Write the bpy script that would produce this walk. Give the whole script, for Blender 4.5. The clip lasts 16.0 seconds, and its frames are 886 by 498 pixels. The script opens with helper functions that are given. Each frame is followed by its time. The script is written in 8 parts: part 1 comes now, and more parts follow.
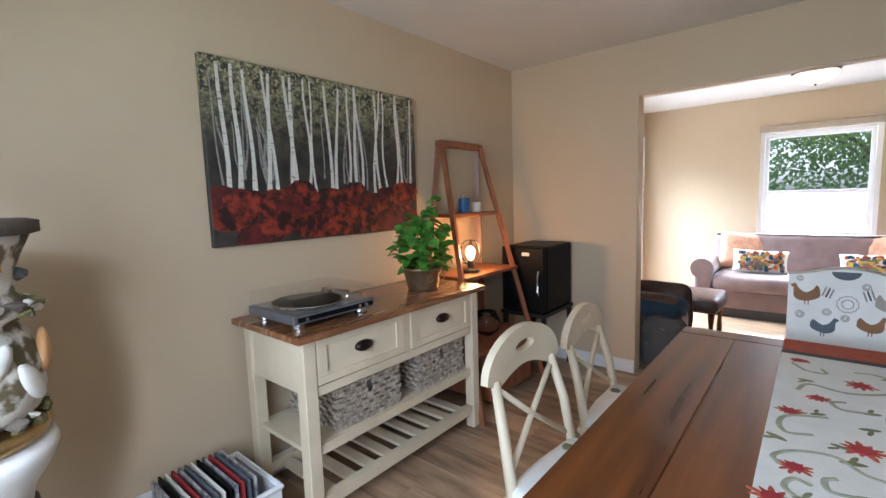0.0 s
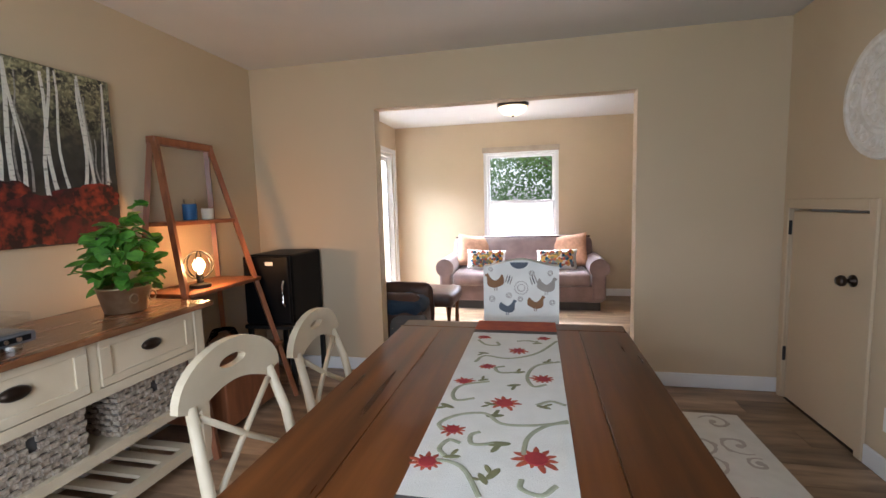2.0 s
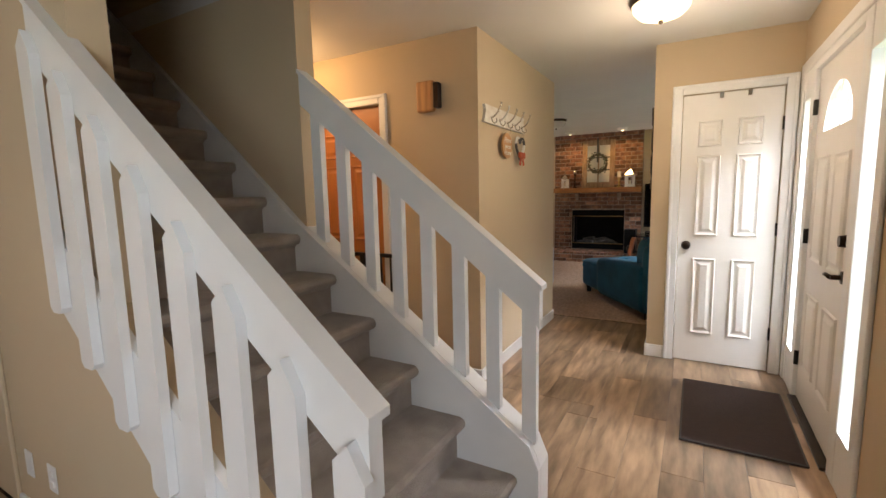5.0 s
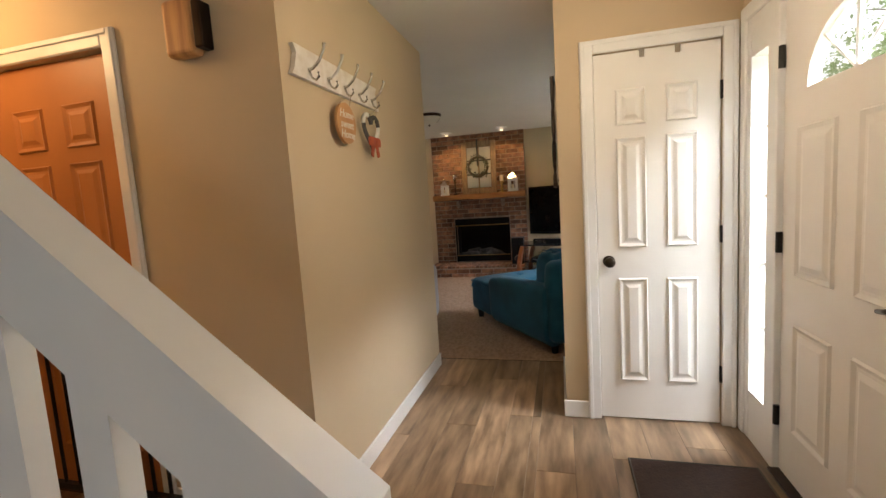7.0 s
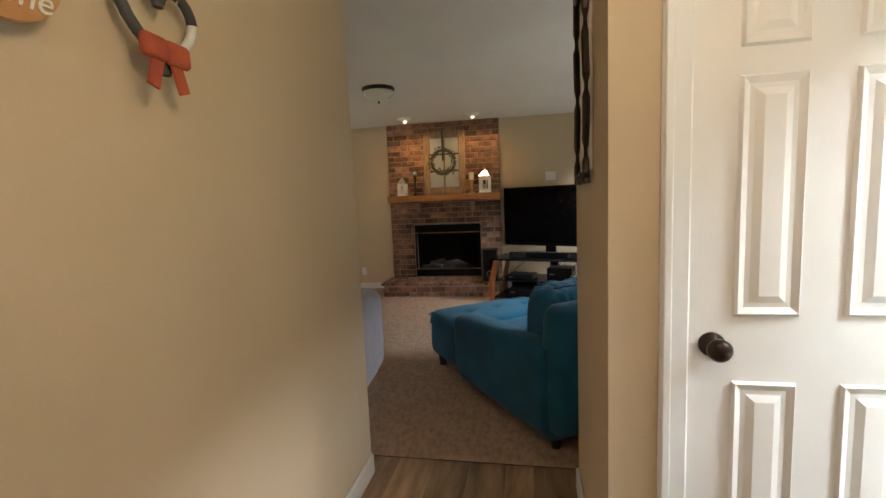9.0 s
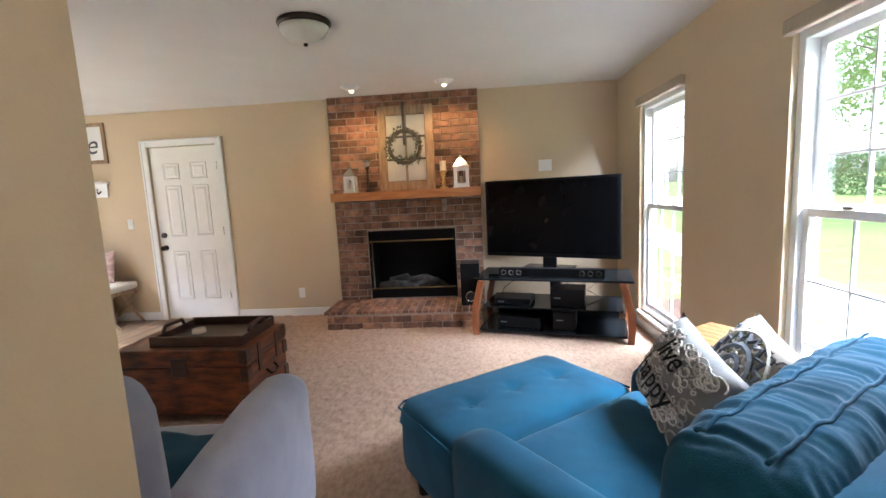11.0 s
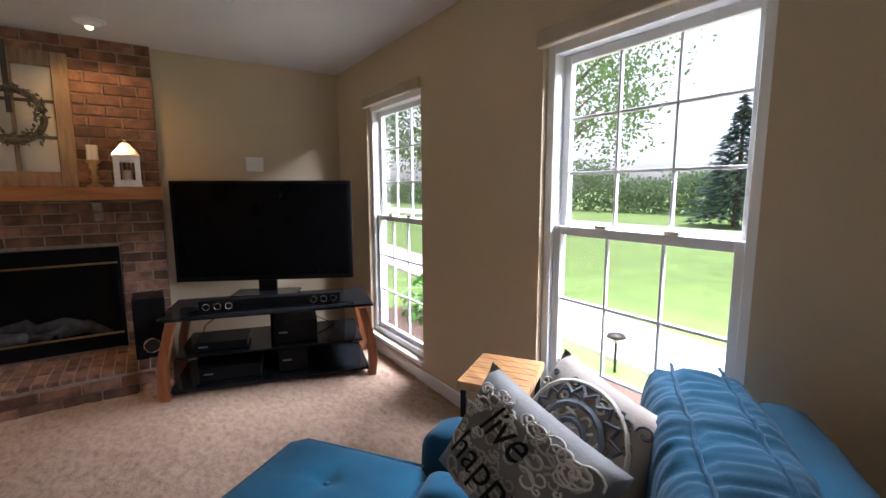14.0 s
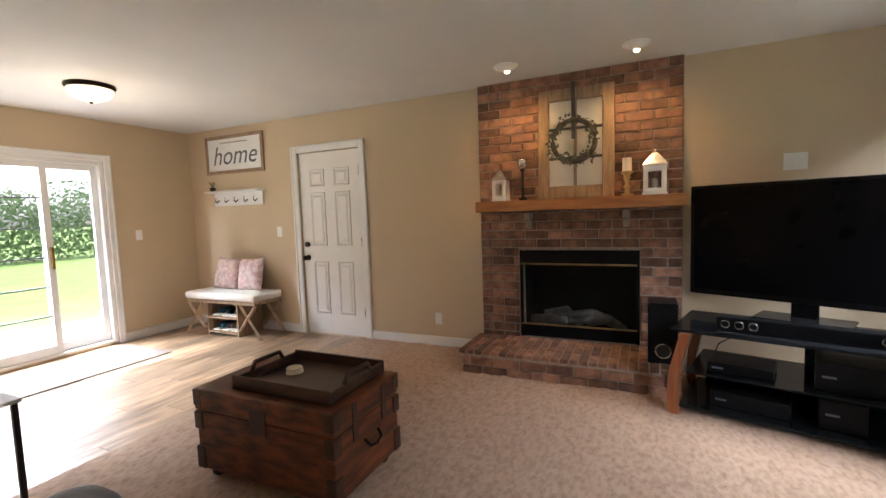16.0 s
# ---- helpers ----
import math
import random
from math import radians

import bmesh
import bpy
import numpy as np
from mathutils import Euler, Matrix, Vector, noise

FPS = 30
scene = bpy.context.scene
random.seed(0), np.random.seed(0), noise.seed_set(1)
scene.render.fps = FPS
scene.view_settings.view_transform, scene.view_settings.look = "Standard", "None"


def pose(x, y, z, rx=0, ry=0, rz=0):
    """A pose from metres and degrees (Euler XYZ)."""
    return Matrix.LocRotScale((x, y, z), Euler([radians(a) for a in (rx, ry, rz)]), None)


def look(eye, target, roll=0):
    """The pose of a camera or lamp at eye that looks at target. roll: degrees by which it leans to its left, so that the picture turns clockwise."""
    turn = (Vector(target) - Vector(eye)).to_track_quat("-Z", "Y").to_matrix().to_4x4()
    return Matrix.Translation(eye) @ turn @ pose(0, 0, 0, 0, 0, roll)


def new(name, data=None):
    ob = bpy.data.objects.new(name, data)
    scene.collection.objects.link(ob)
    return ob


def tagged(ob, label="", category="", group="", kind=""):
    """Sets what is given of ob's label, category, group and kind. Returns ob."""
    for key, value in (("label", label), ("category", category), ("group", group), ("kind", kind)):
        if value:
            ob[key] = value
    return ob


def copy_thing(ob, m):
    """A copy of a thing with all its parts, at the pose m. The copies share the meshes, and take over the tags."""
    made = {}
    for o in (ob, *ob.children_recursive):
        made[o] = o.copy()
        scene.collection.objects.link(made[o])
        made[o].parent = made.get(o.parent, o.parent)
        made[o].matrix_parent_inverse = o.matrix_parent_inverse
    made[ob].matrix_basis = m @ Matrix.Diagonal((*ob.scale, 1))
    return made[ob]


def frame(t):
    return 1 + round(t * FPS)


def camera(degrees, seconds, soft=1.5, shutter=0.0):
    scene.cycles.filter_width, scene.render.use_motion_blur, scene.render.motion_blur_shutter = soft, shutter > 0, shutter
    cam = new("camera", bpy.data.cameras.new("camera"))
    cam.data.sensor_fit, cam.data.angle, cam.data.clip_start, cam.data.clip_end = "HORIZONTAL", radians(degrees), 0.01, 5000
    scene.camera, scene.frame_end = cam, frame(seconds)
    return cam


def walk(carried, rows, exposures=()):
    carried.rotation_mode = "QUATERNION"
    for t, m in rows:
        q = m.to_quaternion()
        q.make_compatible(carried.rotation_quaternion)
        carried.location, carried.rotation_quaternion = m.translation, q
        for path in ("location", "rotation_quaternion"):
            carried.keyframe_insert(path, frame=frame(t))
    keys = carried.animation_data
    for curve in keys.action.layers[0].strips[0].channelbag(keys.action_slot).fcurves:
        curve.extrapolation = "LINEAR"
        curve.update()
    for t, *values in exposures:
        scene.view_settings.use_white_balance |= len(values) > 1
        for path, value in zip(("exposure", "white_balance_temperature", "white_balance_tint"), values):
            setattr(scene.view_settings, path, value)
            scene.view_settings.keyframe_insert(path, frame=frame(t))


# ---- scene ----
cam = camera(89.9, 16.0)
PATH = [
    (0, (0.66, 0.578, 1.366), (-0.621, 2.098, 1.146), -1.8),
    (0.5, (0.746, 0.65, 1.336), (-0.384, 2.288, 1.136), -1.8),
    (1, (0.771, 0.675, 1.336), (-0.101, 2.464, 1.133), -1.4),
    (1.5, (0.803, 0.69, 1.33), (0.149, 2.569, 1.131), -1.4),
    (2, (0.865, 0.708, 1.332), (0.449, 2.654, 1.128), -1.6),
    (2.4, (0.971, 0.7, 1.331), (0.857, 2.686, 1.124), -1.8),
    (2.5, (0.975, 0.717, 1.331), (0.964, 2.706, 1.122), -1.5),
    (3, (1.101, 0.717, 1.336), (1.429, 2.678, 1.121), -1.5),
    (3.5, (1.261, 0.698, 1.355), (1.885, 2.585, 1.124), -1.9),
    (4, (1.428, 0.665, 1.353), (2.389, 2.403, 1.115), -1.2),
    (4.4, (1.568, 0.622, 1.313), (2.916, 2.083, 1.096), -0.4),
    (4.5, (1.615, 0.623, 1.325), (3.054, 1.994, 1.098), -0.4),
    (4.9, (1.802, 0.627, 1.356), (3.474, 1.697, 1.114), -0.8),
    (5, (1.791, 0.635, 1.362), (3.516, 1.616, 1.113), -1.3),
    (5.2, (1.912, 0.639, 1.316), (3.689, 1.53, 1.097), -3.2),
    (7.5, (3.376, 1.013, 1.321), (5.31, 1.479, 1.104), -2.7),
    (8, (3.741, 1.055, 1.309), (5.682, 1.484, 1.094), -2.5),
    (8.5, (4.101, 1.114, 1.309), (6.05, 1.505, 1.096), -2.4),
    (9, (4.453, 1.152, 1.325), (6.406, 1.522, 1.106), -2.4),
    (11.3, (6.09, 1.569, 1.374), (8.002, 1.64, 1.117), -2.9),
    (11.5, (6.14, 1.585, 1.373), (8.096, 1.564, 1.111), -2.8),
    (12, (6.315, 1.613, 1.376), (8.235, 1.197, 1.095), -1.5),
    (12.5, (6.449, 1.629, 1.372), (8.24, 0.784, 1.089), 0.6),
    (13, (6.586, 1.666, 1.375), (8.202, 0.522, 1.095), 0.3),
    (13.5, (6.681, 1.655, 1.376), (8.25, 0.447, 1.095), 0.3),
    (14, (6.769, 1.595, 1.384), (8.423, 0.502, 1.116), -0.2),
    (14.5, (6.831, 1.605, 1.381), (8.708, 0.961, 1.129), -1.5),
    (15, (6.87, 1.635, 1.368), (8.856, 1.592, 1.138), -1.8),
    (15.5, (6.923, 1.684, 1.354), (8.865, 2.119, 1.152), -1.6),
    (16, (7.002, 1.76, 1.323), (8.814, 2.591, 1.161), -2.0),
]
EXPOSURES = [(0, 1.2, 5400, 12), (1, 1.1, 5800, 14), (1.5, 1.1, 5900, 14), (2.5, 1.05, 5600, 14), (3.5, 1.05, 6100, 16), (5, 1.2, 6400, 14), (7.5, 1.1, 6600, 12), (9, 1.13, 6400, 10), (11.3, 2.1, 5600, 16),
             (12, 1.42, 5800, 20), (13, 0.92, 5900, 20), (14, 0.92, 5900, 20), (14.5, 1.05, 6000, 18), (15, 1.5, 6100, 16), (15.5, 1.9, 6000, 15), (16, 1.5, 6100, 16)]
walk(cam, [(t, look(eye, target, roll)) for t, eye, target, roll in PATH], EXPOSURES)

# ---- light ----
world = bpy.data.worlds.new("sky")
scene.world = world
world.use_nodes = True
wn = world.node_tree.nodes
sky = wn.new("ShaderNodeTexSky")
sky.sky_type, sky.sun_disc = "NISHITA", False
sky.sun_elevation, sky.sun_rotation = radians(84), radians(296)
sky.air_density, sky.dust_density = 1.0, 3.0
haze = wn.new("ShaderNodeHueSaturation")      # overcast: little colour left in the sky
haze.inputs["Saturation"].default_value, haze.inputs["Value"].default_value = 0.3, 1.5
world.node_tree.links.new(sky.outputs[0], haze.inputs["Color"])
world.node_tree.links.new(haze.outputs[0], wn["Background"].inputs[0])
wn["Background"].inputs[1].default_value = 0.15
sun_data = bpy.data.lights.new("sun", "SUN")
sun_data.energy, sun_data.angle, sun_data.color = 2.6, radians(20), (1.0, 0.96, 0.9)
sun = new("sun", sun_data)
sun.matrix_world = look((2, 3, 24), (4, 2, 0))


def window_light(x, y, z, w, h, rz, watts, rx=90):
    d = bpy.data.lights.new("window_light", "AREA")
    d.shape, d.size, d.size_y, d.energy, d.color = "RECTANGLE", w, h, watts, (0.86, 0.94, 1.0)
    o = new("window_light", d)
    o.matrix_world = pose(x, y, z, rx, 0, rz)
    return o


def lamp_light(x, y, z, watts, size=0.08, colour=(1.0, 0.80, 0.56)):
    d = bpy.data.lights.new("lamp_light", "POINT")
    d.energy, d.shadow_soft_size, d.color = watts, size, colour
    o = new("lamp_light", d)
    o.location = (x, y, z)
    return o


# rz 0 shines towards +y, 180 towards -y, -90 towards +x
window_light(0.3, -0.05, 1.3, 1.5, 1.3, 0, 26, 66)


def sky_fill(x, y, z, w, h, target, watts):
    """Added area lamp outdoors above an opening, out of view; boosts the sky's light indoors."""
    d = bpy.data.lights.new("sky_fill", "AREA")
    d.shape, d.size, d.size_y, d.energy, d.color = "RECTANGLE", w, h, watts, (0.90, 0.96, 1.0)
    o = new("sky_fill", d)
    o.matrix_world = look((x, y, z), target)
    return o


sky_fill(7.83, -1.7, 3.4, 2.0, 1.2, (7.83, 0.4, 0.7), 270)
sky_fill(9.83, -1.7, 3.4, 2.0, 1.2, (9.83, 0.4, 0.7), 240)
sky_fill(9.1, 8.9, 3.5, 2.4, 1.3, (9.1, 6.8, 0.6), 740)
sky_fill(0.64, 8.9, 3.6, 2.0, 1.2, (0.64, 6.8, 0.9), 700)
sky_fill(-3.0, 6.1, 3.6, 1.3, 2.2, (-0.8, 6.1, 0.7), 950)
sky_fill(4.83, -1.6, 3.3, 2.2, 1.1, (4.83, 0.3, 0.9), 430)

# ---- materials ----


def mat(name, col, col2=None, rough=0.6, metal=0.0, scale=6.0, stretch=(1, 1, 1), bump=0.08, bscale=80.0, rand=0.0, bstretch=None, coat=0.0, grime=0.0, sheen=0.0, mix=(0.35, 0.65)):
    m = bpy.data.materials.new(name)
    m.use_nodes = True
    nt = m.node_tree
    N, L = nt.nodes, nt.links
    b = N["Principled BSDF"]
    geo = N.new("ShaderNodeNewGeometry")
    mp = N.new("ShaderNodeMapping")
    mp.inputs["Scale"].default_value = stretch
    L.new(geo.outputs["Position"], mp.inputs["Vector"])
    info = N.new("ShaderNodeObjectInfo")
    if rand:
        sh = N.new("ShaderNodeVectorMath")
        sh.operation = "SCALE"
        L.new(info.outputs["Random"], sh.inputs["Scale"])
        sh.inputs[0].default_value = (31.0, 17.0, 23.0)
        L.new(sh.outputs[0], mp.inputs["Location"])
    n1 = N.new("ShaderNodeTexNoise")
    n1.inputs["Scale"].default_value, n1.inputs["Detail"].default_value = scale, 6
    L.new(mp.outputs[0], n1.inputs["Vector"])
    ramp = N.new("ShaderNodeValToRGB")
    c2 = col2 or tuple(c * 0.9 for c in col)
    ramp.color_ramp.elements[0].position, ramp.color_ramp.elements[1].position = mix
    ramp.color_ramp.elements[0].color, ramp.color_ramp.elements[1].color = (*c2, 1), (*col, 1)
    L.new(n1.outputs["Fac"], ramp.inputs[0])
    out = ramp.outputs[0]
    if rand:
        hs = N.new("ShaderNodeHueSaturation")
        mr = N.new("ShaderNodeMapRange")
        mr.inputs["To Min"].default_value, mr.inputs["To Max"].default_value = 1 - rand, 1 + rand
        L.new(info.outputs["Random"], mr.inputs["Value"])
        L.new(mr.outputs[0], hs.inputs["Value"])
        L.new(out, hs.inputs["Color"])
        out = hs.outputs[0]
    L.new(out, b.inputs["Base Color"])
    n2 = N.new("ShaderNodeTexNoise")
    n2.inputs["Scale"].default_value, n2.inputs["Detail"].default_value = bscale, 4
    if bstretch:
        mp2 = N.new("ShaderNodeMapping")
        mp2.inputs["Scale"].default_value = bstretch
        L.new(geo.outputs["Position"], mp2.inputs["Vector"])
        L.new(mp2.outputs[0], n2.inputs["Vector"])
    else:
        L.new(geo.outputs["Position"], n2.inputs["Vector"])
    bp = N.new("ShaderNodeBump")
    bp.inputs["Strength"].default_value, bp.inputs["Distance"].default_value = min(1.0, bump * 4), 0.004
    L.new(n2.outputs["Fac"], bp.inputs["Height"])
    L.new(bp.outputs[0], b.inputs["Normal"])
    r = N.new("ShaderNodeMapRange")
    r.inputs["To Min"].default_value, r.inputs["To Max"].default_value = max(0.02, rough - 0.08), min(1, rough + 0.08)
    L.new(n1.outputs["Fac"], r.inputs["Value"])
    L.new(r.outputs[0], b.inputs["Roughness"])
    b.inputs["Metallic"].default_value = metal
    b.inputs["Coat Weight"].default_value = coat
    b.inputs["Sheen Weight"].default_value = sheen
    return m


def emit(name, col, power):
    m = mat(name, col, rough=0.4)
    b = m.node_tree.nodes["Principled BSDF"]
    b.inputs["Emission Color"].default_value, b.inputs["Emission Strength"].default_value = (*col, 1), power
    return m


def glass_mat(name, col=(1, 1, 1), rough=0.0):
    m = bpy.data.materials.new(name)
    m.use_nodes = True
    b = m.node_tree.nodes["Principled BSDF"]
    b.inputs["Base Color"].default_value, b.inputs["Roughness"].default_value = (*col, 1), rough
    b.inputs["Transmission Weight"].default_value, b.inputs["IOR"].default_value = 1.0, 1.3
    return m


def pane_mat():
    m = bpy.data.materials.new("window_pane")
    m.use_nodes = True
    N, L = m.node_tree.nodes, m.node_tree.links
    tr, gl, mx, fr = N.new("ShaderNodeBsdfTransparent"), N.new("ShaderNodeBsdfGlossy"), N.new("ShaderNodeMixShader"), N.new("ShaderNodeLayerWeight")
    gl.inputs["Roughness"].default_value = 0.01
    fr.inputs["Blend"].default_value = 0.12
    L.new(fr.outputs["Facing"], mx.inputs[0])
    L.new(tr.outputs[0], mx.inputs[1])
    L.new(gl.outputs[0], mx.inputs[2])
    L.new(mx.outputs[0], N["Material Output"].inputs[0])
    return m


M = {
    "wall": mat("wall_paint", (0.58, 0.463, 0.315), (0.555, 0.442, 0.298), 0.62, scale=1.3, bump=0.03, bscale=220),
    "ceiling": mat("ceiling_paint", (0.66, 0.64, 0.61), (0.63, 0.61, 0.58), 0.85, scale=2, bump=0.05, bscale=90),
    "trim": mat("white_trim", (0.80, 0.80, 0.79), (0.76, 0.76, 0.75), 0.38, scale=5, bump=0.015, bscale=40),
    "door": mat("white_door_paint", (0.80, 0.78, 0.75), (0.77, 0.75, 0.72), 0.42, scale=4, bump=0.02, bscale=60, bstretch=(6, 6, 1)),
    "plank": mat("vinyl_plank", (0.43, 0.29, 0.178), (0.14, 0.088, 0.052), 0.34, scale=3.2, stretch=(0.9, 5.0, 1), rand=0.38, bump=0.015, bscale=40, bstretch=(1, 14, 1), mix=(0.3, 0.7)),
    "subfloor": mat("subfloor", (0.06, 0.045, 0.035), rough=0.9),
    "carpet": mat("tan_carpet", (0.44, 0.298, 0.205), (0.28, 0.178, 0.117), 0.95, scale=24, bump=0.25, bscale=95, sheen=0.05, stretch=(1, 1.7, 1), mix=(0.26, 0.6)),
    "stair_carpet": mat("grey_carpet", (0.42, 0.36, 0.31), (0.33, 0.28, 0.24), 0.95, scale=10, bump=0.25, bscale=180, sheen=0.2),
    "brick": mat("brick_clay", (0.30, 0.155, 0.093), (0.13, 0.066, 0.044), 0.86, scale=11, bump=0.2, bscale=60, rand=0.5),
    "mortar": mat("mortar", (0.36, 0.29, 0.235), (0.26, 0.205, 0.165), 0.9, scale=30, bump=0.2, bscale=120),
    "mantel": mat("stained_oak", (0.42, 0.19, 0.065), (0.28, 0.115, 0.04), 0.4, scale=4, stretch=(6, 0.8, 6), bump=0.03),
    "table": mat("table_walnut", (0.165, 0.052, 0.011), (0.045, 0.013, 0.0035), 0.30, scale=1.7, stretch=(11, 0.6, 4), bump=0.0, bscale=30, bstretch=(12, 1, 4), rand=0.2, mix=(0.28, 0.72)),
    "console_top": mat("honey_oak", (0.27, 0.115, 0.045), (0.15, 0.06, 0.024), 0.26, scale=4, stretch=(9, 1, 4), bump=0.02, coat=0.3),
    "cream": mat("cream_paint", (0.68, 0.58, 0.41), (0.61, 0.51, 0.35), 0.45, scale=6, bump=0.03, bscale=50),
    "ladder": mat("red_brown_wood", (0.28, 0.10, 0.04), (0.17, 0.058, 0.024), 0.4, scale=4, stretch=(6, 6, 0.8), bump=0.03),
    "black": mat("black_plastic", (0.006, 0.006, 0.0065), (0.004, 0.004, 0.0045), 0.42, bump=0.01),
    "black_matte": mat("black_metal", (0.02, 0.018, 0.016), (0.012, 0.011, 0.01), 0.5, metal=0.5, bump=0.03),
    "screen": mat("dark_screen", (0.003, 0.003, 0.0035), (0.0025, 0.0025, 0.003), 0.15, bump=0.0),
    "bronze": mat("dark_bronze", (0.045, 0.032, 0.024), (0.03, 0.02, 0.015), 0.32, metal=0.9, bump=0.02),
    "wicker": mat("grey_wicker", (0.52, 0.44, 0.34), (0.24, 0.19, 0.14), 0.75, scale=60, bump=0.25, bscale=150),
    "blue": mat("teal_velvet", (0.011, 0.088, 0.155), (0.007, 0.060, 0.108), 0.92, scale=5, bump=0.06, bscale=260, sheen=0.08),
    "blue_dark": mat("navy_velvet", (0.012, 0.03, 0.05), rough=0.85, bump=0.05),
    "grey_fabric": mat("lavender_grey_fabric", (0.34, 0.34, 0.40), (0.28, 0.28, 0.34), 0.9, scale=8, bump=0.1, bscale=240, sheen=0.3),
    "mauve": mat("mauve_fabric", (0.27, 0.185, 0.165), (0.21, 0.14, 0.125), 0.85, scale=7, bump=0.08, bscale=220, sheen=0.3),
    "peach": mat("peach_cushion", (0.66, 0.36, 0.22), (0.52, 0.27, 0.16), 0.85, scale=25, bump=0.08),
    "leather": mat("brown_leather", (0.075, 0.032, 0.018), (0.045, 0.02, 0.012), 0.4, scale=9, bump=0.1, bscale=160),
    "linen": mat("white_linen", (0.74, 0.72, 0.66), (0.68, 0.66, 0.60), 0.9, scale=12, bump=0.08, bscale=300),
    "trunk": mat("old_trunk_wood", (0.22, 0.062, 0.018), (0.045, 0.012, 0.005), 0.42, scale=4, stretch=(1, 2, 7), bump=0.08, bscale=40),
    "tray": mat("dark_tray_wood", (0.075, 0.036, 0.022), (0.04, 0.018, 0.011), 0.4, scale=5, stretch=(5, 1, 5), bump=0.05),
    "lightwood": mat("acacia_wood", (0.62, 0.34, 0.14), (0.40, 0.19, 0.075), 0.4, scale=3, stretch=(1.5, 14, 1), bump=0.02),
    "rustic": mat("weathered_wood", (0.36, 0.25, 0.15), (0.23, 0.15, 0.09), 0.7, scale=5, stretch=(8, 8, 1), bump=0.1),
    "pink": mat("pink_cushion", (0.62, 0.42, 0.42), (0.78, 0.64, 0.60), 0.9, scale=22, bump=0.06, mix=(0.42, 0.55)),
    "pane": pane_mat(),
    "glass": glass_mat("clear_glass"),
    "black_glass": mat("black_glass", (0.01, 0.011, 0.012), rough=0.06, bump=0.0),
    "chrome": mat("brushed_metal", (0.62, 0.60, 0.56), rough=0.25, metal=1.0, bump=0.01),
    "gold": mat("aged_gold", (0.50, 0.34, 0.14), (0.34, 0.22, 0.09), 0.35, metal=1.0, bump=0.05),
    "bucket": mat("hammered_brass", (0.50, 0.38, 0.24), (0.40, 0.30, 0.18), 0.38, metal=0.9, scale=20, bump=0.06),
    "leaf": mat("green_leaf", (0.13, 0.34, 0.04), (0.05, 0.17, 0.025), 0.4, scale=18, bump=0.04, rand=0.2),
    "candle": mat("ivory_wax", (0.78, 0.70, 0.55), rough=0.5, bump=0.01),
    "red": mat("deep_red", (0.36, 0.03, 0.03), (0.27, 0.02, 0.025), 0.8, scale=20),
    "rust": mat("rust_red", (0.42, 0.09, 0.035), (0.32, 0.06, 0.03), 0.85, scale=20),
    "charcoal": mat("charcoal_cloth", (0.10, 0.095, 0.09), rough=0.9),
    "olive": mat("olive_thread", (0.22, 0.21, 0.10), (0.15, 0.15, 0.07), 0.85),
    "sage": mat("sage_thread", (0.36, 0.36, 0.25), (0.28, 0.29, 0.19), 0.85, scale=40, bump=0.1),
    "cherry": mat("cherry_wood", (0.30, 0.10, 0.035), (0.19, 0.058, 0.022), 0.35, scale=4, stretch=(5, 5, 0.8), bump=0.02),
    "silver": mat("silver_plastic", (0.20, 0.21, 0.23), (0.16, 0.17, 0.19), 0.3, metal=0.6, bump=0.01),
    "taupe": mat("taupe_print", (0.36, 0.31, 0.26), (0.29, 0.25, 0.21), 0.9),
    "pale_taupe": mat("pale_taupe_print", (0.50, 0.46, 0.41), (0.44, 0.40, 0.35), 0.9),
    "dark_taupe": mat("dark_taupe_weave", (0.20, 0.165, 0.135), (0.15, 0.12, 0.10), 0.95, scale=40, bump=0.2),
    "grey_print": mat("grey_print", (0.24, 0.235, 0.225), (0.19, 0.185, 0.175), 0.9),
    "brown_print": mat("brown_print", (0.25, 0.13, 0.06), (0.18, 0.09, 0.045), 0.9),
    "slate": mat("slate_print", (0.12, 0.14, 0.16), (0.09, 0.10, 0.12), 0.9),
    "mustard": mat("mustard_thread", (0.55, 0.33, 0.07), rough=0.9),
    "mat": mat("dark_doormat", (0.045, 0.026, 0.022), (0.033, 0.018, 0.016), 0.9, scale=30, bump=0.2),
    "medallion": mat("whitewashed_plaster", (0.76, 0.72, 0.66), (0.66, 0.60, 0.52), 0.75, scale=25, bump=0.15, bscale=60),
    "grass": mat("lawn_grass", (0.16, 0.25, 0.06), (0.12, 0.19, 0.045), 0.9, scale=1.5, bump=0.3, bscale=60),
    "concrete": mat("pale_concrete", (0.55, 0.52, 0.48), (0.48, 0.45, 0.42), 0.9, scale=4, bump=0.1),
    "mulch": mat("bark_mulch", (0.12, 0.075, 0.05), (0.07, 0.04, 0.03), 0.95, scale=25, bump=0.4, bscale=60),
    "bark": mat("tree_bark", (0.13, 0.10, 0.075), (0.08, 0.06, 0.045), 0.9, scale=12, bump=0.3),
    "foliage": mat("tree_leaves", (0.17, 0.26, 0.08), (0.12, 0.20, 0.055), 0.7, scale=3, bump=0.05, rand=0.1),
    "spruce": mat("blue_spruce", (0.11, 0.17, 0.15), (0.06, 0.11, 0.095), 0.8, scale=4),
    "hedge": mat("dark_foliage", (0.17, 0.24, 0.12), (0.11, 0.17, 0.075), 0.8, scale=2),
    "bulb": emit("lit_bulb", (1.0, 0.55, 0.2), 14),
    "shade_lit": emit("lit_glass_shade", (1.0, 0.80, 0.52), 0.85),
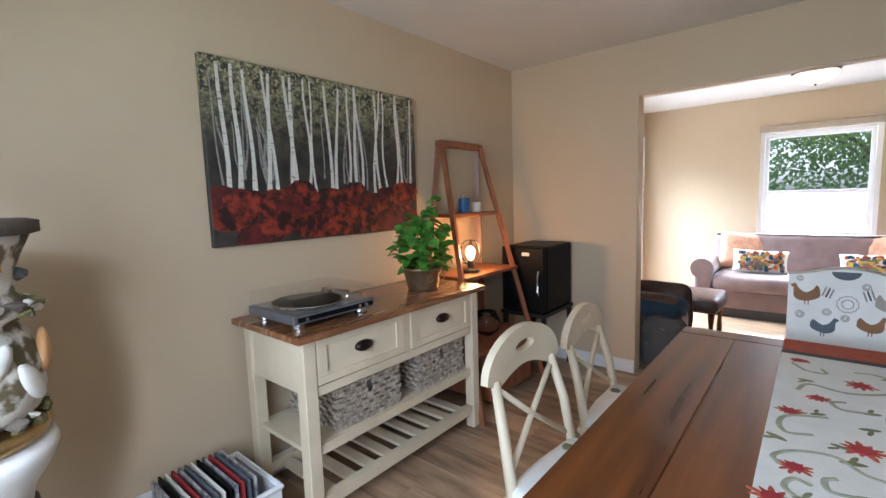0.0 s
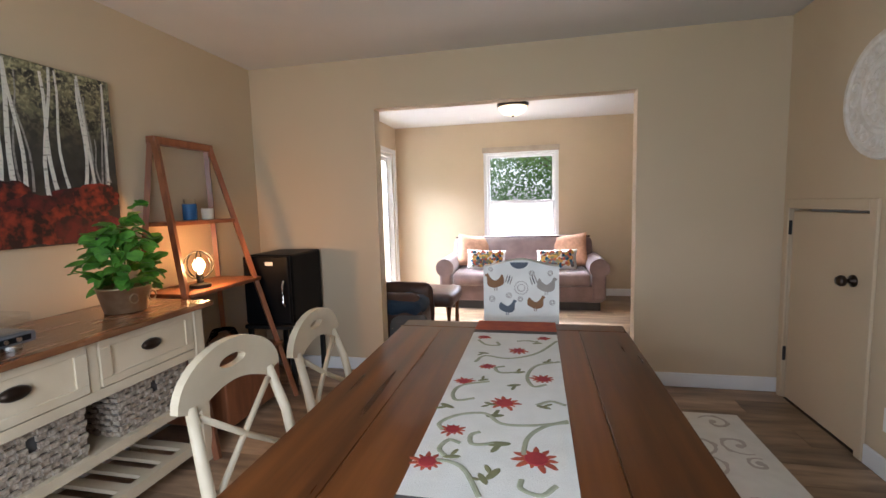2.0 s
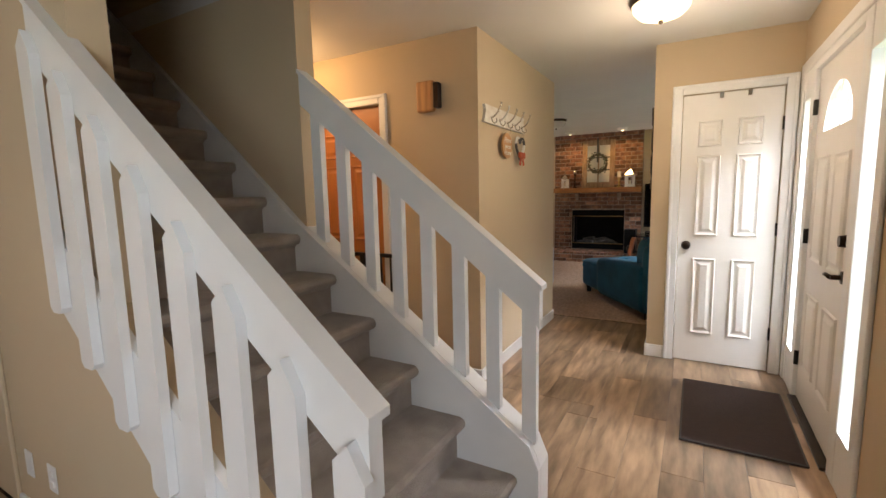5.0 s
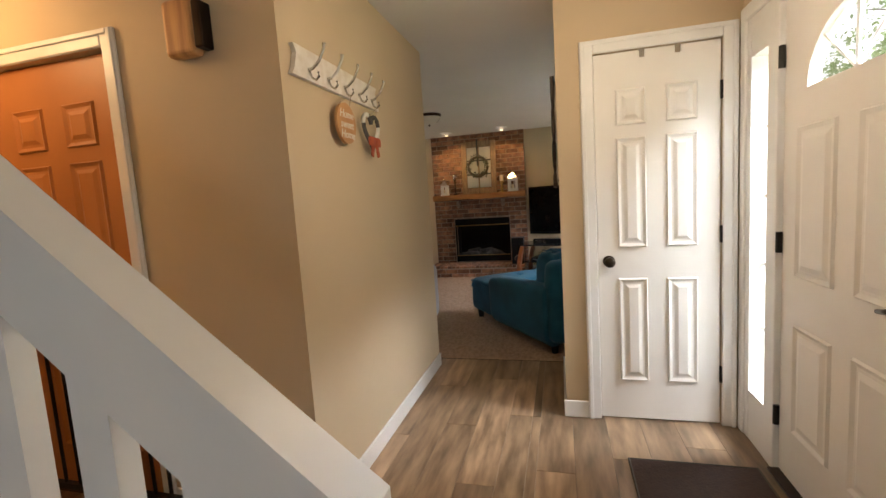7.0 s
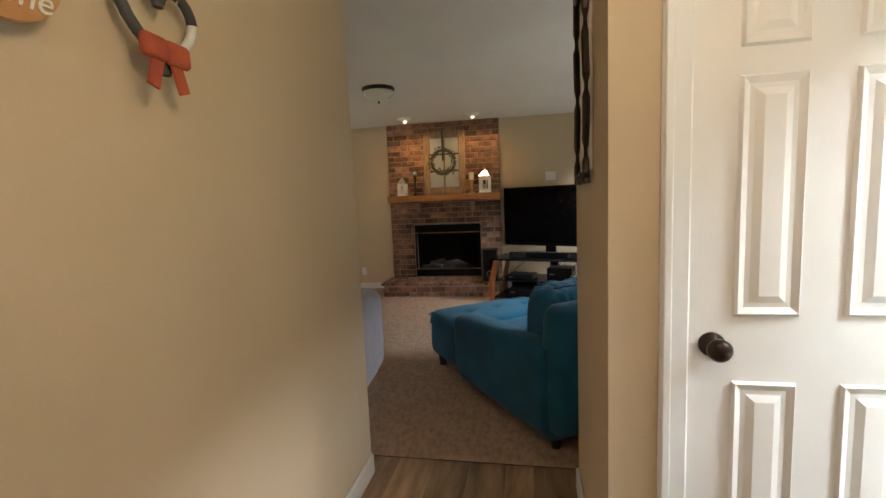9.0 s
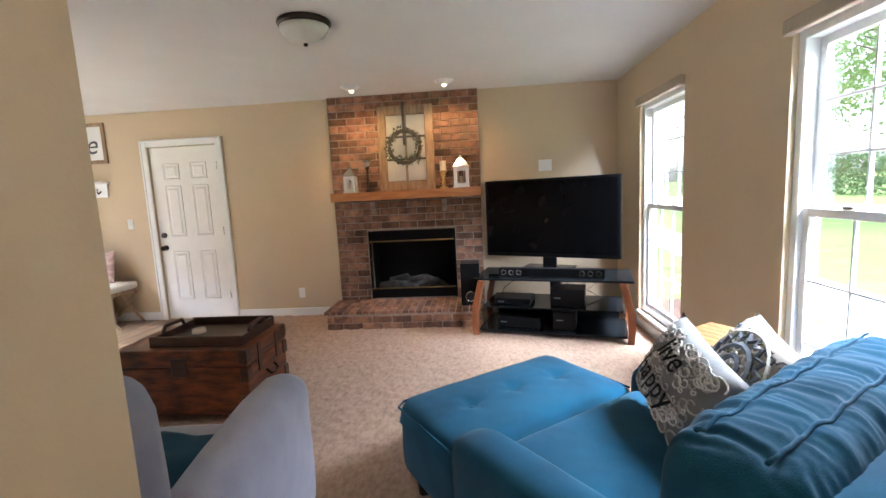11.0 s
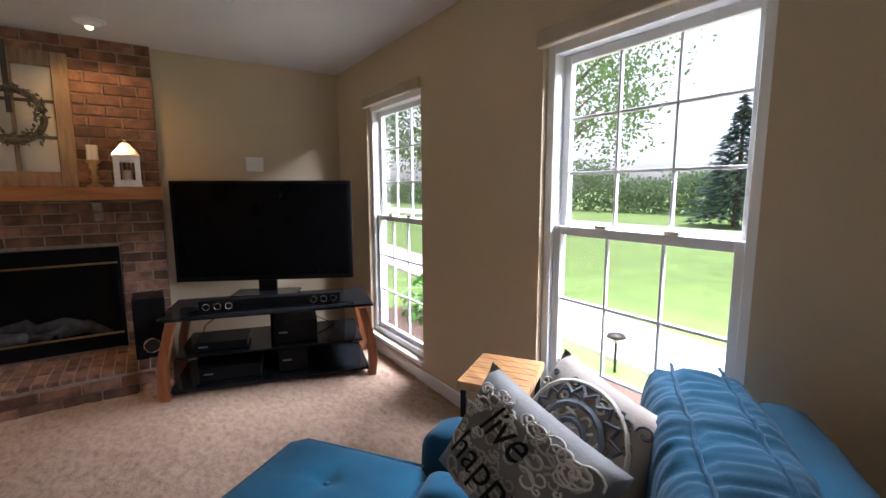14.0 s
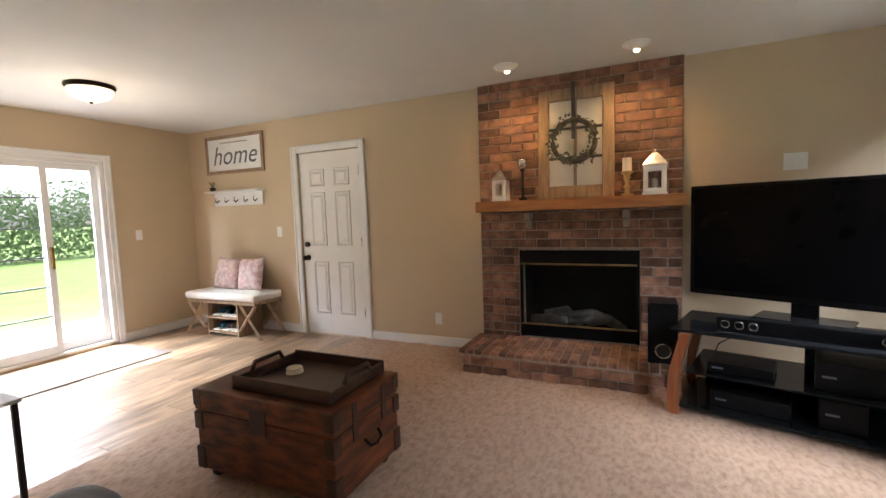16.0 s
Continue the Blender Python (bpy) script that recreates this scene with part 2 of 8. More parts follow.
    "spot_lit": emit("lit_spot", (1.0, 0.72, 0.36), 4),
    "shade_off": mat("frosted_glass", (0.62, 0.60, 0.54), rough=0.3, bump=0.0),
    # warm lamplight put into the passage door's base colour
    "amber": mat("lamplit_door_tint", (0.48, 0.19, 0.06), (0.42, 0.16, 0.05), 0.45, scale=3, bump=0.02),
    "peach_wall": mat("warm_wall", (0.55, 0.40, 0.2), rough=0.7),
    "soot": mat("sooty_metal", (0.010, 0.009, 0.008), (0.006, 0.005, 0.005), 0.6, scale=8, bump=0.1),
    "log": mat("grey_log", (0.13, 0.12, 0.10), (0.06, 0.055, 0.05), 0.9, scale=12, bump=0.3),
    "ceramic": mat("white_ceramic", (0.76, 0.74, 0.70), (0.62, 0.58, 0.50), 0.35, scale=9, bump=0.05),
    "moss": mat("dry_moss", (0.16, 0.14, 0.05), (0.09, 0.07, 0.03), 0.95, scale=30, bump=0.4),
    "mossy": mat("mossy_bark", (0.66, 0.62, 0.54), (0.13, 0.10, 0.05), 0.8, scale=16, bump=0.3, bscale=60, mix=(0.44, 0.54)),
    "blue_jar": mat("blue_wax", (0.03, 0.12, 0.28), rough=0.2),
    "paper": mat("printed_sleeve", (0.5, 0.48, 0.46), (0.1, 0.09, 0.12), 0.5, scale=30),
    "blind": mat("rolled_blind", (0.46, 0.38, 0.29), (0.40, 0.33, 0.25), 0.8, scale=8),
    "wreath": mat("dusty_wreath_leaf", (0.13, 0.15, 0.11), (0.07, 0.08, 0.06), 0.8, scale=30),
    # grey for white bars seen against daylight, shade included in the colour
    "muntin_backlit": mat("backlit_muntin_grey", (0.13, 0.14, 0.15), rough=0.7, bump=0.03),
}



def leafy(m, share):
    """Thin leaves let part of the light through."""
    N, L = m.node_tree.nodes, m.node_tree.links
    b = N["Principled BSDF"]
    tr, mx = N.new("ShaderNodeBsdfTranslucent"), N.new("ShaderNodeMixShader")
    L.new(b.inputs["Base Color"].links[0].from_socket, tr.inputs["Color"])
    mx.inputs[0].default_value = share
    L.new(b.outputs[0], mx.inputs[1])
    L.new(tr.outputs[0], mx.inputs[2])
    L.new(mx.outputs[0], N["Material Output"].inputs[0])


for green in ("foliage", "hedge", "spruce", "leaf"):
    leafy(M[green], 0.7 if green != "leaf" else 0.25)
M["film"] = mat("white_privacy_film", (0.86, 0.86, 0.86), (0.83, 0.83, 0.84), 0.5, bump=0.01)
leafy(M["film"], 0.8)
for satin in ("table", "wall"):
    M[satin].node_tree.nodes["Principled BSDF"].inputs["Specular IOR Level"].default_value = 0.3
for glossy in ("black", "screen", "black_glass", "soot", "charcoal", "blue"):
    M[glossy].node_tree.nodes["Principled BSDF"].inputs["Specular IOR Level"].default_value = 0.22 if glossy == "blue" else 0.10

# ---- building helpers ----


def box(bm, x0, y0, z0, x1, y1, z1, m=None):
    c = ((x0 + x1) / 2, (y0 + y1) / 2, (z0 + z1) / 2)
    mm = Matrix.Translation(c) @ Matrix.Diagonal((abs(x1 - x0), abs(y1 - y0), abs(z1 - z0), 1))
    bmesh.ops.create_cube(bm, size=1, matrix=(m @ mm) if m else mm)
    return bm


def bx(x0, y0, z0, x1, y1, z1, bev=0.0, seg=2, m=None):
    bm = box(bmesh.new(), x0, y0, z0, x1, y1, z1, m)
    if bev:
        bmesh.ops.bevel(bm, geom=bm.edges[:], offset=bev, segments=seg, profile=0.5, affect="EDGES")
    return bm


def soft_box(x0, y0, z0, x1, y1, z1, bev=0.06, puff=0.03, m=None, cuts=5, seed=0):
    """A padded block: rounded edges, faces swelling outwards."""
    bm = box(bmesh.new(), x0, y0, z0, x1, y1, z1)
    bmesh.ops.bevel(bm, geom=bm.edges[:], offset=bev, segments=3, profile=0.5, affect="EDGES")
    bmesh.ops.subdivide_edges(bm, edges=[e for e in bm.edges if e.calc_length() > 0.12], cuts=cuts, use_grid_fill=True)
    c = Vector(((x0 + x1) / 2, (y0 + y1) / 2, (z0 + z1) / 2))
    h = Vector(((x1 - x0) / 2, (y1 - y0) / 2, (z1 - z0) / 2))
    for v in bm.verts:
        d = v.co - c
        n = [max(0, 1 - (d[i] / h[i]) ** 2) for i in range(3)]
        v.co += Vector((math.copysign(n[1] * n[2], d[0]), math.copysign(n[0] * n[2], d[1]), math.copysign(n[0] * n[1], d[2]))) * puff
        v.co += Vector(noise.noise_vector(v.co * 6 + Vector((seed, 0, 0)))) * 0.006
    if m:
        bm.transform(m)
    return bm


def cyl(r0, r1, h, n=20, m=None, caps=True):
    bm = bmesh.new()
    bmesh.ops.create_cone(bm, cap_ends=caps, segments=n, radius1=r0, radius2=r1, depth=h, matrix=Matrix.Translation((0, 0, h / 2)))
    if m:
        bm.transform(m)
    return bm


def lathe(profile, n=24, m=None):
    bm = bmesh.new()
    rings = [[bm.verts.new((r * math.cos(2 * math.pi * i / n), r * math.sin(2 * math.pi * i / n), z)) for i in range(n)] for r, z in profile]
    for a, b in zip(rings, rings[1:]):
        for i in range(n):
            bm.faces.new((a[i], a[(i + 1) % n], b[(i + 1) % n], b[i]))
    for ring, flip in ((rings[0], True), (rings[-1], False)):
        if (Vector(ring[0].co) - Vector(ring[n // 2].co)).length > 1e-4:
            bm.faces.new(ring[::-1] if flip else ring)
    bmesh.ops.recalc_face_normals(bm, faces=bm.faces[:])
    if m:
        bm.transform(m)
    return bm


def tube(points, r, n=8, closed=False):
    bm = bmesh.new()
    pts = [Vector(p) for p in points]
    rings = []
    for i, p in enumerate(pts):
        a, b = (pts[i - 1], pts[(i + 1) % len(pts)]) if closed else (pts[max(i - 1, 0)], pts[min(i + 1, len(pts) - 1)])
        q = (b - a).to_track_quat("Z", "Y")
        rr = r[i] if isinstance(r, (list, tuple)) else r
        rings.append([bm.verts.new(p + q @ Vector((rr * math.cos(2 * math.pi * k / n), rr * math.sin(2 * math.pi * k / n), 0))) for k in range(n)])
    pairs = list(zip(rings, rings[1:])) + ([(rings[-1], rings[0])] if closed else [])
    for a, b in pairs:
        for k in range(n):
            bm.faces.new((a[k], a[(k + 1) % n], b[(k + 1) % n], b[k]))
    if not closed:
        bm.faces.new(rings[0][::-1])
        bm.faces.new(rings[-1])
    return bm


def prism(poly, axis, a, b):
    """A flat outline pushed along an axis from a to b. poly: pairs on the other two axes, in order."""
    bm = bmesh.new()

    def at(p, d):
        return (d, p[0], p[1]) if axis == "x" else (p[0], d, p[1]) if axis == "y" else (p[0], p[1], d)
    lo = [bm.verts.new(at(p, a)) for p in poly]
    hi = [bm.verts.new(at(p, b)) for p in poly]
    bm.faces.new(lo)
    bm.faces.new(hi[::-1])
    n = len(poly)
    for i in range(n):
        bm.faces.new((lo[i], hi[i], hi[(i + 1) % n], lo[(i + 1) % n]))
    bmesh.ops.recalc_face_normals(bm, faces=bm.faces[:])
    return bm


def join(*bms):
    out = bmesh.new()
    for b in bms:
        me = bpy.data.meshes.new("tmp")
        b.to_mesh(me)
        out.from_mesh(me)
        bpy.data.meshes.remove(me)
        b.free()
    return out


def link(name, bm, material, smooth=False):
    me = bpy.data.meshes.new(name)
    bm.to_mesh(me)
    bm.free()
    me.materials.append(M[material])
    if smooth:
        me.shade_smooth()
    return new(name, me)


def part(name, bm, material, parent, label="", smooth=False):
    o = link(name, bm, material, smooth)
    o.parent = parent
    return tagged(o, label)


def thing(name, label, category, group="", kind="", m=None):
    e = new(name)
    e.empty_display_size = 0.1
    if m:
        e.matrix_world = m
    return tagged(e, label, category, group, kind)


def single(name, bm, material, label, category, group="", kind="", smooth=False, m=None):
    o = link(name, bm, material, smooth)
    if m:
        o.matrix_world = m
    return tagged(o, label, category, group, kind)


def wall(name, axis, a0, a1, f0, f1, z0, z1, holes=(), material="wall"):
    """A wall along an axis from a0 to a1, between the faces f0 and f1. holes: (a, b, low, high)."""
    bm = bmesh.new()
    cuts = sorted({a0, a1, *[h[0] for h in holes], *[h[1] for h in holes]})
    for u, v in zip(cuts, cuts[1:]):
        spans, low = [], z0
        for h in sorted([h for h in holes if h[0] <= u and h[1] >= v], key=lambda h: h[2]):
            if h[2] > low:
                spans.append((low, h[2]))
            low = h[3]
        if low < z1:
            spans.append((low, z1))
        for p, q in spans:
            if axis == "x":
                box(bm, u, f0, p, v, f1, q)
            else:
                box(bm, f0, u, p, f1, v, q)
    return single(name, bm, material, "painted tan interior wall", "wall", kind="structure")


def strip(name, x0, y0, x1, y1, h=0.1, material="trim"):
    bm = bx(x0, y0, 0.0, x1, y1, h, 0.004, 1)
    return single(name, bm, material, "white painted wooden baseboard along the wall", "baseboard", kind="structure")


# ---- the shell ----
CEIL, SOUTH, NORTH, WEST, EAST = 2.44, 0.035, 7.09, -1.40, 10.922
SITW = -1.17       # sitting room's west wall
DN = 4.007          # dining room's north wall
HALL = 1.925        # hall's north wall
SLX, SRX = 2.44, 3.45   # both sides of the stairs
PX = 4.575          # wall of the passage
WX = 6.41           # where the family room begins
CARPET_W = 6.55     # edge of its carpet

wall("wall_south", "x", WEST - 0.12, EAST + 0.12, SOUTH - 0.15, SOUTH, -0.2, CEIL,
     [(-0.5, 1.1, 0.6, 2.0), (4.05, 5.60, 0.0, 2.08), (7.37, 8.29, 0.16, 2.03), (9.39, 10.27, 0.16, 2.06)])
wall("wall_west", "y", SOUTH, DN + 0.06, WEST - 0.12, WEST, -0.2, CEIL)
wall("wall_sitting_west", "y", DN + 0.06, NORTH, SITW - 0.12, SITW, -0.2, CEIL, [(5.25, 6.92, 0.02, 2.05)])
wall("wall_north", "x", WEST - 0.12, EAST + 0.12, NORTH, NORTH + 0.14, -0.2, CEIL, [(0.12, 1.16, 0.80, 2.04), (8.05, 9.90, 0.02, 2.0)])
wall("wall_east", "y", SOUTH, NORTH, EAST, EAST + 0.12, -0.2, CEIL, [(1.81, 2.78, 0.2, 0.97), (4.49, 5.32, 0.0, 2.04)])
wall("wall_dining_north", "x", WEST, SLX + 0.11, DN, DN + 0.12, 0, CEIL, [(-0.351, 1.534, 0, 2.065)])
wall("wall_sitting_east", "y", DN + 0.12, NORTH, SLX, SLX + 0.11, 0, CEIL)
wall("wall_stair_west", "y", 2.24, DN, SLX, SLX + 0.11, 0, 5.0, [(3.22, 3.92, 0.0, 1.24)])
wall("wall_stair_east", "y", 2.39, 5.4, SRX, SRX + 0.11, 0, 5.0)
wall("wall_stair_end", "x", SLX, SRX + 0.11, 5.4, 5.5, 0, 5.0)
wall("wall_stair_west_upper", "y", DN, 5.4, SLX + 0.002, SLX + 0.108, CEIL, 5.0)
wall("wall_passage", "y", HALL, 5.4, PX, PX + 0.11, 0, CEIL, [(2.74, 3.50, 0.0, 2.04)])
wall("wall_passage_end", "x", SRX + 0.11, PX, 5.3, 5.4, 0, CEIL)
wall("wall_hall_north", "x", PX + 0.11, WX, HALL, HALL + 0.11, 0, CEIL)
wall("wall_family_west", "y", HALL + 0.11, NORTH, WX - 0.11, WX, 0, CEIL)
wall("wall_closet_front", "y", SOUTH, 0.94, 5.677, 5.777, 0, CEIL, [(0.125, 0.745, 0.0, 2.045)])
wall("wall_closet_side", "x", 5.777, WX, 0.84, 0.94, 0, CEIL)
wall("wall_family_closet", "y", SOUTH, 0.84, WX - 0.11, WX, 0, CEIL)
tri = prism([(1.13, 0.0), (2.24, 0.0), (2.24, 1.03), (1.13, 0.12)], "x", SLX, SLX + 0.11)
single("wall_under_stairs", tri, "wall", "painted tan wall under the stairs", "wall", kind="structure")

bm = bmesh.new()
for a in ((WEST - 0.12, SOUTH - 0.15, SLX + 0.11, NORTH + 0.14), (SRX, SOUTH - 0.15, EAST + 0.12, NORTH + 0.14), (SLX + 0.11, SOUTH - 0.15, SRX, 2.24), (SLX + 0.11, 5.5, SRX, NORTH + 0.14)):
    box(bm, a[0], a[1], CEIL, a[2], a[3], CEIL + 0.12)
# unseen pieces added above the stairs to keep sky light out
box(bm, SLX, 2.12, CEIL + 0.12, SRX + 0.11, 2.24, 5.0)
box(bm, SRX + 0.002, 2.24, CEIL + 0.12, SRX + 0.108, 2.39, 5.0)
box(bm, SLX - 0.1, 2.1, 5.0, SRX + 0.2, 5.6, 5.1)
single("ceiling", bm, "ceiling", "off-white painted ceiling", "ceiling", kind="structure")
floor = single("floor", bx(WEST - 0.12, SOUTH - 0.15, -0.16, EAST + 0.12, NORTH + 0.14, -0.012), "subfloor", "wood-look vinyl plank floor in brown and grey tones", "floor", kind="structure")

# carpet of the family room, gently uneven pile
CARPET_N = 4.60


def carpet():
    bm = bmesh.new()
    nx, ny = 220, 228
    vs = [[None] * (ny + 1) for _ in range(nx + 1)]
    for i in range(nx + 1):
        for j in range(ny + 1):
            x, y = CARPET_W + (EAST - CARPET_W) * i / nx, SOUTH + (CARPET_N - SOUTH) * j / ny
            z = 0.013 + 0.006 * noise.noise(Vector((x * 9, y * 9, 0))) + 0.008 * noise.noise(Vector((x * 24, y * 24, 3)))
            vs[i][j] = bm.verts.new((x, y, z if 0 < i < nx and 0 < j < ny else 0.004))
    for i in range(nx):
        for j in range(ny):
            bm.faces.new((vs[i][j], vs[i + 1][j], vs[i + 1][j + 1], vs[i][j + 1]))
    return single("carpet", bm, "carpet", "tan plush wall-to-wall carpet", "carpet", kind="structure", smooth=True)


carpet()

B = 0.014
strip("baseboard", WEST, SOUTH, WEST + B, DN)
strip("baseboard", WEST, DN - B, -0.351, DN)
strip("baseboard", 1.534, DN - B, SLX, DN)
strip("baseboard", SLX - B, 1.13, SLX, 3.16)
strip("baseboard", 1.534 - B, DN, 1.534, DN + 0.12)
strip("baseboard", SITW, NORTH - B, SLX, NORTH)
strip("baseboard", SITW, DN + 0.12, SITW + B, 5.18)
strip("baseboard", PX - B, HALL - B, PX, 2.67)
strip("baseboard", PX, HALL - B, WX, HALL)
strip("baseboard", 5.677 - B, 0.815, 5.677, 0.94 + B)
strip("baseboard", 5.677, 0.94, WX, 0.94 + B)
strip("baseboard", EAST - B, 3.14, EAST, 4.42)
strip("baseboard", EAST - B, 5.40, EAST, NORTH)
strip("baseboard", 9.97, NORTH - B, EAST, NORTH)
strip("baseboard", WX, SOUTH, EAST, SOUTH + B)
strip("baseboard", EAST - B, SOUTH, EAST, 1.50)
strip("baseboard", WX, SOUTH, WX + B, 0.94)
strip("baseboard", WX, HALL, WX + B, NORTH)


# ---- doors and windows ----


def casing(parent, axis, face, side, a0, a1, top, w=0.07, t=0.018):
    """Door or window casing proud of a wall's face; side: +1 or -1, the way it faces."""
    f0, f1 = sorted((face, face + side * t))
    for u0, u1, z0, z1 in ((a0 - w, a0, 0, top + w), (a1, a1 + w, 0, top + w), (a0, a1, top, top + w)):
        b = bx(u0, f0, z0, u1, f1, z1, 0.005, 1) if axis == "x" else bx(f0, u0, z0, f1, u1, z1, 0.005, 1)
        part("door_casing", b, "trim", parent)
    # raised outer bead
    e0, e1 = sorted((face + side * t, face + side * (t + 0.009)))
    for u0, u1, z0, z1 in ((a0 - w + 0.004, a0 - w + 0.026, 0, top + w - 0.004), (a1 + w - 0.026, a1 + w - 0.004, 0, top + w - 0.004), (a0 - w + 0.026, a1 + w - 0.026, top + w - 0.026, top + w - 0.004)):
        b = bx(u0, e0, z0, u1, e1, z1, 0.004, 2) if axis == "x" else bx(e0, u0, z0, e1, u1, z1, 0.004, 2)
        part("casing_bead", b, "trim", parent)


def panel_door(parent, axis, face, side, a0, a1, z1, material="door", panels=None, t=0.04, z0=0.008):
    """A slab with six raised panels. face: its visible face."""
    back = face - side * t
    f0, f1 = sorted((face, back))
    slab = bx(a0, f0, z0, a1, f1, z1, 0.002, 1) if axis == "x" else bx(f0, a0, z0, f1, a1, z1, 0.002, 1)
    leaf = part("door_leaf", slab, material, parent)
    w = a1 - a0
    cols = ((a0 + 0.175 * w, a0 + 0.42 * w), (a0 + 0.58 * w, a0 + 0.825 * w))
    for p, q in cols:
        for zl, zh in panels or ((0.235, 0.825), (1.0, 1.595), (1.66, 1.85)):
            bm = bmesh.new()
            k = 0.022
            prof = ((0, 0.0), (0.006, 0.010), (k, 0.002), (k + 0.012, 0.003), (k + 0.03, 0.011))
            rings = []
            for ins, h in prof:
                d = face + side * h
                c = ((p + ins, zl + ins), (q - ins, zl + ins), (q - ins, zh - ins), (p + ins, zh - ins))
                rings.append([bm.verts.new((u, d, z) if axis == "x" else (d, u, z)) for u, z in c])
            for r0, r1 in zip(rings, rings[1:]):
                for i in range(4):
                    bm.faces.new((r0[i], r0[(i + 1) % 4], r1[(i + 1) % 4], r1[i]))
            bm.faces.new(rings[-1])
            bmesh.ops.recalc_face_normals(bm, faces=bm.faces[:])
            part("door_panel", bm, material, leaf)
    return leaf


def knob(parent, x, y, z, dx, dy, material="bronze", r=0.028):
    q = Vector((dx, dy, 0)).to_track_quat("Z", "Y").to_matrix().to_4x4()
    m = Matrix.Translation((x, y, z)) @ q
    part("door_knob", lathe([(0.032, 0), (0.032, 0.008), (0.012, 0.014), (0.011, 0.035), (r, 0.045), (r * 1.05, 0.06), (r * 0.7, 0.075), (0.0, 0.078)], 20, m), material, parent, smooth=True)


def hinge(parent, x, y, z, r=0.009, material="black_matte"):
    part("hinge", cyl(r, r, 0.09, 10, Matrix.Translation((x, y, z - 0.045))), material, parent)


def window(name, x0, x1, z0, z1, face, side, label, grid=(3, 2), mid=None, blind=True, film=False, sill=False):
    """A double-hung window in a wall along x. side: the way indoors."""
    w = thing(name, label, "window", kind="structure")
    o = face - side * 0.09          # plane of the sashes
    s = side

    def bar(nm, a, b, c, d, y0, y1, mt="trim"):
        ya, yb = sorted((y0, y1))
        return part(nm, bx(a, ya, c, b, yb, d, 0.003, 1), mt, w)
    fw = 0.045
    for a, b, c, d in ((x0, x0 + fw, z0, z1), (x1 - fw, x1, z0, z1), (x0 + fw, x1 - fw, z1 - fw, z1), (x0 + fw, x1 - fw, z0, z0 + fw)):
        bar("window_frame", a, b, c, d, o - s * 0.05, o + s * 0.06)
    mid = mid or (z0 + z1) / 2
    for k, (lo, hi) in enumerate(((z0 + fw, mid + 0.02), (mid - 0.02, z1 - fw))):
        y = o + s * (0.02 if k == 0 else -0.02)
        st = 0.04
        xa, xb = x0 + fw, x1 - fw
        for a, b, c, d in ((xa, xa + st, lo, hi), (xb - st, xb, lo, hi), (xa + st, xb - st, lo, lo + st), (xa + st, xb - st, hi - st, hi)):
            bar("sash", a, b, c, d, y - 0.016, y + 0.016)
        part("pane", bx(xa + st, y - 0.003, lo + st, xb - st, y + 0.003, hi - st), "pane", w).visible_shadow = False
        if film and k == 0:
            part("privacy_film", bx(xa + st, y + s * 0.004 - 0.0005, lo + st, xb - st, y + s * 0.004 + 0.0005, hi - st), "film", w, "white translucent film on the lower pane").visible_shadow = False
        if grid:
            ca, cb, rl, rh = xa + st, xb - st, lo + st, hi - st
            rows = grid[1]
            for i in range(1, grid[0]):
                u = ca + (cb - ca) * i / grid[0]
                bar("muntin", u - 0.007, u + 0.007, rl, rh, y - 0.009, y + 0.009)
            for i in range(1, rows):
                v = rl + (rh - rl) * i / rows
                bar("muntin", ca, cb, v - 0.007, v + 0.007, y - 0.0085, y + 0.0085)
    for u in (x0 + (x1 - x0) * 0.33, x0 + (x1 - x0) * 0.67):
        if grid:
            part("sash_lock", bx(u - 0.03, o + s * 0.02 - 0.016, mid + 0.02, u + 0.03, o + s * 0.02 + 0.016, mid + 0.036, 0.005, 2), "chrome", w)
    if blind:
        ya, yb = sorted((face + s * 0.001, face + s * 0.045))
        part("rolled_blind", bx(x0 - 0.01, ya, z1 - 0.02, x1 + 0.01, yb, z1 + 0.055, 0.01, 2), "blind", w, "beige roller shade rolled up")
    if sill:
        ya, yb = sorted((face - s * 0.03, face + s * 0.03))
        part("window_sill", bx(x0 - 0.02, ya, z0 - 0.03, x1 + 0.02, yb, z0, 0.006, 2), "trim", w)
    return w


window("window_1", 7.37, 8.29, 0.16, 2.03, SOUTH, 1, "tall white double-hung window with muntins", (3, 3), 1.19, sill=True)
window("window_2", 9.39, 10.27, 0.16, 2.06, SOUTH, 1, "tall white double-hung window with muntins", (3, 3), 1.15, sill=True)
window("window_3", -0.5, 1.1, 0.6, 2.0, SOUTH, 1, "white double-hung dining room window", None, None, False)
window("window_4", 0.12, 1.16, 0.80, 2.04, NORTH, -1, "white double-hung window above the sofa", None, 1.33, True, True)


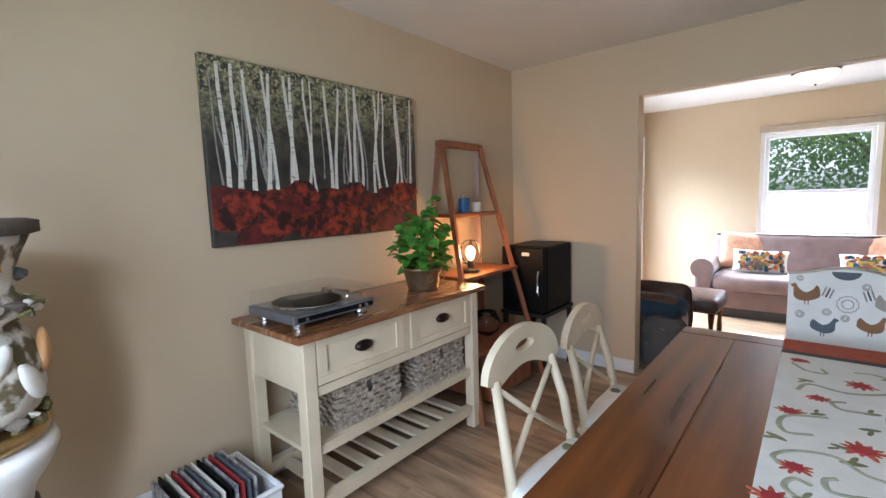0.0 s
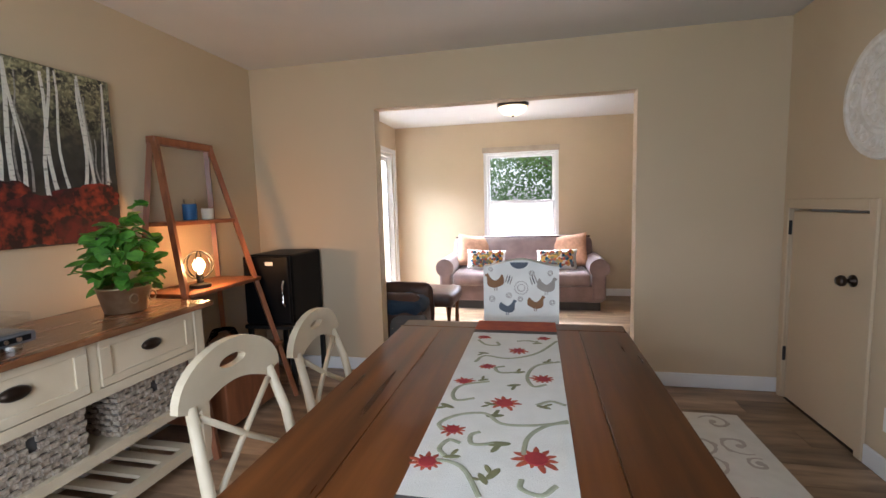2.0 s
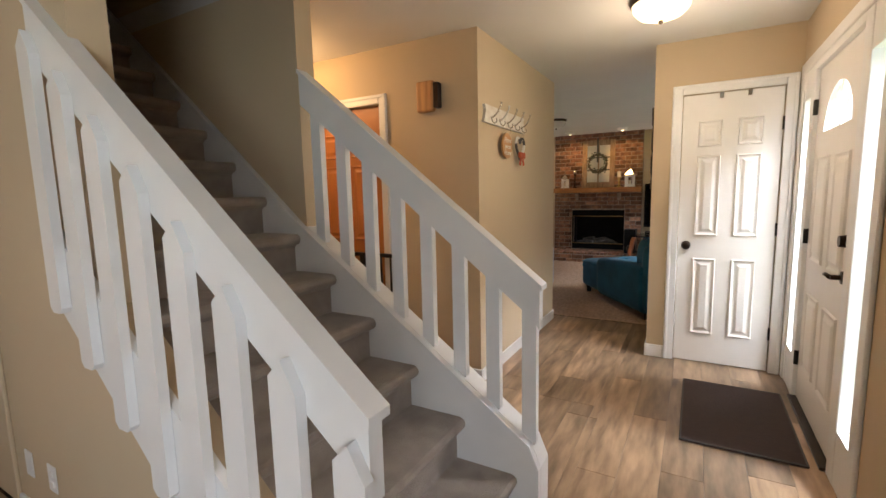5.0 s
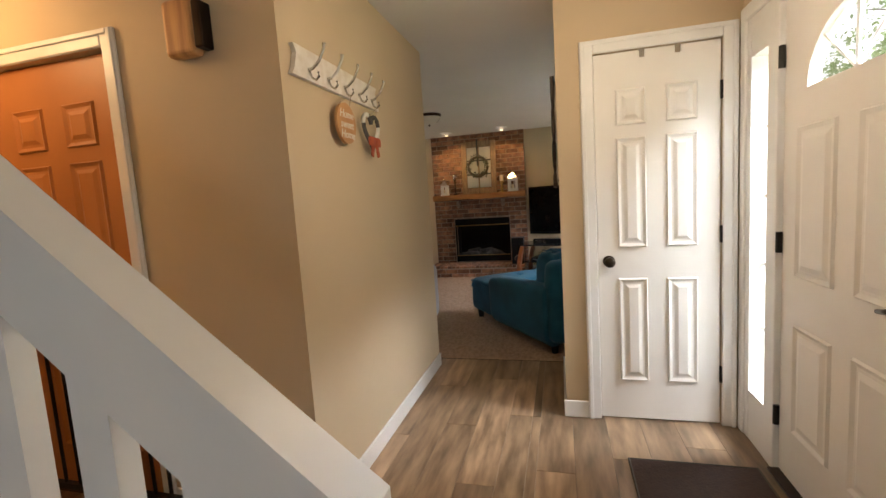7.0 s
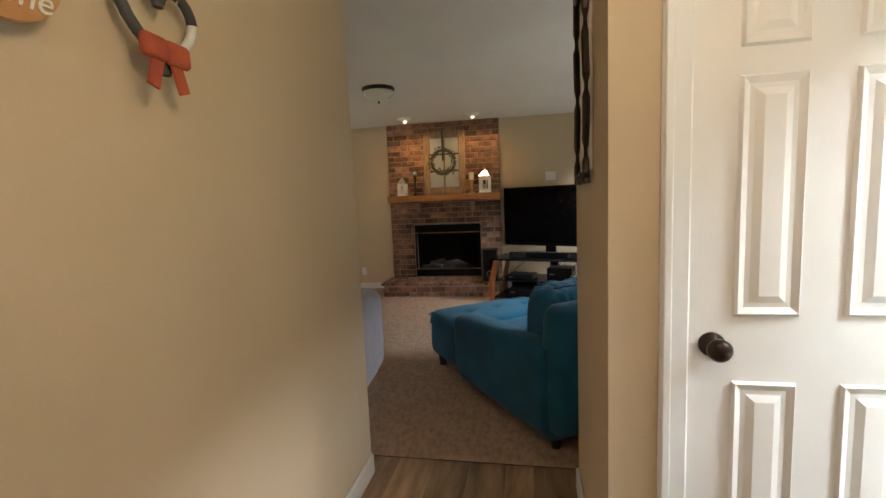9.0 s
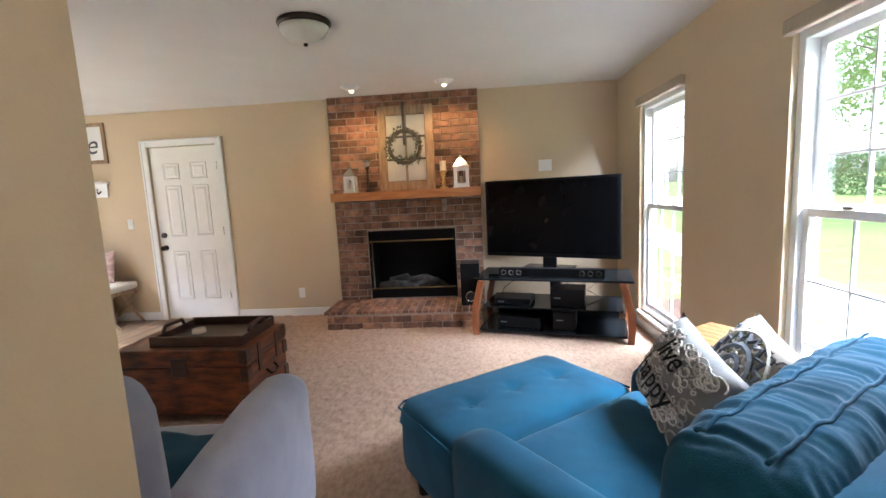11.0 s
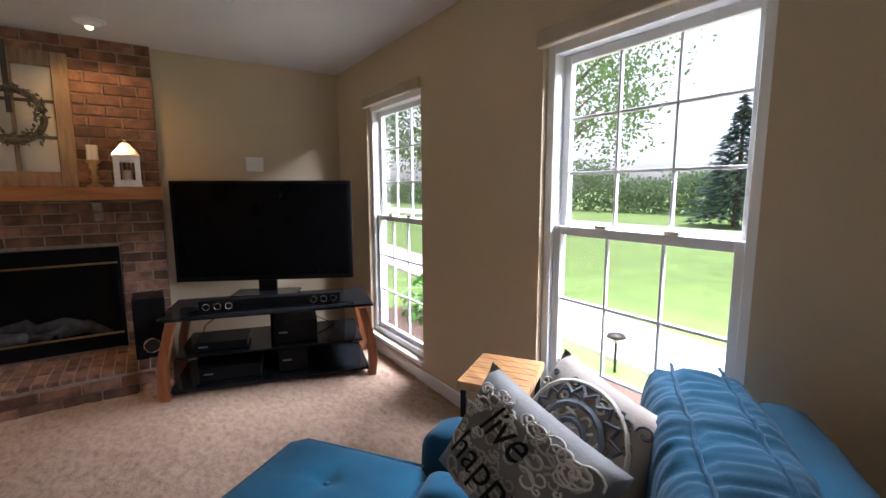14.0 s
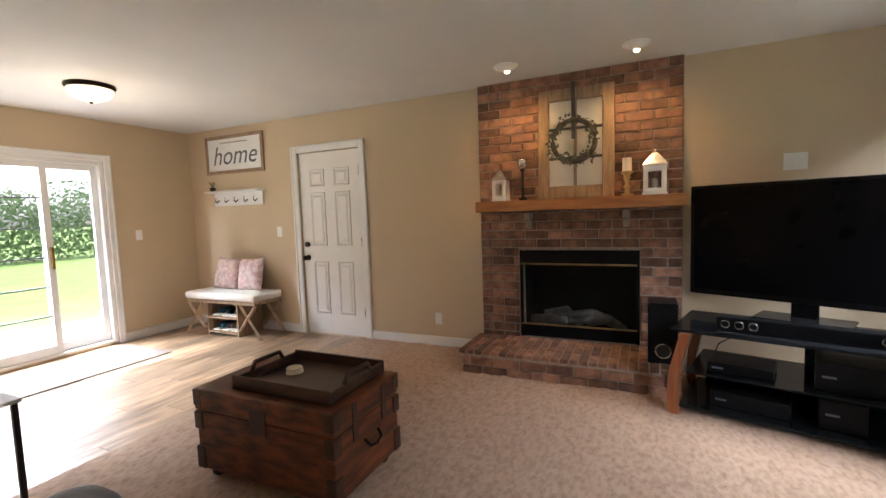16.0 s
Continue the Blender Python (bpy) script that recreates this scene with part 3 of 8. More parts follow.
def slider(name, axis, a0, a1, face, side, z1, label, bars, mid):
    w = thing(name, label, "sliding door", kind="structure")
    o = face - side * 0.06

    def b(nm, u0, u1, z0, zt, d0, d1, mt="trim"):
        f0, f1 = sorted((d0, d1))
        bm = bx(u0, f0, z0, u1, f1, zt, 0.003, 1) if axis == "x" else bx(f0, u0, z0, f1, u1, zt, 0.003, 1)
        return part(nm, bm, mt, w)
    for u0, u1, c, d in ((a0, a0 + 0.04, 0.02, z1), (a1 - 0.04, a1, 0.02, z1), (a0 + 0.04, a1 - 0.04, z1 - 0.04, z1), (a0 + 0.04, a1 - 0.04, 0.02, 0.05)):
        b("door_frame", u0, u1, c, d, o - side * 0.06, o + side * 0.055)
    for k, (p, q) in enumerate(((a0 + 0.04, mid + 0.03), (mid - 0.03, a1 - 0.04))):
        d = o + side * (0.02 if k == 0 else -0.025)
        st = 0.06
        for u0, u1, c, e in ((p, p + st, 0.05, z1 - 0.04), (q - st, q, 0.05, z1 - 0.04), (p + st, q - st, 0.05, 0.14), (p + st, q - st, z1 - 0.1, z1 - 0.04)):
            b("sash", u0, u1, c, e, d - 0.018, d + 0.018)
        b("pane", p + st, q - st, 0.14, z1 - 0.1, d - 0.003, d + 0.003, "pane").visible_shadow = False
        if bars and k == 0:
            for i in range(1, 6):
                z = 0.14 + (z1 - 0.24) * i / 6
                # bars darkened by colour to look backlit
                b("muntin", p + st, q - st, z - 0.008, z + 0.008, d - 0.008, d + 0.008, "muntin_backlit")
    d = o + side * 0.06
    b("door_handle", mid - 0.012, mid + 0.012, 0.9, 1.12, d - 0.02, d + 0.02, "gold" if bars else "trim")
    casing(w, axis, face, side, a0, a1, z1)
    return w


slider("door_1", "x", 8.05, 9.90, NORTH, -1, 2.0, "white sliding glass patio door with muntins", True, 9.37)
slider("door_2", "y", 5.25, 6.92, SITW, 1, 2.05, "white sliding glass door beside the sofa", False, 6.08)

d = thing("door_3", "white six-panel closet door with bronze knob, closed", "door", kind="structure")
panel_door(d, "y", 5.681, -1, 0.13, 0.742, 2.04)
casing(d, "y", 5.677, -1, 0.125, 0.745, 2.045)
knob(d, 5.681, 0.685, 0.924, -1, 0)
for z in (0.29, 1.055, 1.79):
    hinge(d, 5.672, 0.127, z)
for y in (0.33, 0.5):
    part("over_door_hook", bx(5.672, y - 0.012, 2.0, 5.679, y + 0.012, 2.043), "chrome", d)

d = thing("door_4", "white six-panel door with black knob and deadbolt, closed", "door", kind="structure")
panel_door(d, "y", EAST + 0.02, -1, 4.495, 5.315, 2.035)
casing(d, "y", EAST, -1, 4.49, 5.32, 2.04, 0.08)
knob(d, EAST + 0.02, 5.25, 0.87, -1, 0)
part("deadbolt", cyl(0.03, 0.028, 0.025, 18, Matrix.Translation((EAST + 0.02, 5.25, 1.02)) @ pose(0, 0, 0, 0, -90, 0)), "bronze", d)
for z in (0.29, 1.05, 1.8):
    hinge(d, EAST - 0.003, 4.494, z, material="chrome")

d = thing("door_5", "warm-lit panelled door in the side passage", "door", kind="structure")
# amber leaf: the passage lamp's glow is coloured in, the door itself is pale
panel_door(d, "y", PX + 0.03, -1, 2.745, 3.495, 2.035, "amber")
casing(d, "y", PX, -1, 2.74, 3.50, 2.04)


def front_door():
    d = thing("door_6", "white entrance door with arched light, black hardware and sidelights", "door", kind="structure")
    y = SOUTH - 0.01
    # posts between the door and its sidelights
    for a, b in ((4.05, 4.10), (4.28, 4.385), (5.275, 5.375), (5.555, 5.60)):
        part("door_frame", bx(a, SOUTH - 0.13, 0, b, SOUTH + 0.008, 2.08, 0.004, 1), "trim", d)
    for a, b in ((4.10, 4.28), (5.375, 5.555)):
        part("door_frame", bx(a, SOUTH - 0.13, 1.9, b, SOUTH + 0.004, 2.08), "trim", d)
        part("door_frame", bx(a, SOUTH - 0.13, 0.0, b, SOUTH + 0.004, 0.26), "trim", d)
        part("pane", bx(a, y - 0.05, 0.26, b, y - 0.044, 1.9), "pane", d).visible_shadow = False
        for i in range(1, 5):
            z = 0.26 + 1.64 * i / 5
            part("muntin", bx(a, y - 0.055, z - 0.006, b, y - 0.038, z + 0.006), "trim", d)
    part("door_frame", bx(4.385, SOUTH - 0.13, 2.04, 5.275, SOUTH + 0.008, 2.08), "trim", d)
    # leaf with an arched light cut out of it
    x0, x1, top, cx, zb, r = 4.39, 5.27, 2.035, 4.83, 1.66, 0.27
    y0, y1 = y - 0.05, y - 0.005
    n = 16
    arch = [(cx + r * math.cos(math.pi * i / n), zb + 0.85 * r * math.sin(math.pi * i / n)) for i in range(n + 1)]
    low = bx(x0, y0, 0.02, x1, y1, zb)
    side_r = prism([(x1, zb), (x1, top), (cx, top)] + [p for p in arch[:n // 2 + 1]][::-1], "y", y0, y1)
    side_l = prism([(x0, zb), (cx - r, zb)] + arch[n // 2:-1][::-1] + [(cx, top), (x0, top)], "y", y0, y1)
    leaf = part("door_leaf", join(low, side_r, side_l), "door", d)
    part("pane", prism(arch, "y", y - 0.03, y - 0.026), "pane", leaf).visible_shadow = False
    for k in (4, 8, 12):
        p = arch[k]
        part("muntin", tube([(cx, y - 0.02, zb), (p[0], y - 0.02, p[1])], 0.006, 6), "trim", leaf)
    for p, q in ((x0 + 0.12, cx - 0.06), (cx + 0.06, x1 - 0.12)):
        for zl, zh in ((0.25, 0.72), (0.92, 1.52)):
            bm = bmesh.new()
            rings = []
            for ins, h in ((0, 0.0), (0.006, 0.010), (0.022, 0.002), (0.034, 0.003), (0.055, 0.011)):
                rings.append([bm.verts.new((u, y1 + h, z)) for u, z in ((p + ins, zl + ins), (q - ins, zl + ins), (q - ins, zh - ins), (p + ins, zh - ins))])
            for r0, r1 in zip(rings, rings[1:]):
                for i in range(4):
                    bm.faces.new((r0[i], r0[(i + 1) % 4], r1[(i + 1) % 4], r1[i]))
            bm.faces.new(rings[-1])
            bmesh.ops.recalc_face_normals(bm, faces=bm.faces[:])
            part("door_panel", bm, "door", leaf)
    part("handle_plate", lathe([(0.03, 0), (0.03, 0.01), (0.012, 0.014), (0.012, 0.05)], 18, Matrix.Translation((4.47, y1, 0.93)) @ pose(0, 0, 0, -90, 0, 0)), "bronze", leaf)
    part("door_handle", tube([(4.47, y1 + 0.05, 0.93), (4.53, y1 + 0.055, 0.935), (4.58, y1 + 0.05, 0.925)], [0.011, 0.009, 0.007]), "bronze", leaf, smooth=True)
    part("deadbolt", cyl(0.03, 0.026, 0.03, 18, Matrix.Translation((4.47, y1, 1.1)) @ pose(0, 0, 0, -90, 0, 0)), "bronze", leaf)
    for z in (0.27, 1.05, 1.82):
        hinge(d, 5.272, y1 + 0.012, z, 0.013)
    part("threshold", bx(4.385, SOUTH - 0.13, 0.0, 5.275, SOUTH + 0.03, 0.018, 0.005, 1), "bronze", d)
    for u0, u1, z0, z1 in ((3.98, 4.05, 0, 2.15), (5.60, 5.66, 0, 2.15), (4.05, 5.60, 2.08, 2.15)):
        part("door_casing", bx(u0, SOUTH, z0, u1, SOUTH + 0.018, z1, 0.005, 1), "trim", d)


front_door()

d = thing("door_7", "small tan-painted cupboard door under the stairs, closed", "cupboard door", kind="structure")
panel = part("door_leaf", bx(SLX + 0.005, 3.235, 0.01, SLX + 0.04, 3.905, 1.225, 0.004, 1), "wall", d)
for y0, y1, z0, z1 in ((3.165, 3.22, 0, 1.30), (3.92, 3.965, 0, 1.30), (3.22, 3.92, 1.24, 1.30)):
    part("door_casing", bx(SLX - 0.016, y0, z0, SLX, y1, z1, 0.004, 1), "wall", d)
knob(d, SLX + 0.005, 3.33, 0.88, -1, 0)
for z in (0.3, 1.12):
    hinge(d, SLX - 0.004, 3.915, z)


# ---- stairs ----
RISE, RUN, Y1 = 0.195, 0.235, 1.24


def stairs():
    st = thing("staircase", "carpeted straight staircase with white skirt boards", "staircase", kind="structure")
    for i in range(13):
        z1, y = RISE * (i + 1), Y1 + RUN * i
        poly = []
        for k in range(7):
            a = math.pi / 2 * (1 - k / 6 * 2)
            poly.append((y + 0.02 - 0.03 * math.cos(a), z1 - 0.028 + 0.028 * math.sin(a)))
        poly = [(y + RUN + 0.06, z1)] + poly + [(y + 0.035, z1 - 0.07), (y + 0.035, z1 - RISE - 0.02), (y + RUN + 0.06, z1 - RISE - 0.02)]
        part("step", prism(poly, "x", SLX + 0.115, SRX - 0.035), "stair_carpet", st)

    def line(y):
        return 0.31 + (y - 1.14) * 0.715
    sk = [(1.14, 0.0), (1.14, 0.24), (1.18, 0.335), (2.4, 1.215), (4.6, 1.215 + 2.2 * 0.83), (4.6, 1.0), (2.9, 0.0)]
    part("skirt_board", prism(sk, "x", SRX - 0.035, SRX - 0.004), "trim", st)
    sk2 = [(2.24, 0.95), (2.24, 1.1), (4.6, 1.1 + 2.36 * 0.83), (4.6, 1.0), (3.2, 0.95)]
    part("skirt_board", prism(sk2, "x", SLX + 0.112, SLX + 0.13), "trim", st)
    out = [(1.14, 0.0), (1.14, 0.24), (1.18, 0.335), (2.388, 1.207), (2.388, 0.0)]
    part("skirt_board", prism(out, "x", SRX - 0.003, SRX + 0.10), "trim", st)
    return st


stairs()


def railing(name, x0, x1, xb0, xb1, ya, za, yb, zb, ys, foot, label, tall=0.14):
    """A sloping board rail from (ya, za) down to (yb, zb) on flat balusters; foot(y): where a baluster ends."""
    r = thing(name, label, "stair railing", kind="structure")
    k = (za - zb) / (ya - yb)
    poly = [(ya, za), (ya, za - tall), (yb + 0.02, zb - tall + 0.02 * k), (yb, zb - tall - 0.02), (yb, zb)]
    part("handrail", prism(poly, "x", x0, x1), "trim", r)
    part("rail_cap", prism([(ya, za + 0.002), (ya, za + 0.022), (yb - 0.012, zb + 0.022 - 0.012 * k), (yb - 0.012, zb + 0.002 - 0.012 * k)], "x", x0 - 0.012, x1 + 0.012), "trim", r)
    for y, w in ys:
        top = zb + (y - yb) * k - tall * 0.5
        f = foot(y)
        c = 0.018
        poly = [(y - w / 2, f + c), (y - w / 2 + c, f), (y + w / 2 - c, f), (y + w / 2, f + c), (y + w / 2, top - 0.03), (y, top + 0.01), (y - w / 2, top - 0.03 - w * k * 0.5)]
        part("baluster", prism(poly, "x", xb0, xb1), "trim", r)
    return r


w_foot = lambda y: 1.05 + (y - 2.44) * 0.9
railing("stair_railing", SLX - 0.03, SLX + 0.012, SLX - 0.058, SLX - 0.031, 2.43, 1.97, 1.16, 0.935, [(2.395 - 0.172 * i, 0.08) for i in range(8)], w_foot,
        "white painted board railing with chamfered flat balusters", 0.16)
single("stringer", prism([(2.44, 1.28), (2.44, 1.01), (1.32, 0.0), (1.13, 0.0), (1.13, 0.24)], "x", SLX - 0.029, SLX - 0.002), "trim", "white painted sloping stair stringer board", "stringer", kind="structure")
railing("stair_railing", SRX, SRX + 0.045, SRX + 0.006, SRX + 0.04, 2.388, 1.97, 1.15, 0.985, [(2.30 - 0.158 * i, 0.06) for i in range(8)], lambda y: 0.335 + (min(max(y, 1.18), 2.4) - 1.18) * 0.721 - 0.03,
        "white painted board railing with square balusters", 0.15)


# ---- dining room ----
def dining_table():
    t = thing("dining_table", "dark walnut plank dining table with a polished top", "table")
    for i in range(5):
        x = 0.22 + 0.206 * i
        part("plank", bx(x + 0.0004, 1.22, 0.71, x + 0.2056, 2.72, 0.75, 0.0025, 1), "table", t)
    part("breadboard_end", bx(0.22, 2.723, 0.708, 1.25, 2.83, 0.75, 0.005, 1), "table", t)
    part("breadboard_end", bx(0.22, 1.11, 0.708, 1.25, 1.217, 0.75, 0.005, 1), "table", t)
    part("apron", bx(0.29, 1.2, 0.62, 0.315, 2.74, 0.708), "table", t)
    part("apron", bx(1.155, 1.2, 0.62, 1.18, 2.74, 0.708), "table", t)
    for x in (0.34, 1.14):
        for y in (1.25, 2.68):
            part("leg", lathe([(0.03, 0), (0.04, 0.04), (0.03, 0.1), (0.045, 0.35), (0.035, 0.48), (0.05, 0.52), (0.05, 0.707)], 16, Matrix.Translation((x, y, 0))), "table", t, smooth=True)


dining_table()


def runner():
    r = thing("table_runner", "cream embroidered table runner with red flowers and grey vines", "table runner")
    x0, x1, y0, y1, z = 0.585, 0.945, 1.50, 2.83, 0.7525
    part("cloth", bx(x0, y0, z, x1, 2.63, z + 0.003), "linen", r)
    part("end_band", bx(x0 - 0.001, 2.63, z, x1 + 0.001, 2.67, z + 0.004), "charcoal", r, "charcoal end band")
    part("end_band", bx(x0 - 0.001, 2.67, z, x1 + 0.001, y1 - 0.005, z + 0.0045), "rust", r, "rust red end band")
    part("end_band", bx(x0 - 0.001, 1.455, z, x1 + 0.001, y0, z + 0.004), "charcoal", r, "charcoal end band")
    rng = random.Random(5)
    zz = z + 0.0032

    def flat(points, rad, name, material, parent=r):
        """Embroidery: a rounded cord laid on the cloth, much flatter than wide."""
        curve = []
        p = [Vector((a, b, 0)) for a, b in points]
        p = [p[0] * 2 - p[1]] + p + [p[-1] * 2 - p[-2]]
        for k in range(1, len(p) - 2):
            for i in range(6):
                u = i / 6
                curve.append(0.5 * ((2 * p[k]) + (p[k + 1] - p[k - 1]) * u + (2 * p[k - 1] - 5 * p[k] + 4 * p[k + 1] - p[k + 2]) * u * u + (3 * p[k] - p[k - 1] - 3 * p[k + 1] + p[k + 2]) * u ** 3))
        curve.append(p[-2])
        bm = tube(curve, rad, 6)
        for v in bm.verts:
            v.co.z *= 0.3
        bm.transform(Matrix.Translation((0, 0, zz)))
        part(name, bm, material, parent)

    def leaf(x, y, a, l):
        bm = bmesh.new()
        bmesh.ops.create_icosphere(bm, subdivisions=2, radius=1, matrix=Matrix.Translation((x, y, zz)) @ pose(0, 0, 0, 0, 0, a) @ Matrix.Diagonal((l, l * 0.36, 0.0016, 1)))
        part("leaf", bm, "olive", r)
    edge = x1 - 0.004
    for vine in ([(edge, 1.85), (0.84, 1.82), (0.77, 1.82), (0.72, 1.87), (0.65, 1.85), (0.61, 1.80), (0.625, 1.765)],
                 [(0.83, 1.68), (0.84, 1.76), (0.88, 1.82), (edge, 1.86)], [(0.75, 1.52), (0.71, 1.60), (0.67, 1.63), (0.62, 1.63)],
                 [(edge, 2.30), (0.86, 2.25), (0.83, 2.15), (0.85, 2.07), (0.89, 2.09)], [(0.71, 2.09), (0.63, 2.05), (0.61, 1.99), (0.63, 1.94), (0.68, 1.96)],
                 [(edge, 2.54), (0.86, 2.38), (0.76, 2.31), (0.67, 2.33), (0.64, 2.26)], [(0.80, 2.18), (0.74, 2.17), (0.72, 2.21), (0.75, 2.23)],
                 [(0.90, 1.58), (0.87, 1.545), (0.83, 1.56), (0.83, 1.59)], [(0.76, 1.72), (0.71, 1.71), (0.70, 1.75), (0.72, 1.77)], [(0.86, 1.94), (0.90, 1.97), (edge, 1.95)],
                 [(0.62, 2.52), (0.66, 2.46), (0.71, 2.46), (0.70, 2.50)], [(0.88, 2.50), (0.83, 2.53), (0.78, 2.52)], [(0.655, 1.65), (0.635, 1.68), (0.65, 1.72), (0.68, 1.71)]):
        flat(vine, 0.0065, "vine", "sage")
    for x, y, a, l in ((0.80, 2.18, 20, 0.024), (0.79, 2.07, 200, 0.024), (0.75, 1.86, 15, 0.026), (0.77, 1.72, 190, 0.032), (0.77, 1.60, 60, 0.026), (0.61, 1.90, 150, 0.026),
                       (0.67, 1.65, 10, 0.022), (0.69, 2.10, 30, 0.02), (0.88, 1.93, 340, 0.022), (0.90, 2.29, 10, 0.022), (0.66, 2.36, 170, 0.022), (0.75, 1.58, 120, 0.022), (0.73, 1.93, 160, 0.02), (0.86, 2.50, 20, 0.02)):
        leaf(x, y, a, l)
        leaf(x + 0.02 * math.cos(radians(a + 70)), y + 0.02 * math.sin(radians(a + 70)), a + 55, l * 0.7)
    for x, y, rad in ((0.79, 2.40, 0.042), (0.69, 2.22, 0.034), (0.63, 2.08, 0.036), (0.88, 2.13, 0.042), (0.77, 1.94, 0.050), (0.65, 1.77, 0.038), (0.86, 1.67, 0.056), (0.62, 1.62, 0.044), (0.64, 2.56, 0.032), (0.89, 2.57, 0.03)):
        n, turn = 11, rng.uniform(0, 6)
        bm = bmesh.new()
        for j in range(n):
            a = turn + 2 * math.pi * j / n
            l = rad * rng.uniform(0.75, 1.1)
            m = Matrix.Translation((x + math.cos(a) * l * 0.6, y + math.sin(a) * l * 0.5, zz)) @ pose(0, 0, 0, 0, 0, math.degrees(a)) @ Matrix.Diagonal((l * 0.46, l * 0.15, 0.0017, 1))
            bmesh.ops.create_icosphere(bm, subdivisions=1, radius=1, matrix=m)
        f = part("flower", bm, "rust", r)
        part("flower_centre", cyl(rad * 0.5, rad * 0.46, 0.0025, 14, Matrix.Translation((x, y, zz))), "red", f)
        for q in range(3):
            ring = [(x + rad * (0.14 + 0.15 * q) * math.cos(i * 0.5), y + rad * (0.14 + 0.15 * q) * math.sin(i * 0.5)) for i in range(8 + q)]
            flat(ring, 0.0028, "stitching", "mustard" if q % 2 == 0 else "rust", f)


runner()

b = thing("bench", "dark walnut dining bench beside the table", "bench")
part("seat", bx(1.10, 1.2, 0.42, 1.41, 2.66, 0.455, 0.005, 1), "table", b)
for y in (1.35, 2.5):
    part("leg", bx(1.13, y, 0, 1.19, y + 0.06, 0.42, 0.005, 1), "table", b)
    part("leg", bx(1.32, y, 0, 1.38, y + 0.06, 0.42, 0.005, 1), "table", b)


def dining_chair(m):
    """Faces +x; origin on the floor under the back."""
    c = thing("dining_chair", "cream painted X-back dining chair with a floral seat cushion", "chair", "chairs at the table")
    for s in (-1, 1):
        part("back_post", tube([(0.02, s * 0.19, 0), (0.03, s * 0.19, 0.44), (0.0, s * 0.185, 0.62), (-0.05, s * 0.165, 0.80)], [0.016, 0.02, 0.019, 0.017], 8), "cream", c, smooth=True)
        part("cross_slat", tube([(0.015, s * 0.18, 0.47), (-0.02, 0, 0.62), (-0.04, -s * 0.15, 0.76)], 0.012, 6), "cream", c, smooth=True)
        part("leg", tube([(0.40, s * 0.19, 0), (0.39, s * 0.19, 0.37)], [0.016, 0.02], 8), "cream", c, smooth=True)
    n = 18
    outer = [(0.215 * math.cos(math.pi * i / n), 0.80 + 0.17 * math.sin(math.pi * i / n)) for i in range(n + 1)]
    inner = [(-0.15 + 0.3 * i / n, 0.80 - 0.03 + 0.05 * math.sin(math.pi * i / n)) for i in range(n + 1)]
    # rounded crest board with a hand hole
    hole = [(0.055 * math.cos(2 * math.pi * i / 16), 0.893 + 0.022 * math.sin(2 * math.pi * i / 16)) for i in range(16)]
    bm = bmesh.new()
    x0, x1 = -0.075, -0.045
    rim = outer + inner
    cr = Vector((0, 0.893))
    hh = []
    for p in rim:
        a = math.atan2((p[1] - cr[1]) / 0.022, (p[0]) / 0.055)
        hh.append((0.055 * math.cos(a), 0.893 + 0.022 * math.sin(a)))
    L0 = [[bm.verts.new((x + 0.12 * q[0] * q[0], q[0], q[1])) for q in ring] for ring, x in ((rim, x0), (hh, x0), (rim, x1), (hh, x1))]
    k = len(rim)
    for i in range(k):
        j = (i + 1) % k
        bm.faces.new((L0[0][i], L0[0][j], L0[1][j], L0[1][i]))
        bm.faces.new((L0[2][j], L0[2][i], L0[3][i], L0[3][j]))
        bm.faces.new((L0[0][j], L0[0][i], L0[2][i], L0[2][j]))
        bm.faces.new((L0[1][i], L0[1][j], L0[3][j], L0[3][i]))
    bmesh.ops.recalc_face_normals(bm, faces=bm.faces[:])
    part("crest_rail", bm, "cream", c)
    part("seat", bx(0.0, -0.21, 0.37, 0.42, 0.21, 0.40, 0.012, 2), "cream", c)
    cu = part("cushion", soft_box(0.02, -0.20, 0.40, 0.42, 0.20, 0.45, 0.02, 0.012, cuts=3), "linen", c, "white cushion with red flowers", True)
    rng = random.Random(3)
    for j in range(14):
        bm = bmesh.new()
        bmesh.ops.create_icosphere(bm, subdivisions=1, radius=1, matrix=Matrix.Translation((rng.uniform(0.06, 0.38), rng.uniform(-0.16, 0.16), 0.458)) @ Matrix.Diagonal((0.028, 0.024, 0.006, 1)))
        part("flower", bm, "rust" if j % 3 else "olive", cu)
    c.matrix_world = m @ Matrix.Diagonal((1, 1.07, 0.935, 1))
    return c


ch = dining_chair(pose(-0.085, 1.96, 0, 0, 0, -4))
copy_thing(ch, pose(-0.12, 2.60, 0, 0, 0, 3) @ Matrix.Diagonal((1, 1.07, 0.935, 1)))

c = thing("end_chair", "upholstered end chair in white fabric with brown and grey print", "chair")
n = 14
prof = [(0.58, 0.35), (0.975, 0.35)] + [(0.975 - 0.395 * i / n, 0.98 + 0.035 * math.sin(math.pi * i / n) ** 2 + 0.01) for i in range(n + 1)]
part("backrest", prism(prof, "y", 3.06, 3.14), "linen", c)
part("seat", soft_box(0.56, 2.70, 0.38, 1.0, 3.10, 0.48, 0.03, 0.015), "linen", c, smooth=True)
for x in (0.60, 0.95):
    for y in (2.74, 3.11):
        part("leg", bx(x - 0.02, y - 0.02, 0, x + 0.02, y + 0.02, 0.40, 0.003, 1), "table", c)


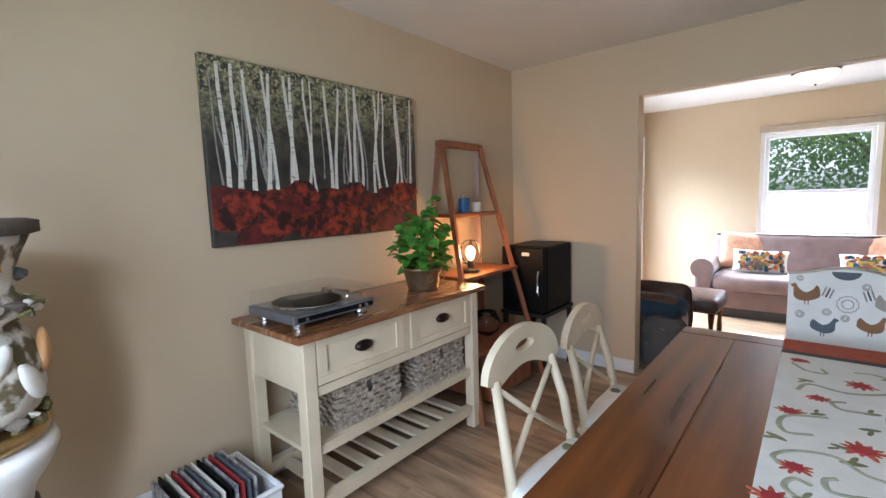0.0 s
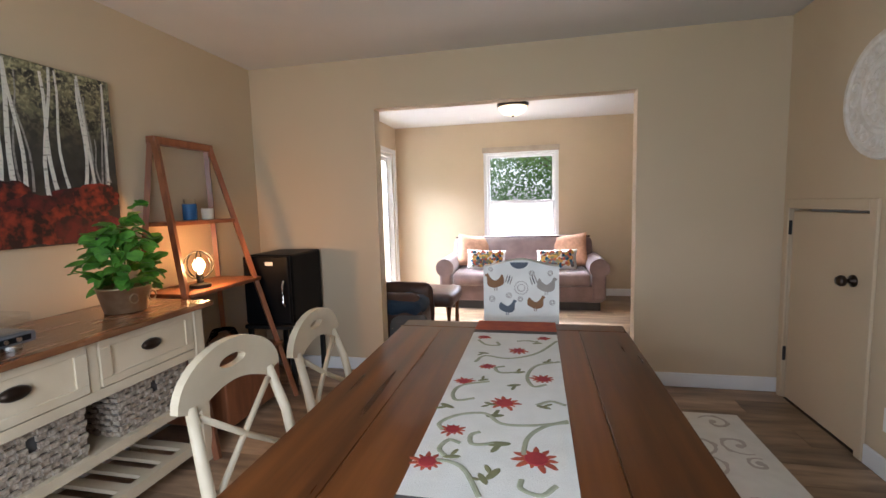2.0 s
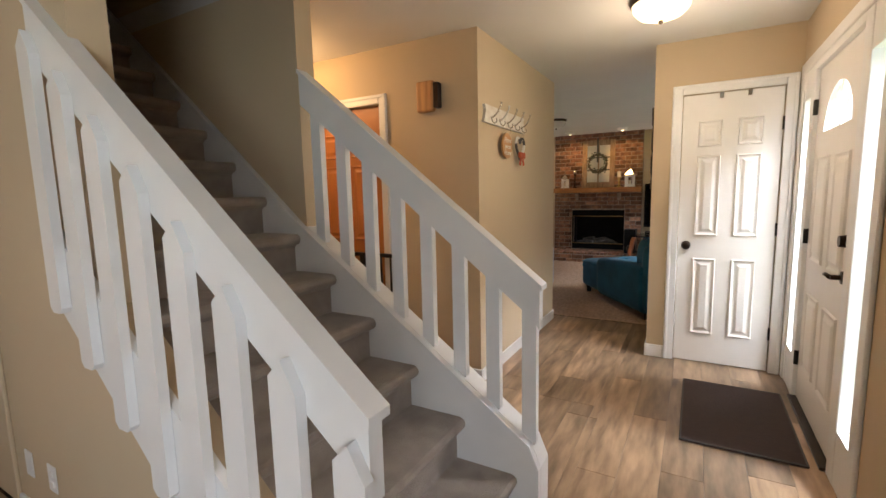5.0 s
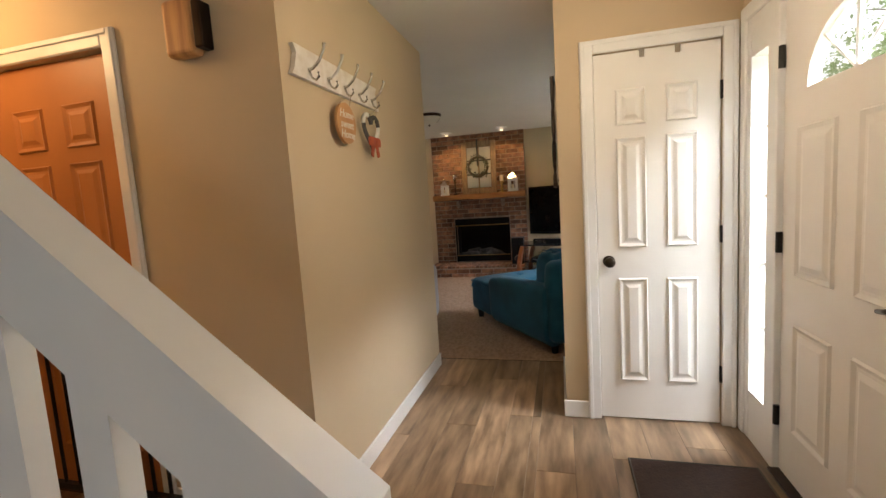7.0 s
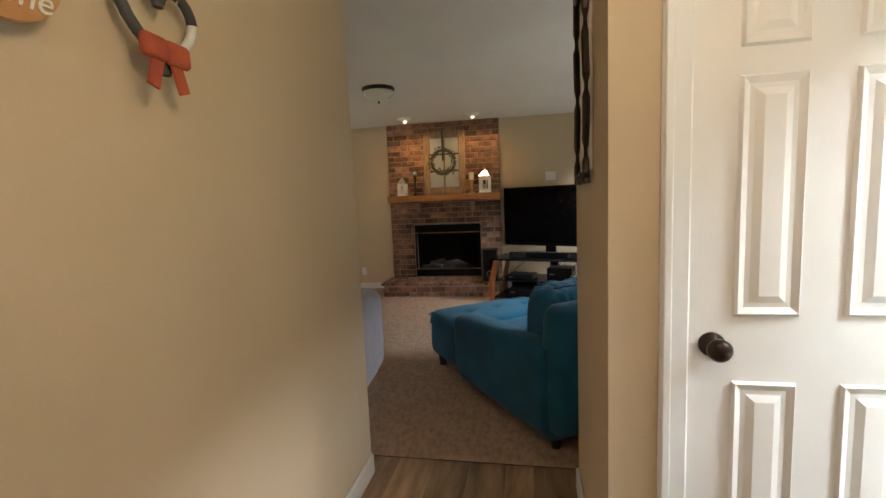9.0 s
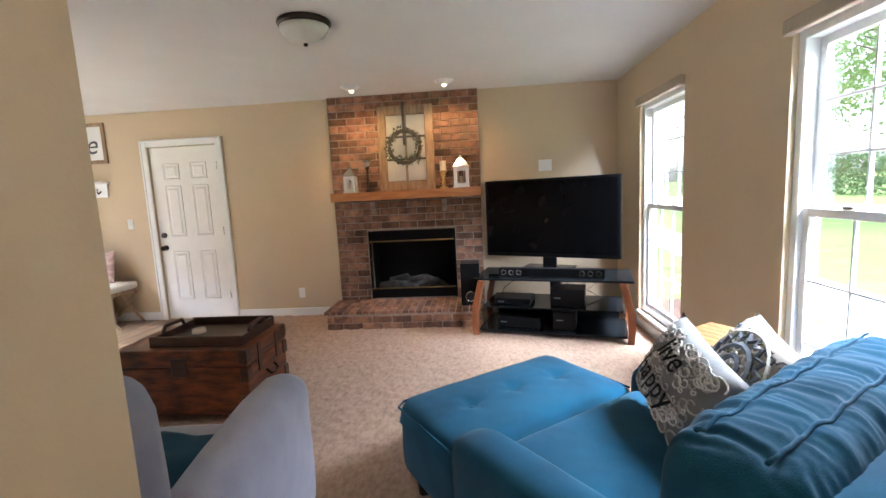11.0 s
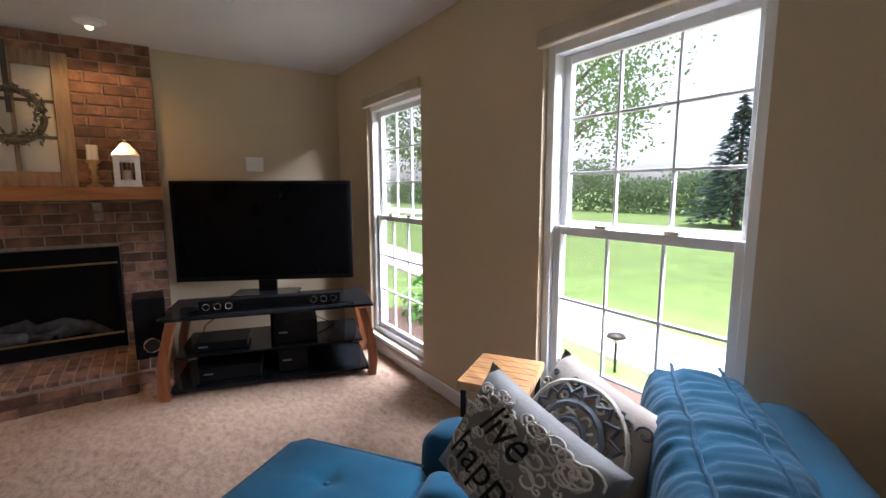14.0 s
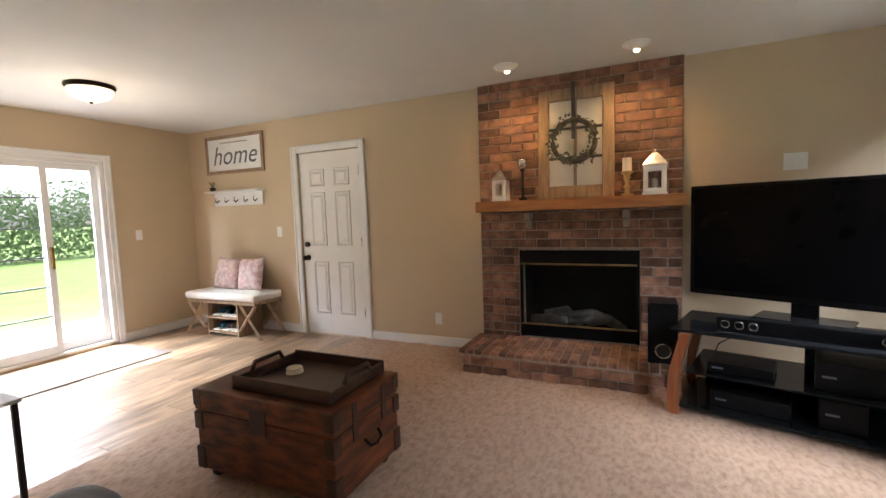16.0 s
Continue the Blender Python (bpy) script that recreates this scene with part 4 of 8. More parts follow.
def hen(x, z, size, flip, tail, material):
    """A printed hen in profile: round body, raised neck with comb and beak, fanned tail."""
    body = []
    for i in range(40):
        a = 2 * math.pi * i / 40
        u, v = math.cos(a), math.sin(a) * 0.62
        if v > 0:
            v -= 0.42 * math.exp(-((u + 0.05) / 0.42) ** 2)
            v += 0.75 * math.exp(-((u + 0.82) / 0.20) ** 2) + tail * math.exp(-((u - 0.85) / 0.24) ** 2)
        else:
            v *= 1.0 - 0.25 * u
        u -= 0.16 * max(0, v - 0.35)
        body.append((x + flip * size * u, z + size * v))
    part("print_motif", prism(body, "y", 3.0575, 3.0605), material, c)
    head = [(x + flip * size * (-1.02 + 0.17 * math.cos(k * 0.6) * (1 + 0.4 * (k % 2))), z + size * (0.82 + 0.17 * math.sin(k * 0.6))) for k in range(10)]
    part("print_motif", prism(head, "y", 3.0565, 3.0605), material, c)
    for q in (-0.1, 0.15):
        part("print_motif", bx(x + size * q - 0.002, 3.0577, z - size * 0.98, x + size * q + 0.002, 3.0603, z - size * 0.55), material, c)


hen(0.645, 0.905, 0.046, 1, 0.6, "brown_print")
hen(0.908, 0.885, 0.046, -1, 0.6, "taupe")
hen(0.704, 0.768, 0.042, -1, 0.35, "slate")
hen(0.853, 0.792, 0.042, -1, 0.45, "brown_print")
for k in range(3):
    for x, sg in ((0.697, 1), (0.862, -1)):
        arc = [(x + sg * (0.012 * k + 0.012 * math.sin(i * 0.4)), 3.0585, 0.905 + 0.016 * i - 0.005 * k - 0.0016 * i * i) for i in range(6)]
        part("print_motif", tube(arc, 0.0032, 5), "charcoal" if k % 2 else "taupe", c)
bowl = [(0.77 + 0.047 * math.cos(math.pi * (1 + i / 12)), 1.012 + 0.034 * math.sin(math.pi * (1 + i / 12))) for i in range(13)]
part("print_motif", prism(bowl, "y", 3.0575, 3.0605), "slate", c)
for x, z, rad in ((0.78, 0.876, 0.032), (0.835, 0.955, 0.012), (0.625, 0.815, 0.014), (0.715, 0.835, 0.013), (0.775, 0.815, 0.012), (0.93, 0.955, 0.012), (0.62, 0.975, 0.010), (0.94, 0.80, 0.012)):
    for f in (1.0, 0.55):
        ring = [(x + rad * f * (1 + 0.16 * (i % 2)) * math.cos(i * math.pi / 12), 3.0588, z + rad * f * (1 + 0.16 * (i % 2)) * math.sin(i * math.pi / 12)) for i in range(24)]
        part("print_motif", tube(ring, 0.0016, 4, True), "taupe", c)


def console():
    c = thing("console_table", "cream sideboard with honey wood top, two drawers and slatted shelf", "sideboard")
    x0, x1, y0, y1, H = -1.33, -0.85, 1.50, 2.67, 0.86
    part("worktop", bx(x0 - 0.03, y0 - 0.04, H - 0.028, x1 + 0.04, y1 + 0.04, H, 0.006, 2), "console_top", c, "honey stained wooden top")
    for x in (x0, x1 - 0.06):
        for y in (y0, y1 - 0.06):
            part("leg", bx(x, y, 0, x + 0.06, y + 0.06, H - 0.028, 0.004, 1), "cream", c)
    part("side_panel", bx(x0 + 0.06, y0 + 0.012, 0.60, x1 - 0.06, y0 + 0.03, H - 0.028), "cream", c)
    part("side_panel", bx(x0 + 0.06, y1 - 0.03, 0.60, x1 - 0.06, y1 - 0.012, H - 0.028), "cream", c)
    part("back_panel", bx(x0 + 0.005, y0 + 0.06, 0.60, x0 + 0.02, y1 - 0.06, H - 0.028), "cream", c)
    part("bottom_rail", bx(x1 - 0.05, y0 + 0.06, 0.585, x1 - 0.008, y1 - 0.06, 0.625), "cream", c)
    part("divider", bx(x1 - 0.05, 2.065, 0.625, x1 - 0.010, 2.105, H - 0.028), "cream", c)
    part("case_floor", bx(x0 + 0.02, y0 + 0.03, 0.60, x1 - 0.05, y1 - 0.03, 0.615), "cream", c)
    for a, b in ((y0 + 0.065, 2.06), (2.11, y1 - 0.065)):
        dr = part("drawer", bx(x1 - 0.028, a, 0.63, x1 - 0.012, b, H - 0.034, 0.002, 1), "cream", c)
        for u0, u1, z0, z1 in ((a, b, 0.63, 0.665), (a, b, 0.79, 0.826), (a, a + 0.05, 0.665, 0.79), (b - 0.05, b, 0.665, 0.79)):
            part("drawer_rail", bx(x1 - 0.012, u0, z0, x1 - 0.003, u1, z1, 0.002, 1), "cream", dr)
        mid = (a + b) / 2
        part("cup_handle", lathe([(0.05, 0), (0.048, 0.012), (0.035, 0.022), (0.0, 0.026)], 20, Matrix.Translation((x1 - 0.012, mid, 0.735)) @ pose(0, 0, 0, 0, 90, 0) @ Matrix.Diagonal((0.5, 1, 1, 1))), "bronze", dr, "dark bronze cup handle", True)
    part("shelf", bx(x0 + 0.02, y0 + 0.02, 0.34, x1 - 0.02, y1 - 0.02, 0.36), "cream", c)
    part("shelf_rail", bx(x1 - 0.045, y0 + 0.06, 0.325, x1 - 0.018, y1 - 0.06, 0.368), "cream", c)
    part("lower_rail", bx(x1 - 0.05, y0 + 0.06, 0.09, x1 - 0.01, y1 - 0.06, 0.14), "cream", c)
    part("lower_rail", bx(x0 + 0.01, y0 + 0.06, 0.09, x0 + 0.05, y1 - 0.06, 0.14), "cream", c)
    for i in range(9):
        y = y0 + 0.11 + i * 0.115
        part("slat", bx(x0 + 0.05, y, 0.105, x1 - 0.05, y + 0.055, 0.123), "cream", c)


console()


def basket(y0, y1):
    b = thing("wicker_basket", "grey woven wicker basket on the sideboard shelf", "basket", "wicker baskets")
    x0, x1, z0, z1 = -1.28, -0.90, 0.362, 0.575
    part("core", bx(x0 + 0.012, y0 + 0.012, z0, x1 - 0.012, y1 - 0.012, z1 - 0.02), "charcoal", b)
    # woven rows: bumps that alternate from row to row
    bm = bmesh.new()
    for i in range(8):
        z = z0 + 0.014 + i * 0.0255
        for face in range(3):
            n = 11
            for j in range(n):
                if (i + j) % 2 == 0:
                    off = 0.0
                else:
                    off = 0.014
                if face == 0:
                    a, w = y0 + (y1 - y0) * (j + 0.5) / n, (y1 - y0) / n
                    if i in (5, 6) and j == 5:
                        continue
                    box(bm, x1 - 0.014 + off * 0.6, a - w * 0.46, z - 0.010, x1 + off * 0.6, a + w * 0.46, z + 0.010)
                else:
                    a, w = x0 + (x1 - x0) * (j + 0.5) / n, (x1 - x0) / n
                    yy = y0 - off * 0.6 if face == 1 else y1 - 0.014 + off * 0.6
                    box(bm, a - w * 0.46, yy, z - 0.008, a + w * 0.46, yy + 0.014, z + 0.008)
    part("weave", bm, "wicker", b)
    part("rim", tube([(x0, y0, z1), (x1, y0, z1), (x1, y1, z1), (x0, y1, z1)], 0.012, 6, True), "wicker", b)


basket(1.68, 2.06)
basket(2.20, 2.58)

p = thing("painting", "large canvas painting of white birch trunks above red undergrowth", "painting")


def painting_mat():
    m = mat("painted_forest", (0.05, 0.045, 0.035), (0.012, 0.01, 0.009), 0.55, scale=10, bump=0.05)
    N, L = m.node_tree.nodes, m.node_tree.links
    bsdf = N["Principled BSDF"]
    geo = N.new("ShaderNodeNewGeometry")
    sep = N.new("ShaderNodeSeparateXYZ")
    L.new(geo.outputs["Position"], sep.inputs[0])

    def noise_fac(scale, lo, hi, detail=6):
        n = N.new("ShaderNodeTexNoise")
        n.inputs["Scale"].default_value, n.inputs["Detail"].default_value = scale, detail
        L.new(geo.outputs["Position"], n.inputs["Vector"])
        r = N.new("ShaderNodeMapRange")
        r.inputs["From Min"].default_value, r.inputs["From Max"].default_value = lo, hi
        L.new(n.outputs["Fac"], r.inputs["Value"])
        return r.outputs[0]

    def zramp(lo, hi):
        r = N.new("ShaderNodeMapRange")
        r.inputs["From Min"].default_value, r.inputs["From Max"].default_value = lo, hi
        L.new(sep.outputs["Z"], r.inputs["Value"])
        return r.outputs[0]

    def mul(a, b):
        n = N.new("ShaderNodeMath")
        n.operation = "MULTIPLY"
        L.new(a, n.inputs[0])
        L.new(b, n.inputs[1])
        return n.outputs[0]

    def blend(fac, base, col):
        n = N.new("ShaderNodeMix")
        n.data_type = "RGBA"
        L.new(fac, n.inputs["Factor"])
        L.new(base, n.inputs["A"])
        n.inputs["B"].default_value = (*col, 1)
        return n.outputs["Result"]
    base = bsdf.inputs["Base Color"].links[0].from_socket
    c = blend(mul(zramp(1.60, 1.95), noise_fac(26, 0.42, 0.62)), base, (0.24, 0.22, 0.12))
    c = blend(mul(zramp(1.70, 1.98), noise_fac(60, 0.5, 0.62)), c, (0.42, 0.38, 0.22))
    L.new(c, bsdf.inputs["Base Color"])
    return m


M["forest"] = painting_mat()
M["birch"] = mat("painted_birch", (0.66, 0.63, 0.56), (0.20, 0.18, 0.15), 0.6, scale=22, stretch=(1, 1.2, 4), bump=0.05, mix=(0.30, 0.45))
M["birch_dim"] = mat("painted_birch_dim", (0.30, 0.28, 0.25), (0.10, 0.09, 0.08), 0.6, scale=22, stretch=(1, 1, 3), bump=0.05, mix=(0.3, 0.5))
M["undergrowth"] = mat("painted_red_bush", (0.27, 0.030, 0.012), (0.018, 0.003, 0.003), 0.6, scale=24, bump=0.1, mix=(0.42, 0.64))
M["undergrowth_dark"] = mat("painted_dark_bush", (0.15, 0.012, 0.010), (0.03, 0.006, 0.006), 0.6, scale=18, bump=0.1)
PY0, PY1, PZ0, PZ1, PXF = 1.42, 2.73, 1.185, 2.02, -1.365
part("canvas", bx(WEST + 0.001, PY0, PZ0, PXF, PY1, PZ1, 0.004, 1), "forest", p)
rng = random.Random(11)
for k in range(46):
    far = k < 26
    y = PY0 + 0.04 + (PY1 - PY0 - 0.08) * (rng.random() if far else ((k - 26) + rng.uniform(0.1, 0.9)) / 20)
    w = rng.uniform(0.006, 0.011) if far else rng.uniform(0.012, 0.024)
    zb = PZ0 + (rng.uniform(0.24, 0.32) if far else rng.uniform(0.16, 0.27))
    zt = PZ1 - (rng.uniform(0.05, 0.35) if far else rng.uniform(0.005, 0.04))
    lean, bend = rng.uniform(-0.05, 0.05), rng.uniform(-0.02, 0.02)
    lim = lambda v: min(max(v, PY0 + 0.004), PY1 - 0.004)
    ll, rr = [], []
    for i in range(7):
        u = i / 6
        yc = y + lean * u + bend * math.sin(u * 5)
        hw = w * (1 - 0.45 * u) / 2 * (1.3 if i == 0 else 1)
        ll.append((lim(yc - hw), zb + (zt - zb) * u))
        rr.append((lim(yc + hw) + 0.0005, zb + (zt - zb) * u))
    off = 0.0008 + 0.00003 * k
    part("painted_trunk", prism(ll + rr[::-1], "x", PXF, PXF + off + (0 if far else 0.0006)), "birch_dim" if far else "birch", p)
for k in range(26):
    y = PY0 + 0.06 + (PY1 - PY0 - 0.12) * ((k * 0.618) % 1)
    h = PZ0 + (0.20 if k < 9 else 0.13 if k < 18 else 0.06) + rng.uniform(-0.03, 0.03)
    rw, rh = rng.uniform(0.08, 0.14), rng.uniform(0.05, 0.085)
    poly = []
    for i in range(26):
        a = 2 * math.pi * i / 26
        q = 1 + rng.uniform(-0.10, 0.10)
        poly.append((min(max(y + rw * q * math.cos(a), PY0 + 0.003), PY1 - 0.003), max(h + rh * q * math.sin(a), PZ0 + 0.003)))
    part("painted_bush", prism(poly, "x", PXF, PXF + 0.0030 + 0.0002 * k), "undergrowth_dark" if k % 3 == 0 else "undergrowth", p)


def turntable():
    t = thing("record_player", "silver grey turntable under a clear dust cover", "record player")
    x0, x1, y0, y1, z = -1.27, -0.90, 1.50, 1.93, 0.862
    for x in (x0 + 0.05, x1 - 0.05):
        for y in (y0 + 0.05, y1 - 0.05):
            part("foot", cyl(0.028, 0.028, 0.022, 16, Matrix.Translation((x, y, z))), "chrome", t)
    part("plinth", bx(x0, y0, z + 0.022, x1, y1, z + 0.062, 0.008, 2), "silver", t, "silver grey plinth")
    part("front_strip", bx(x1 - 0.001, y0 + 0.02, z + 0.032, x1 + 0.002, y1 - 0.02, z + 0.052, 0.001, 1), "black", t, "black control strip")
    for y in (y0 + 0.06, y1 - 0.10, y1 - 0.06):
        part("button", cyl(0.008, 0.008, 0.006, 12, Matrix.Translation((x1 + 0.001, y, z + 0.042)) @ pose(0, 0, 0, 0, 90, 0)), "chrome", t)
    part("platter", cyl(0.15, 0.15, 0.014, 40, Matrix.Translation((-1.09, 1.69, z + 0.062))), "black", t)
    part("platter_rim", tube([(-1.09 + 0.152 * math.cos(a), 1.69 + 0.152 * math.sin(a), z + 0.068) for a in [i * 2 * math.pi / 40 for i in range(40)]], 0.004, 6, True), "chrome", t)
    part("tonearm", tube([(-1.2, 1.87, z + 0.088), (-1.02, 1.87, z + 0.088), (-0.97, 1.82, z + 0.082)], 0.006), "chrome", t)
    part("tonearm_base", cyl(0.028, 0.024, 0.024, 18, Matrix.Translation((-1.2, 1.87, z + 0.062))), "black", t)
    part("dust_cover", bx(x0 + 0.006, y0 + 0.006, z + 0.066, x1 - 0.006, y1 - 0.006, z + 0.128, 0.006, 2), "pane", t, "clear dust cover").visible_shadow = False


turntable()


def potted_plant(cx, cy, z):
    p = thing("potted_plant", "bushy green leafy plant in a brass bucket pot", "plant")
    part("pot", lathe([(0.085, 0), (0.088, 0.005), (0.112, 0.115), (0.118, 0.12), (0.112, 0.125), (0.104, 0.118), (0.10, 0.105), (0.0, 0.10)], 28, Matrix.Translation((cx, cy, z))), "bucket", p, smooth=True)
    for s in (-1, 1):
        part("pot_ring", tube([(cx + 0.105, cy + s * 0.05 + 0.022 * math.cos(a), z + 0.07 + 0.022 * math.sin(a)) for a in [i * 0.524 for i in range(12)]], 0.004, 6, True), "bucket", p)
    rng = random.Random(4)
    for k in range(180):
        a, u = rng.uniform(0, 2 * math.pi), rng.random()
        h = 0.12 + 0.30 * u
        r = 0.145 * math.sin(math.pi * min(1, 0.25 + 0.65 * u)) * rng.uniform(0.45, 1.05)
        if k > 170:
            a, r, h = 1.5, 0.02 + 0.01 * (k - 170), 0.40 + 0.014 * (k - 170)
        L, W = rng.uniform(0.05, 0.085), rng.uniform(0.024, 0.036)
        bm = bmesh.new()
        top = []
        for i in range(6):
            v = i / 5
            wv = W * math.sin(math.pi * min(0.97, v * 0.9 + 0.08)) ** 0.8
            top.append([bm.verts.new((L * v, s * wv, -0.25 * L * v * v + (0.006 if s else 0) - 0.0)) for s in (-1, 0, 1)])
        for q0, q1 in zip(top, top[1:]):
            for i in range(2):
                bm.faces.new((q0[i], q0[i + 1], q1[i + 1], q1[i]))
        bm.transform(Matrix.Translation((cx + r * math.cos(a), cy + r * math.sin(a), z + h)) @ pose(0, 0, 0, 0, 0, math.degrees(a) + rng.uniform(-40, 40)) @ pose(0, 0, 0, rng.uniform(-35, 35), rng.uniform(-50, 55), 0))
        part("leaf", bm, "leaf", p, smooth=True)
    for k in range(16):
        a = 2 * math.pi * k / 16
        part("stem", tube([(cx, cy, z + 0.1), (cx + 0.06 * math.cos(a), cy + 0.06 * math.sin(a), z + 0.34)], 0.003, 5), "leaf", p)


potted_plant(-1.07, 2.44, 0.862)


def ladder_shelf():
    l = thing("ladder_shelf", "reddish brown wooden A-frame ladder shelf by the wall", "shelf")
    ya, yb = 2.97, 3.42
    zt = 1.76
    for yt, yf in ((ya, 2.66), (yb, 3.46)):
        part("back_leg", tube([(-1.37, yt, zt), (-1.36, yf, 0)], 0.022, 4), "ladder", l)
        part("front_leg", tube([(-1.34, yt, zt), (-0.82, yf, 0)], 0.022, 4), "ladder", l)
    part("top_bar", bx(-1.385, ya - 0.02, zt - 0.03, -1.325, yb + 0.02, zt + 0.015, 0.004, 1), "ladder", l)
    for z, xf in ((1.27, -1.20), (0.86, -1.06), (0.40, -0.93)):
        e = 0.17 * (zt - z)
        part("shelf_board", bx(-1.385, ya - 0.0 - e, z - 0.025, xf + 0.02, yb + 0.02 + 0.03 * (zt - z), z, 0.004, 1), "ladder", l)
    part("lower_box", bx(-1.36, 2.86, 0.05, -0.90, 3.40, 0.375, 0.006, 1), "ladder", l)


ladder_shelf()
l = thing("table_lamp", "small black cage lamp with a glowing bulb on the ladder shelf", "lamp")
part("base", lathe([(0.06, 0), (0.06, 0.02), (0.02, 0.03), (0.02, 0.08), (0.0, 0.08)], 18, Matrix.Translation((-1.16, 3.03, 0.862))), "black_matte", l)
part("bulb", lathe([(0.012, 0), (0.03, 0.035), (0.034, 0.06), (0.02, 0.09), (0, 0.1)], 16, Matrix.Translation((-1.16, 3.03, 0.945))), "bulb", l, "glowing amber bulb", True)
for rx in (0, 60, 120):
    part("cage_ring", tube([tuple((Matrix.Translation((-1.16, 3.03, 1.0)) @ pose(0, 0, 0, 90, 0, rx) @ Vector((0.085 * math.cos(a), 0.085 * math.sin(a), 0)))) for a in [i * 2 * math.pi / 24 for i in range(24)]], 0.004, 6, True), "black_matte", l)
lamp_light(-1.10, 3.03, 1.02, 5, 0.03, (1.0, 0.5, 0.18))
j = thing("candle_jar", "blue candle in a glass jar with a lid", "jar")
part("jar", cyl(0.042, 0.042, 0.10, 20, Matrix.Translation((-1.28, 3.13, 1.272))), "blue_jar", j)
part("lid", cyl(0.038, 0.036, 0.03, 20, Matrix.Translation((-1.28, 3.13, 1.372))), "glass", j)
single("candle", cyl(0.036, 0.038, 0.07, 20, Matrix.Translation((-1.27, 3.27, 1.272))), "candle", "small peach candle on the ladder shelf", "candle")
single("glass_bowl", lathe([(0.05, 0), (0.09, 0.04), (0.1, 0.1), (0.07, 0.17), (0.065, 0.17), (0.094, 0.1), (0.085, 0.045), (0.0, 0.01)], 24, Matrix.Translation((-1.10, 3.12, 0.402))), "glass", "round clear glass bowl on the lower shelf", "bowl", smooth=True)

f = thing("mini_fridge", "black glossy mini fridge in the corner", "fridge")
part("body", bx(-1.20, 3.53, 0.50, -0.84, 3.97, 1.0, 0.02, 3), "black", f)
part("door", bx(-1.20, 3.49, 0.505, -0.84, 3.527, 0.995, 0.012, 3), "black", f)
part("door_handle", tube([(-0.88, 3.485, 0.64), (-0.88, 3.465, 0.67), (-0.88, 3.465, 0.79), (-0.88, 3.485, 0.82)], 0.008), "chrome", f)
part("badge", bx(-1.02, 3.487, 0.93, -0.96, 3.491, 0.955), "linen", f)
k = thing("fridge_stand", "small dark metal stand under the fridge", "stand")
part("top", bx(-1.21, 3.48, 0.47, -0.83, 3.98, 0.498, 0.004, 1), "black_matte", k)
for x in (-1.20, -0.87):
    for y in (3.50, 3.94):
        part("leg", bx(x, y, 0, x + 0.03, y + 0.03, 0.47), "black_matte", k)


def crate():
    c = thing("record_crate", "white plastic crate holding vinyl records", "crate")
    x0, x1, y0, y1, h = -1.32, -0.94, 1.03, 1.42, 0.24
    m = pose(0, 0, 0.0)
    for a in ((x0, y0, 0.012, x1, y0 + 0.012, h), (x0, y1 - 0.012, 0.012, x1, y1, h), (x0, y0 + 0.012, 0.012, x0 + 0.012, y1 - 0.012, h), (x1 - 0.012, y0 + 0.012, 0.012, x1, y1 - 0.012, h), (x0, y0, 0.0, x1, y1, 0.012)):
        part("crate_side", bx(*a), "trim", c)
    part("crate_rim", tube([(x0, y0, h), (x1, y0, h), (x1, y1, h), (x0, y1, h)], 0.012, 6, True), "trim", c)


crate()
for i, mt in enumerate(("paper", "black", "linen", "red", "paper", "slate", "linen", "black", "paper", "red", "slate", "paper")):
    single("vinyl_record", bx(-1.29, 1.07 + i * 0.024, 0.016, -0.98, 1.078 + i * 0.024, 0.31, m=None), mt, "record sleeve standing in the crate", "record", "records in the crate")


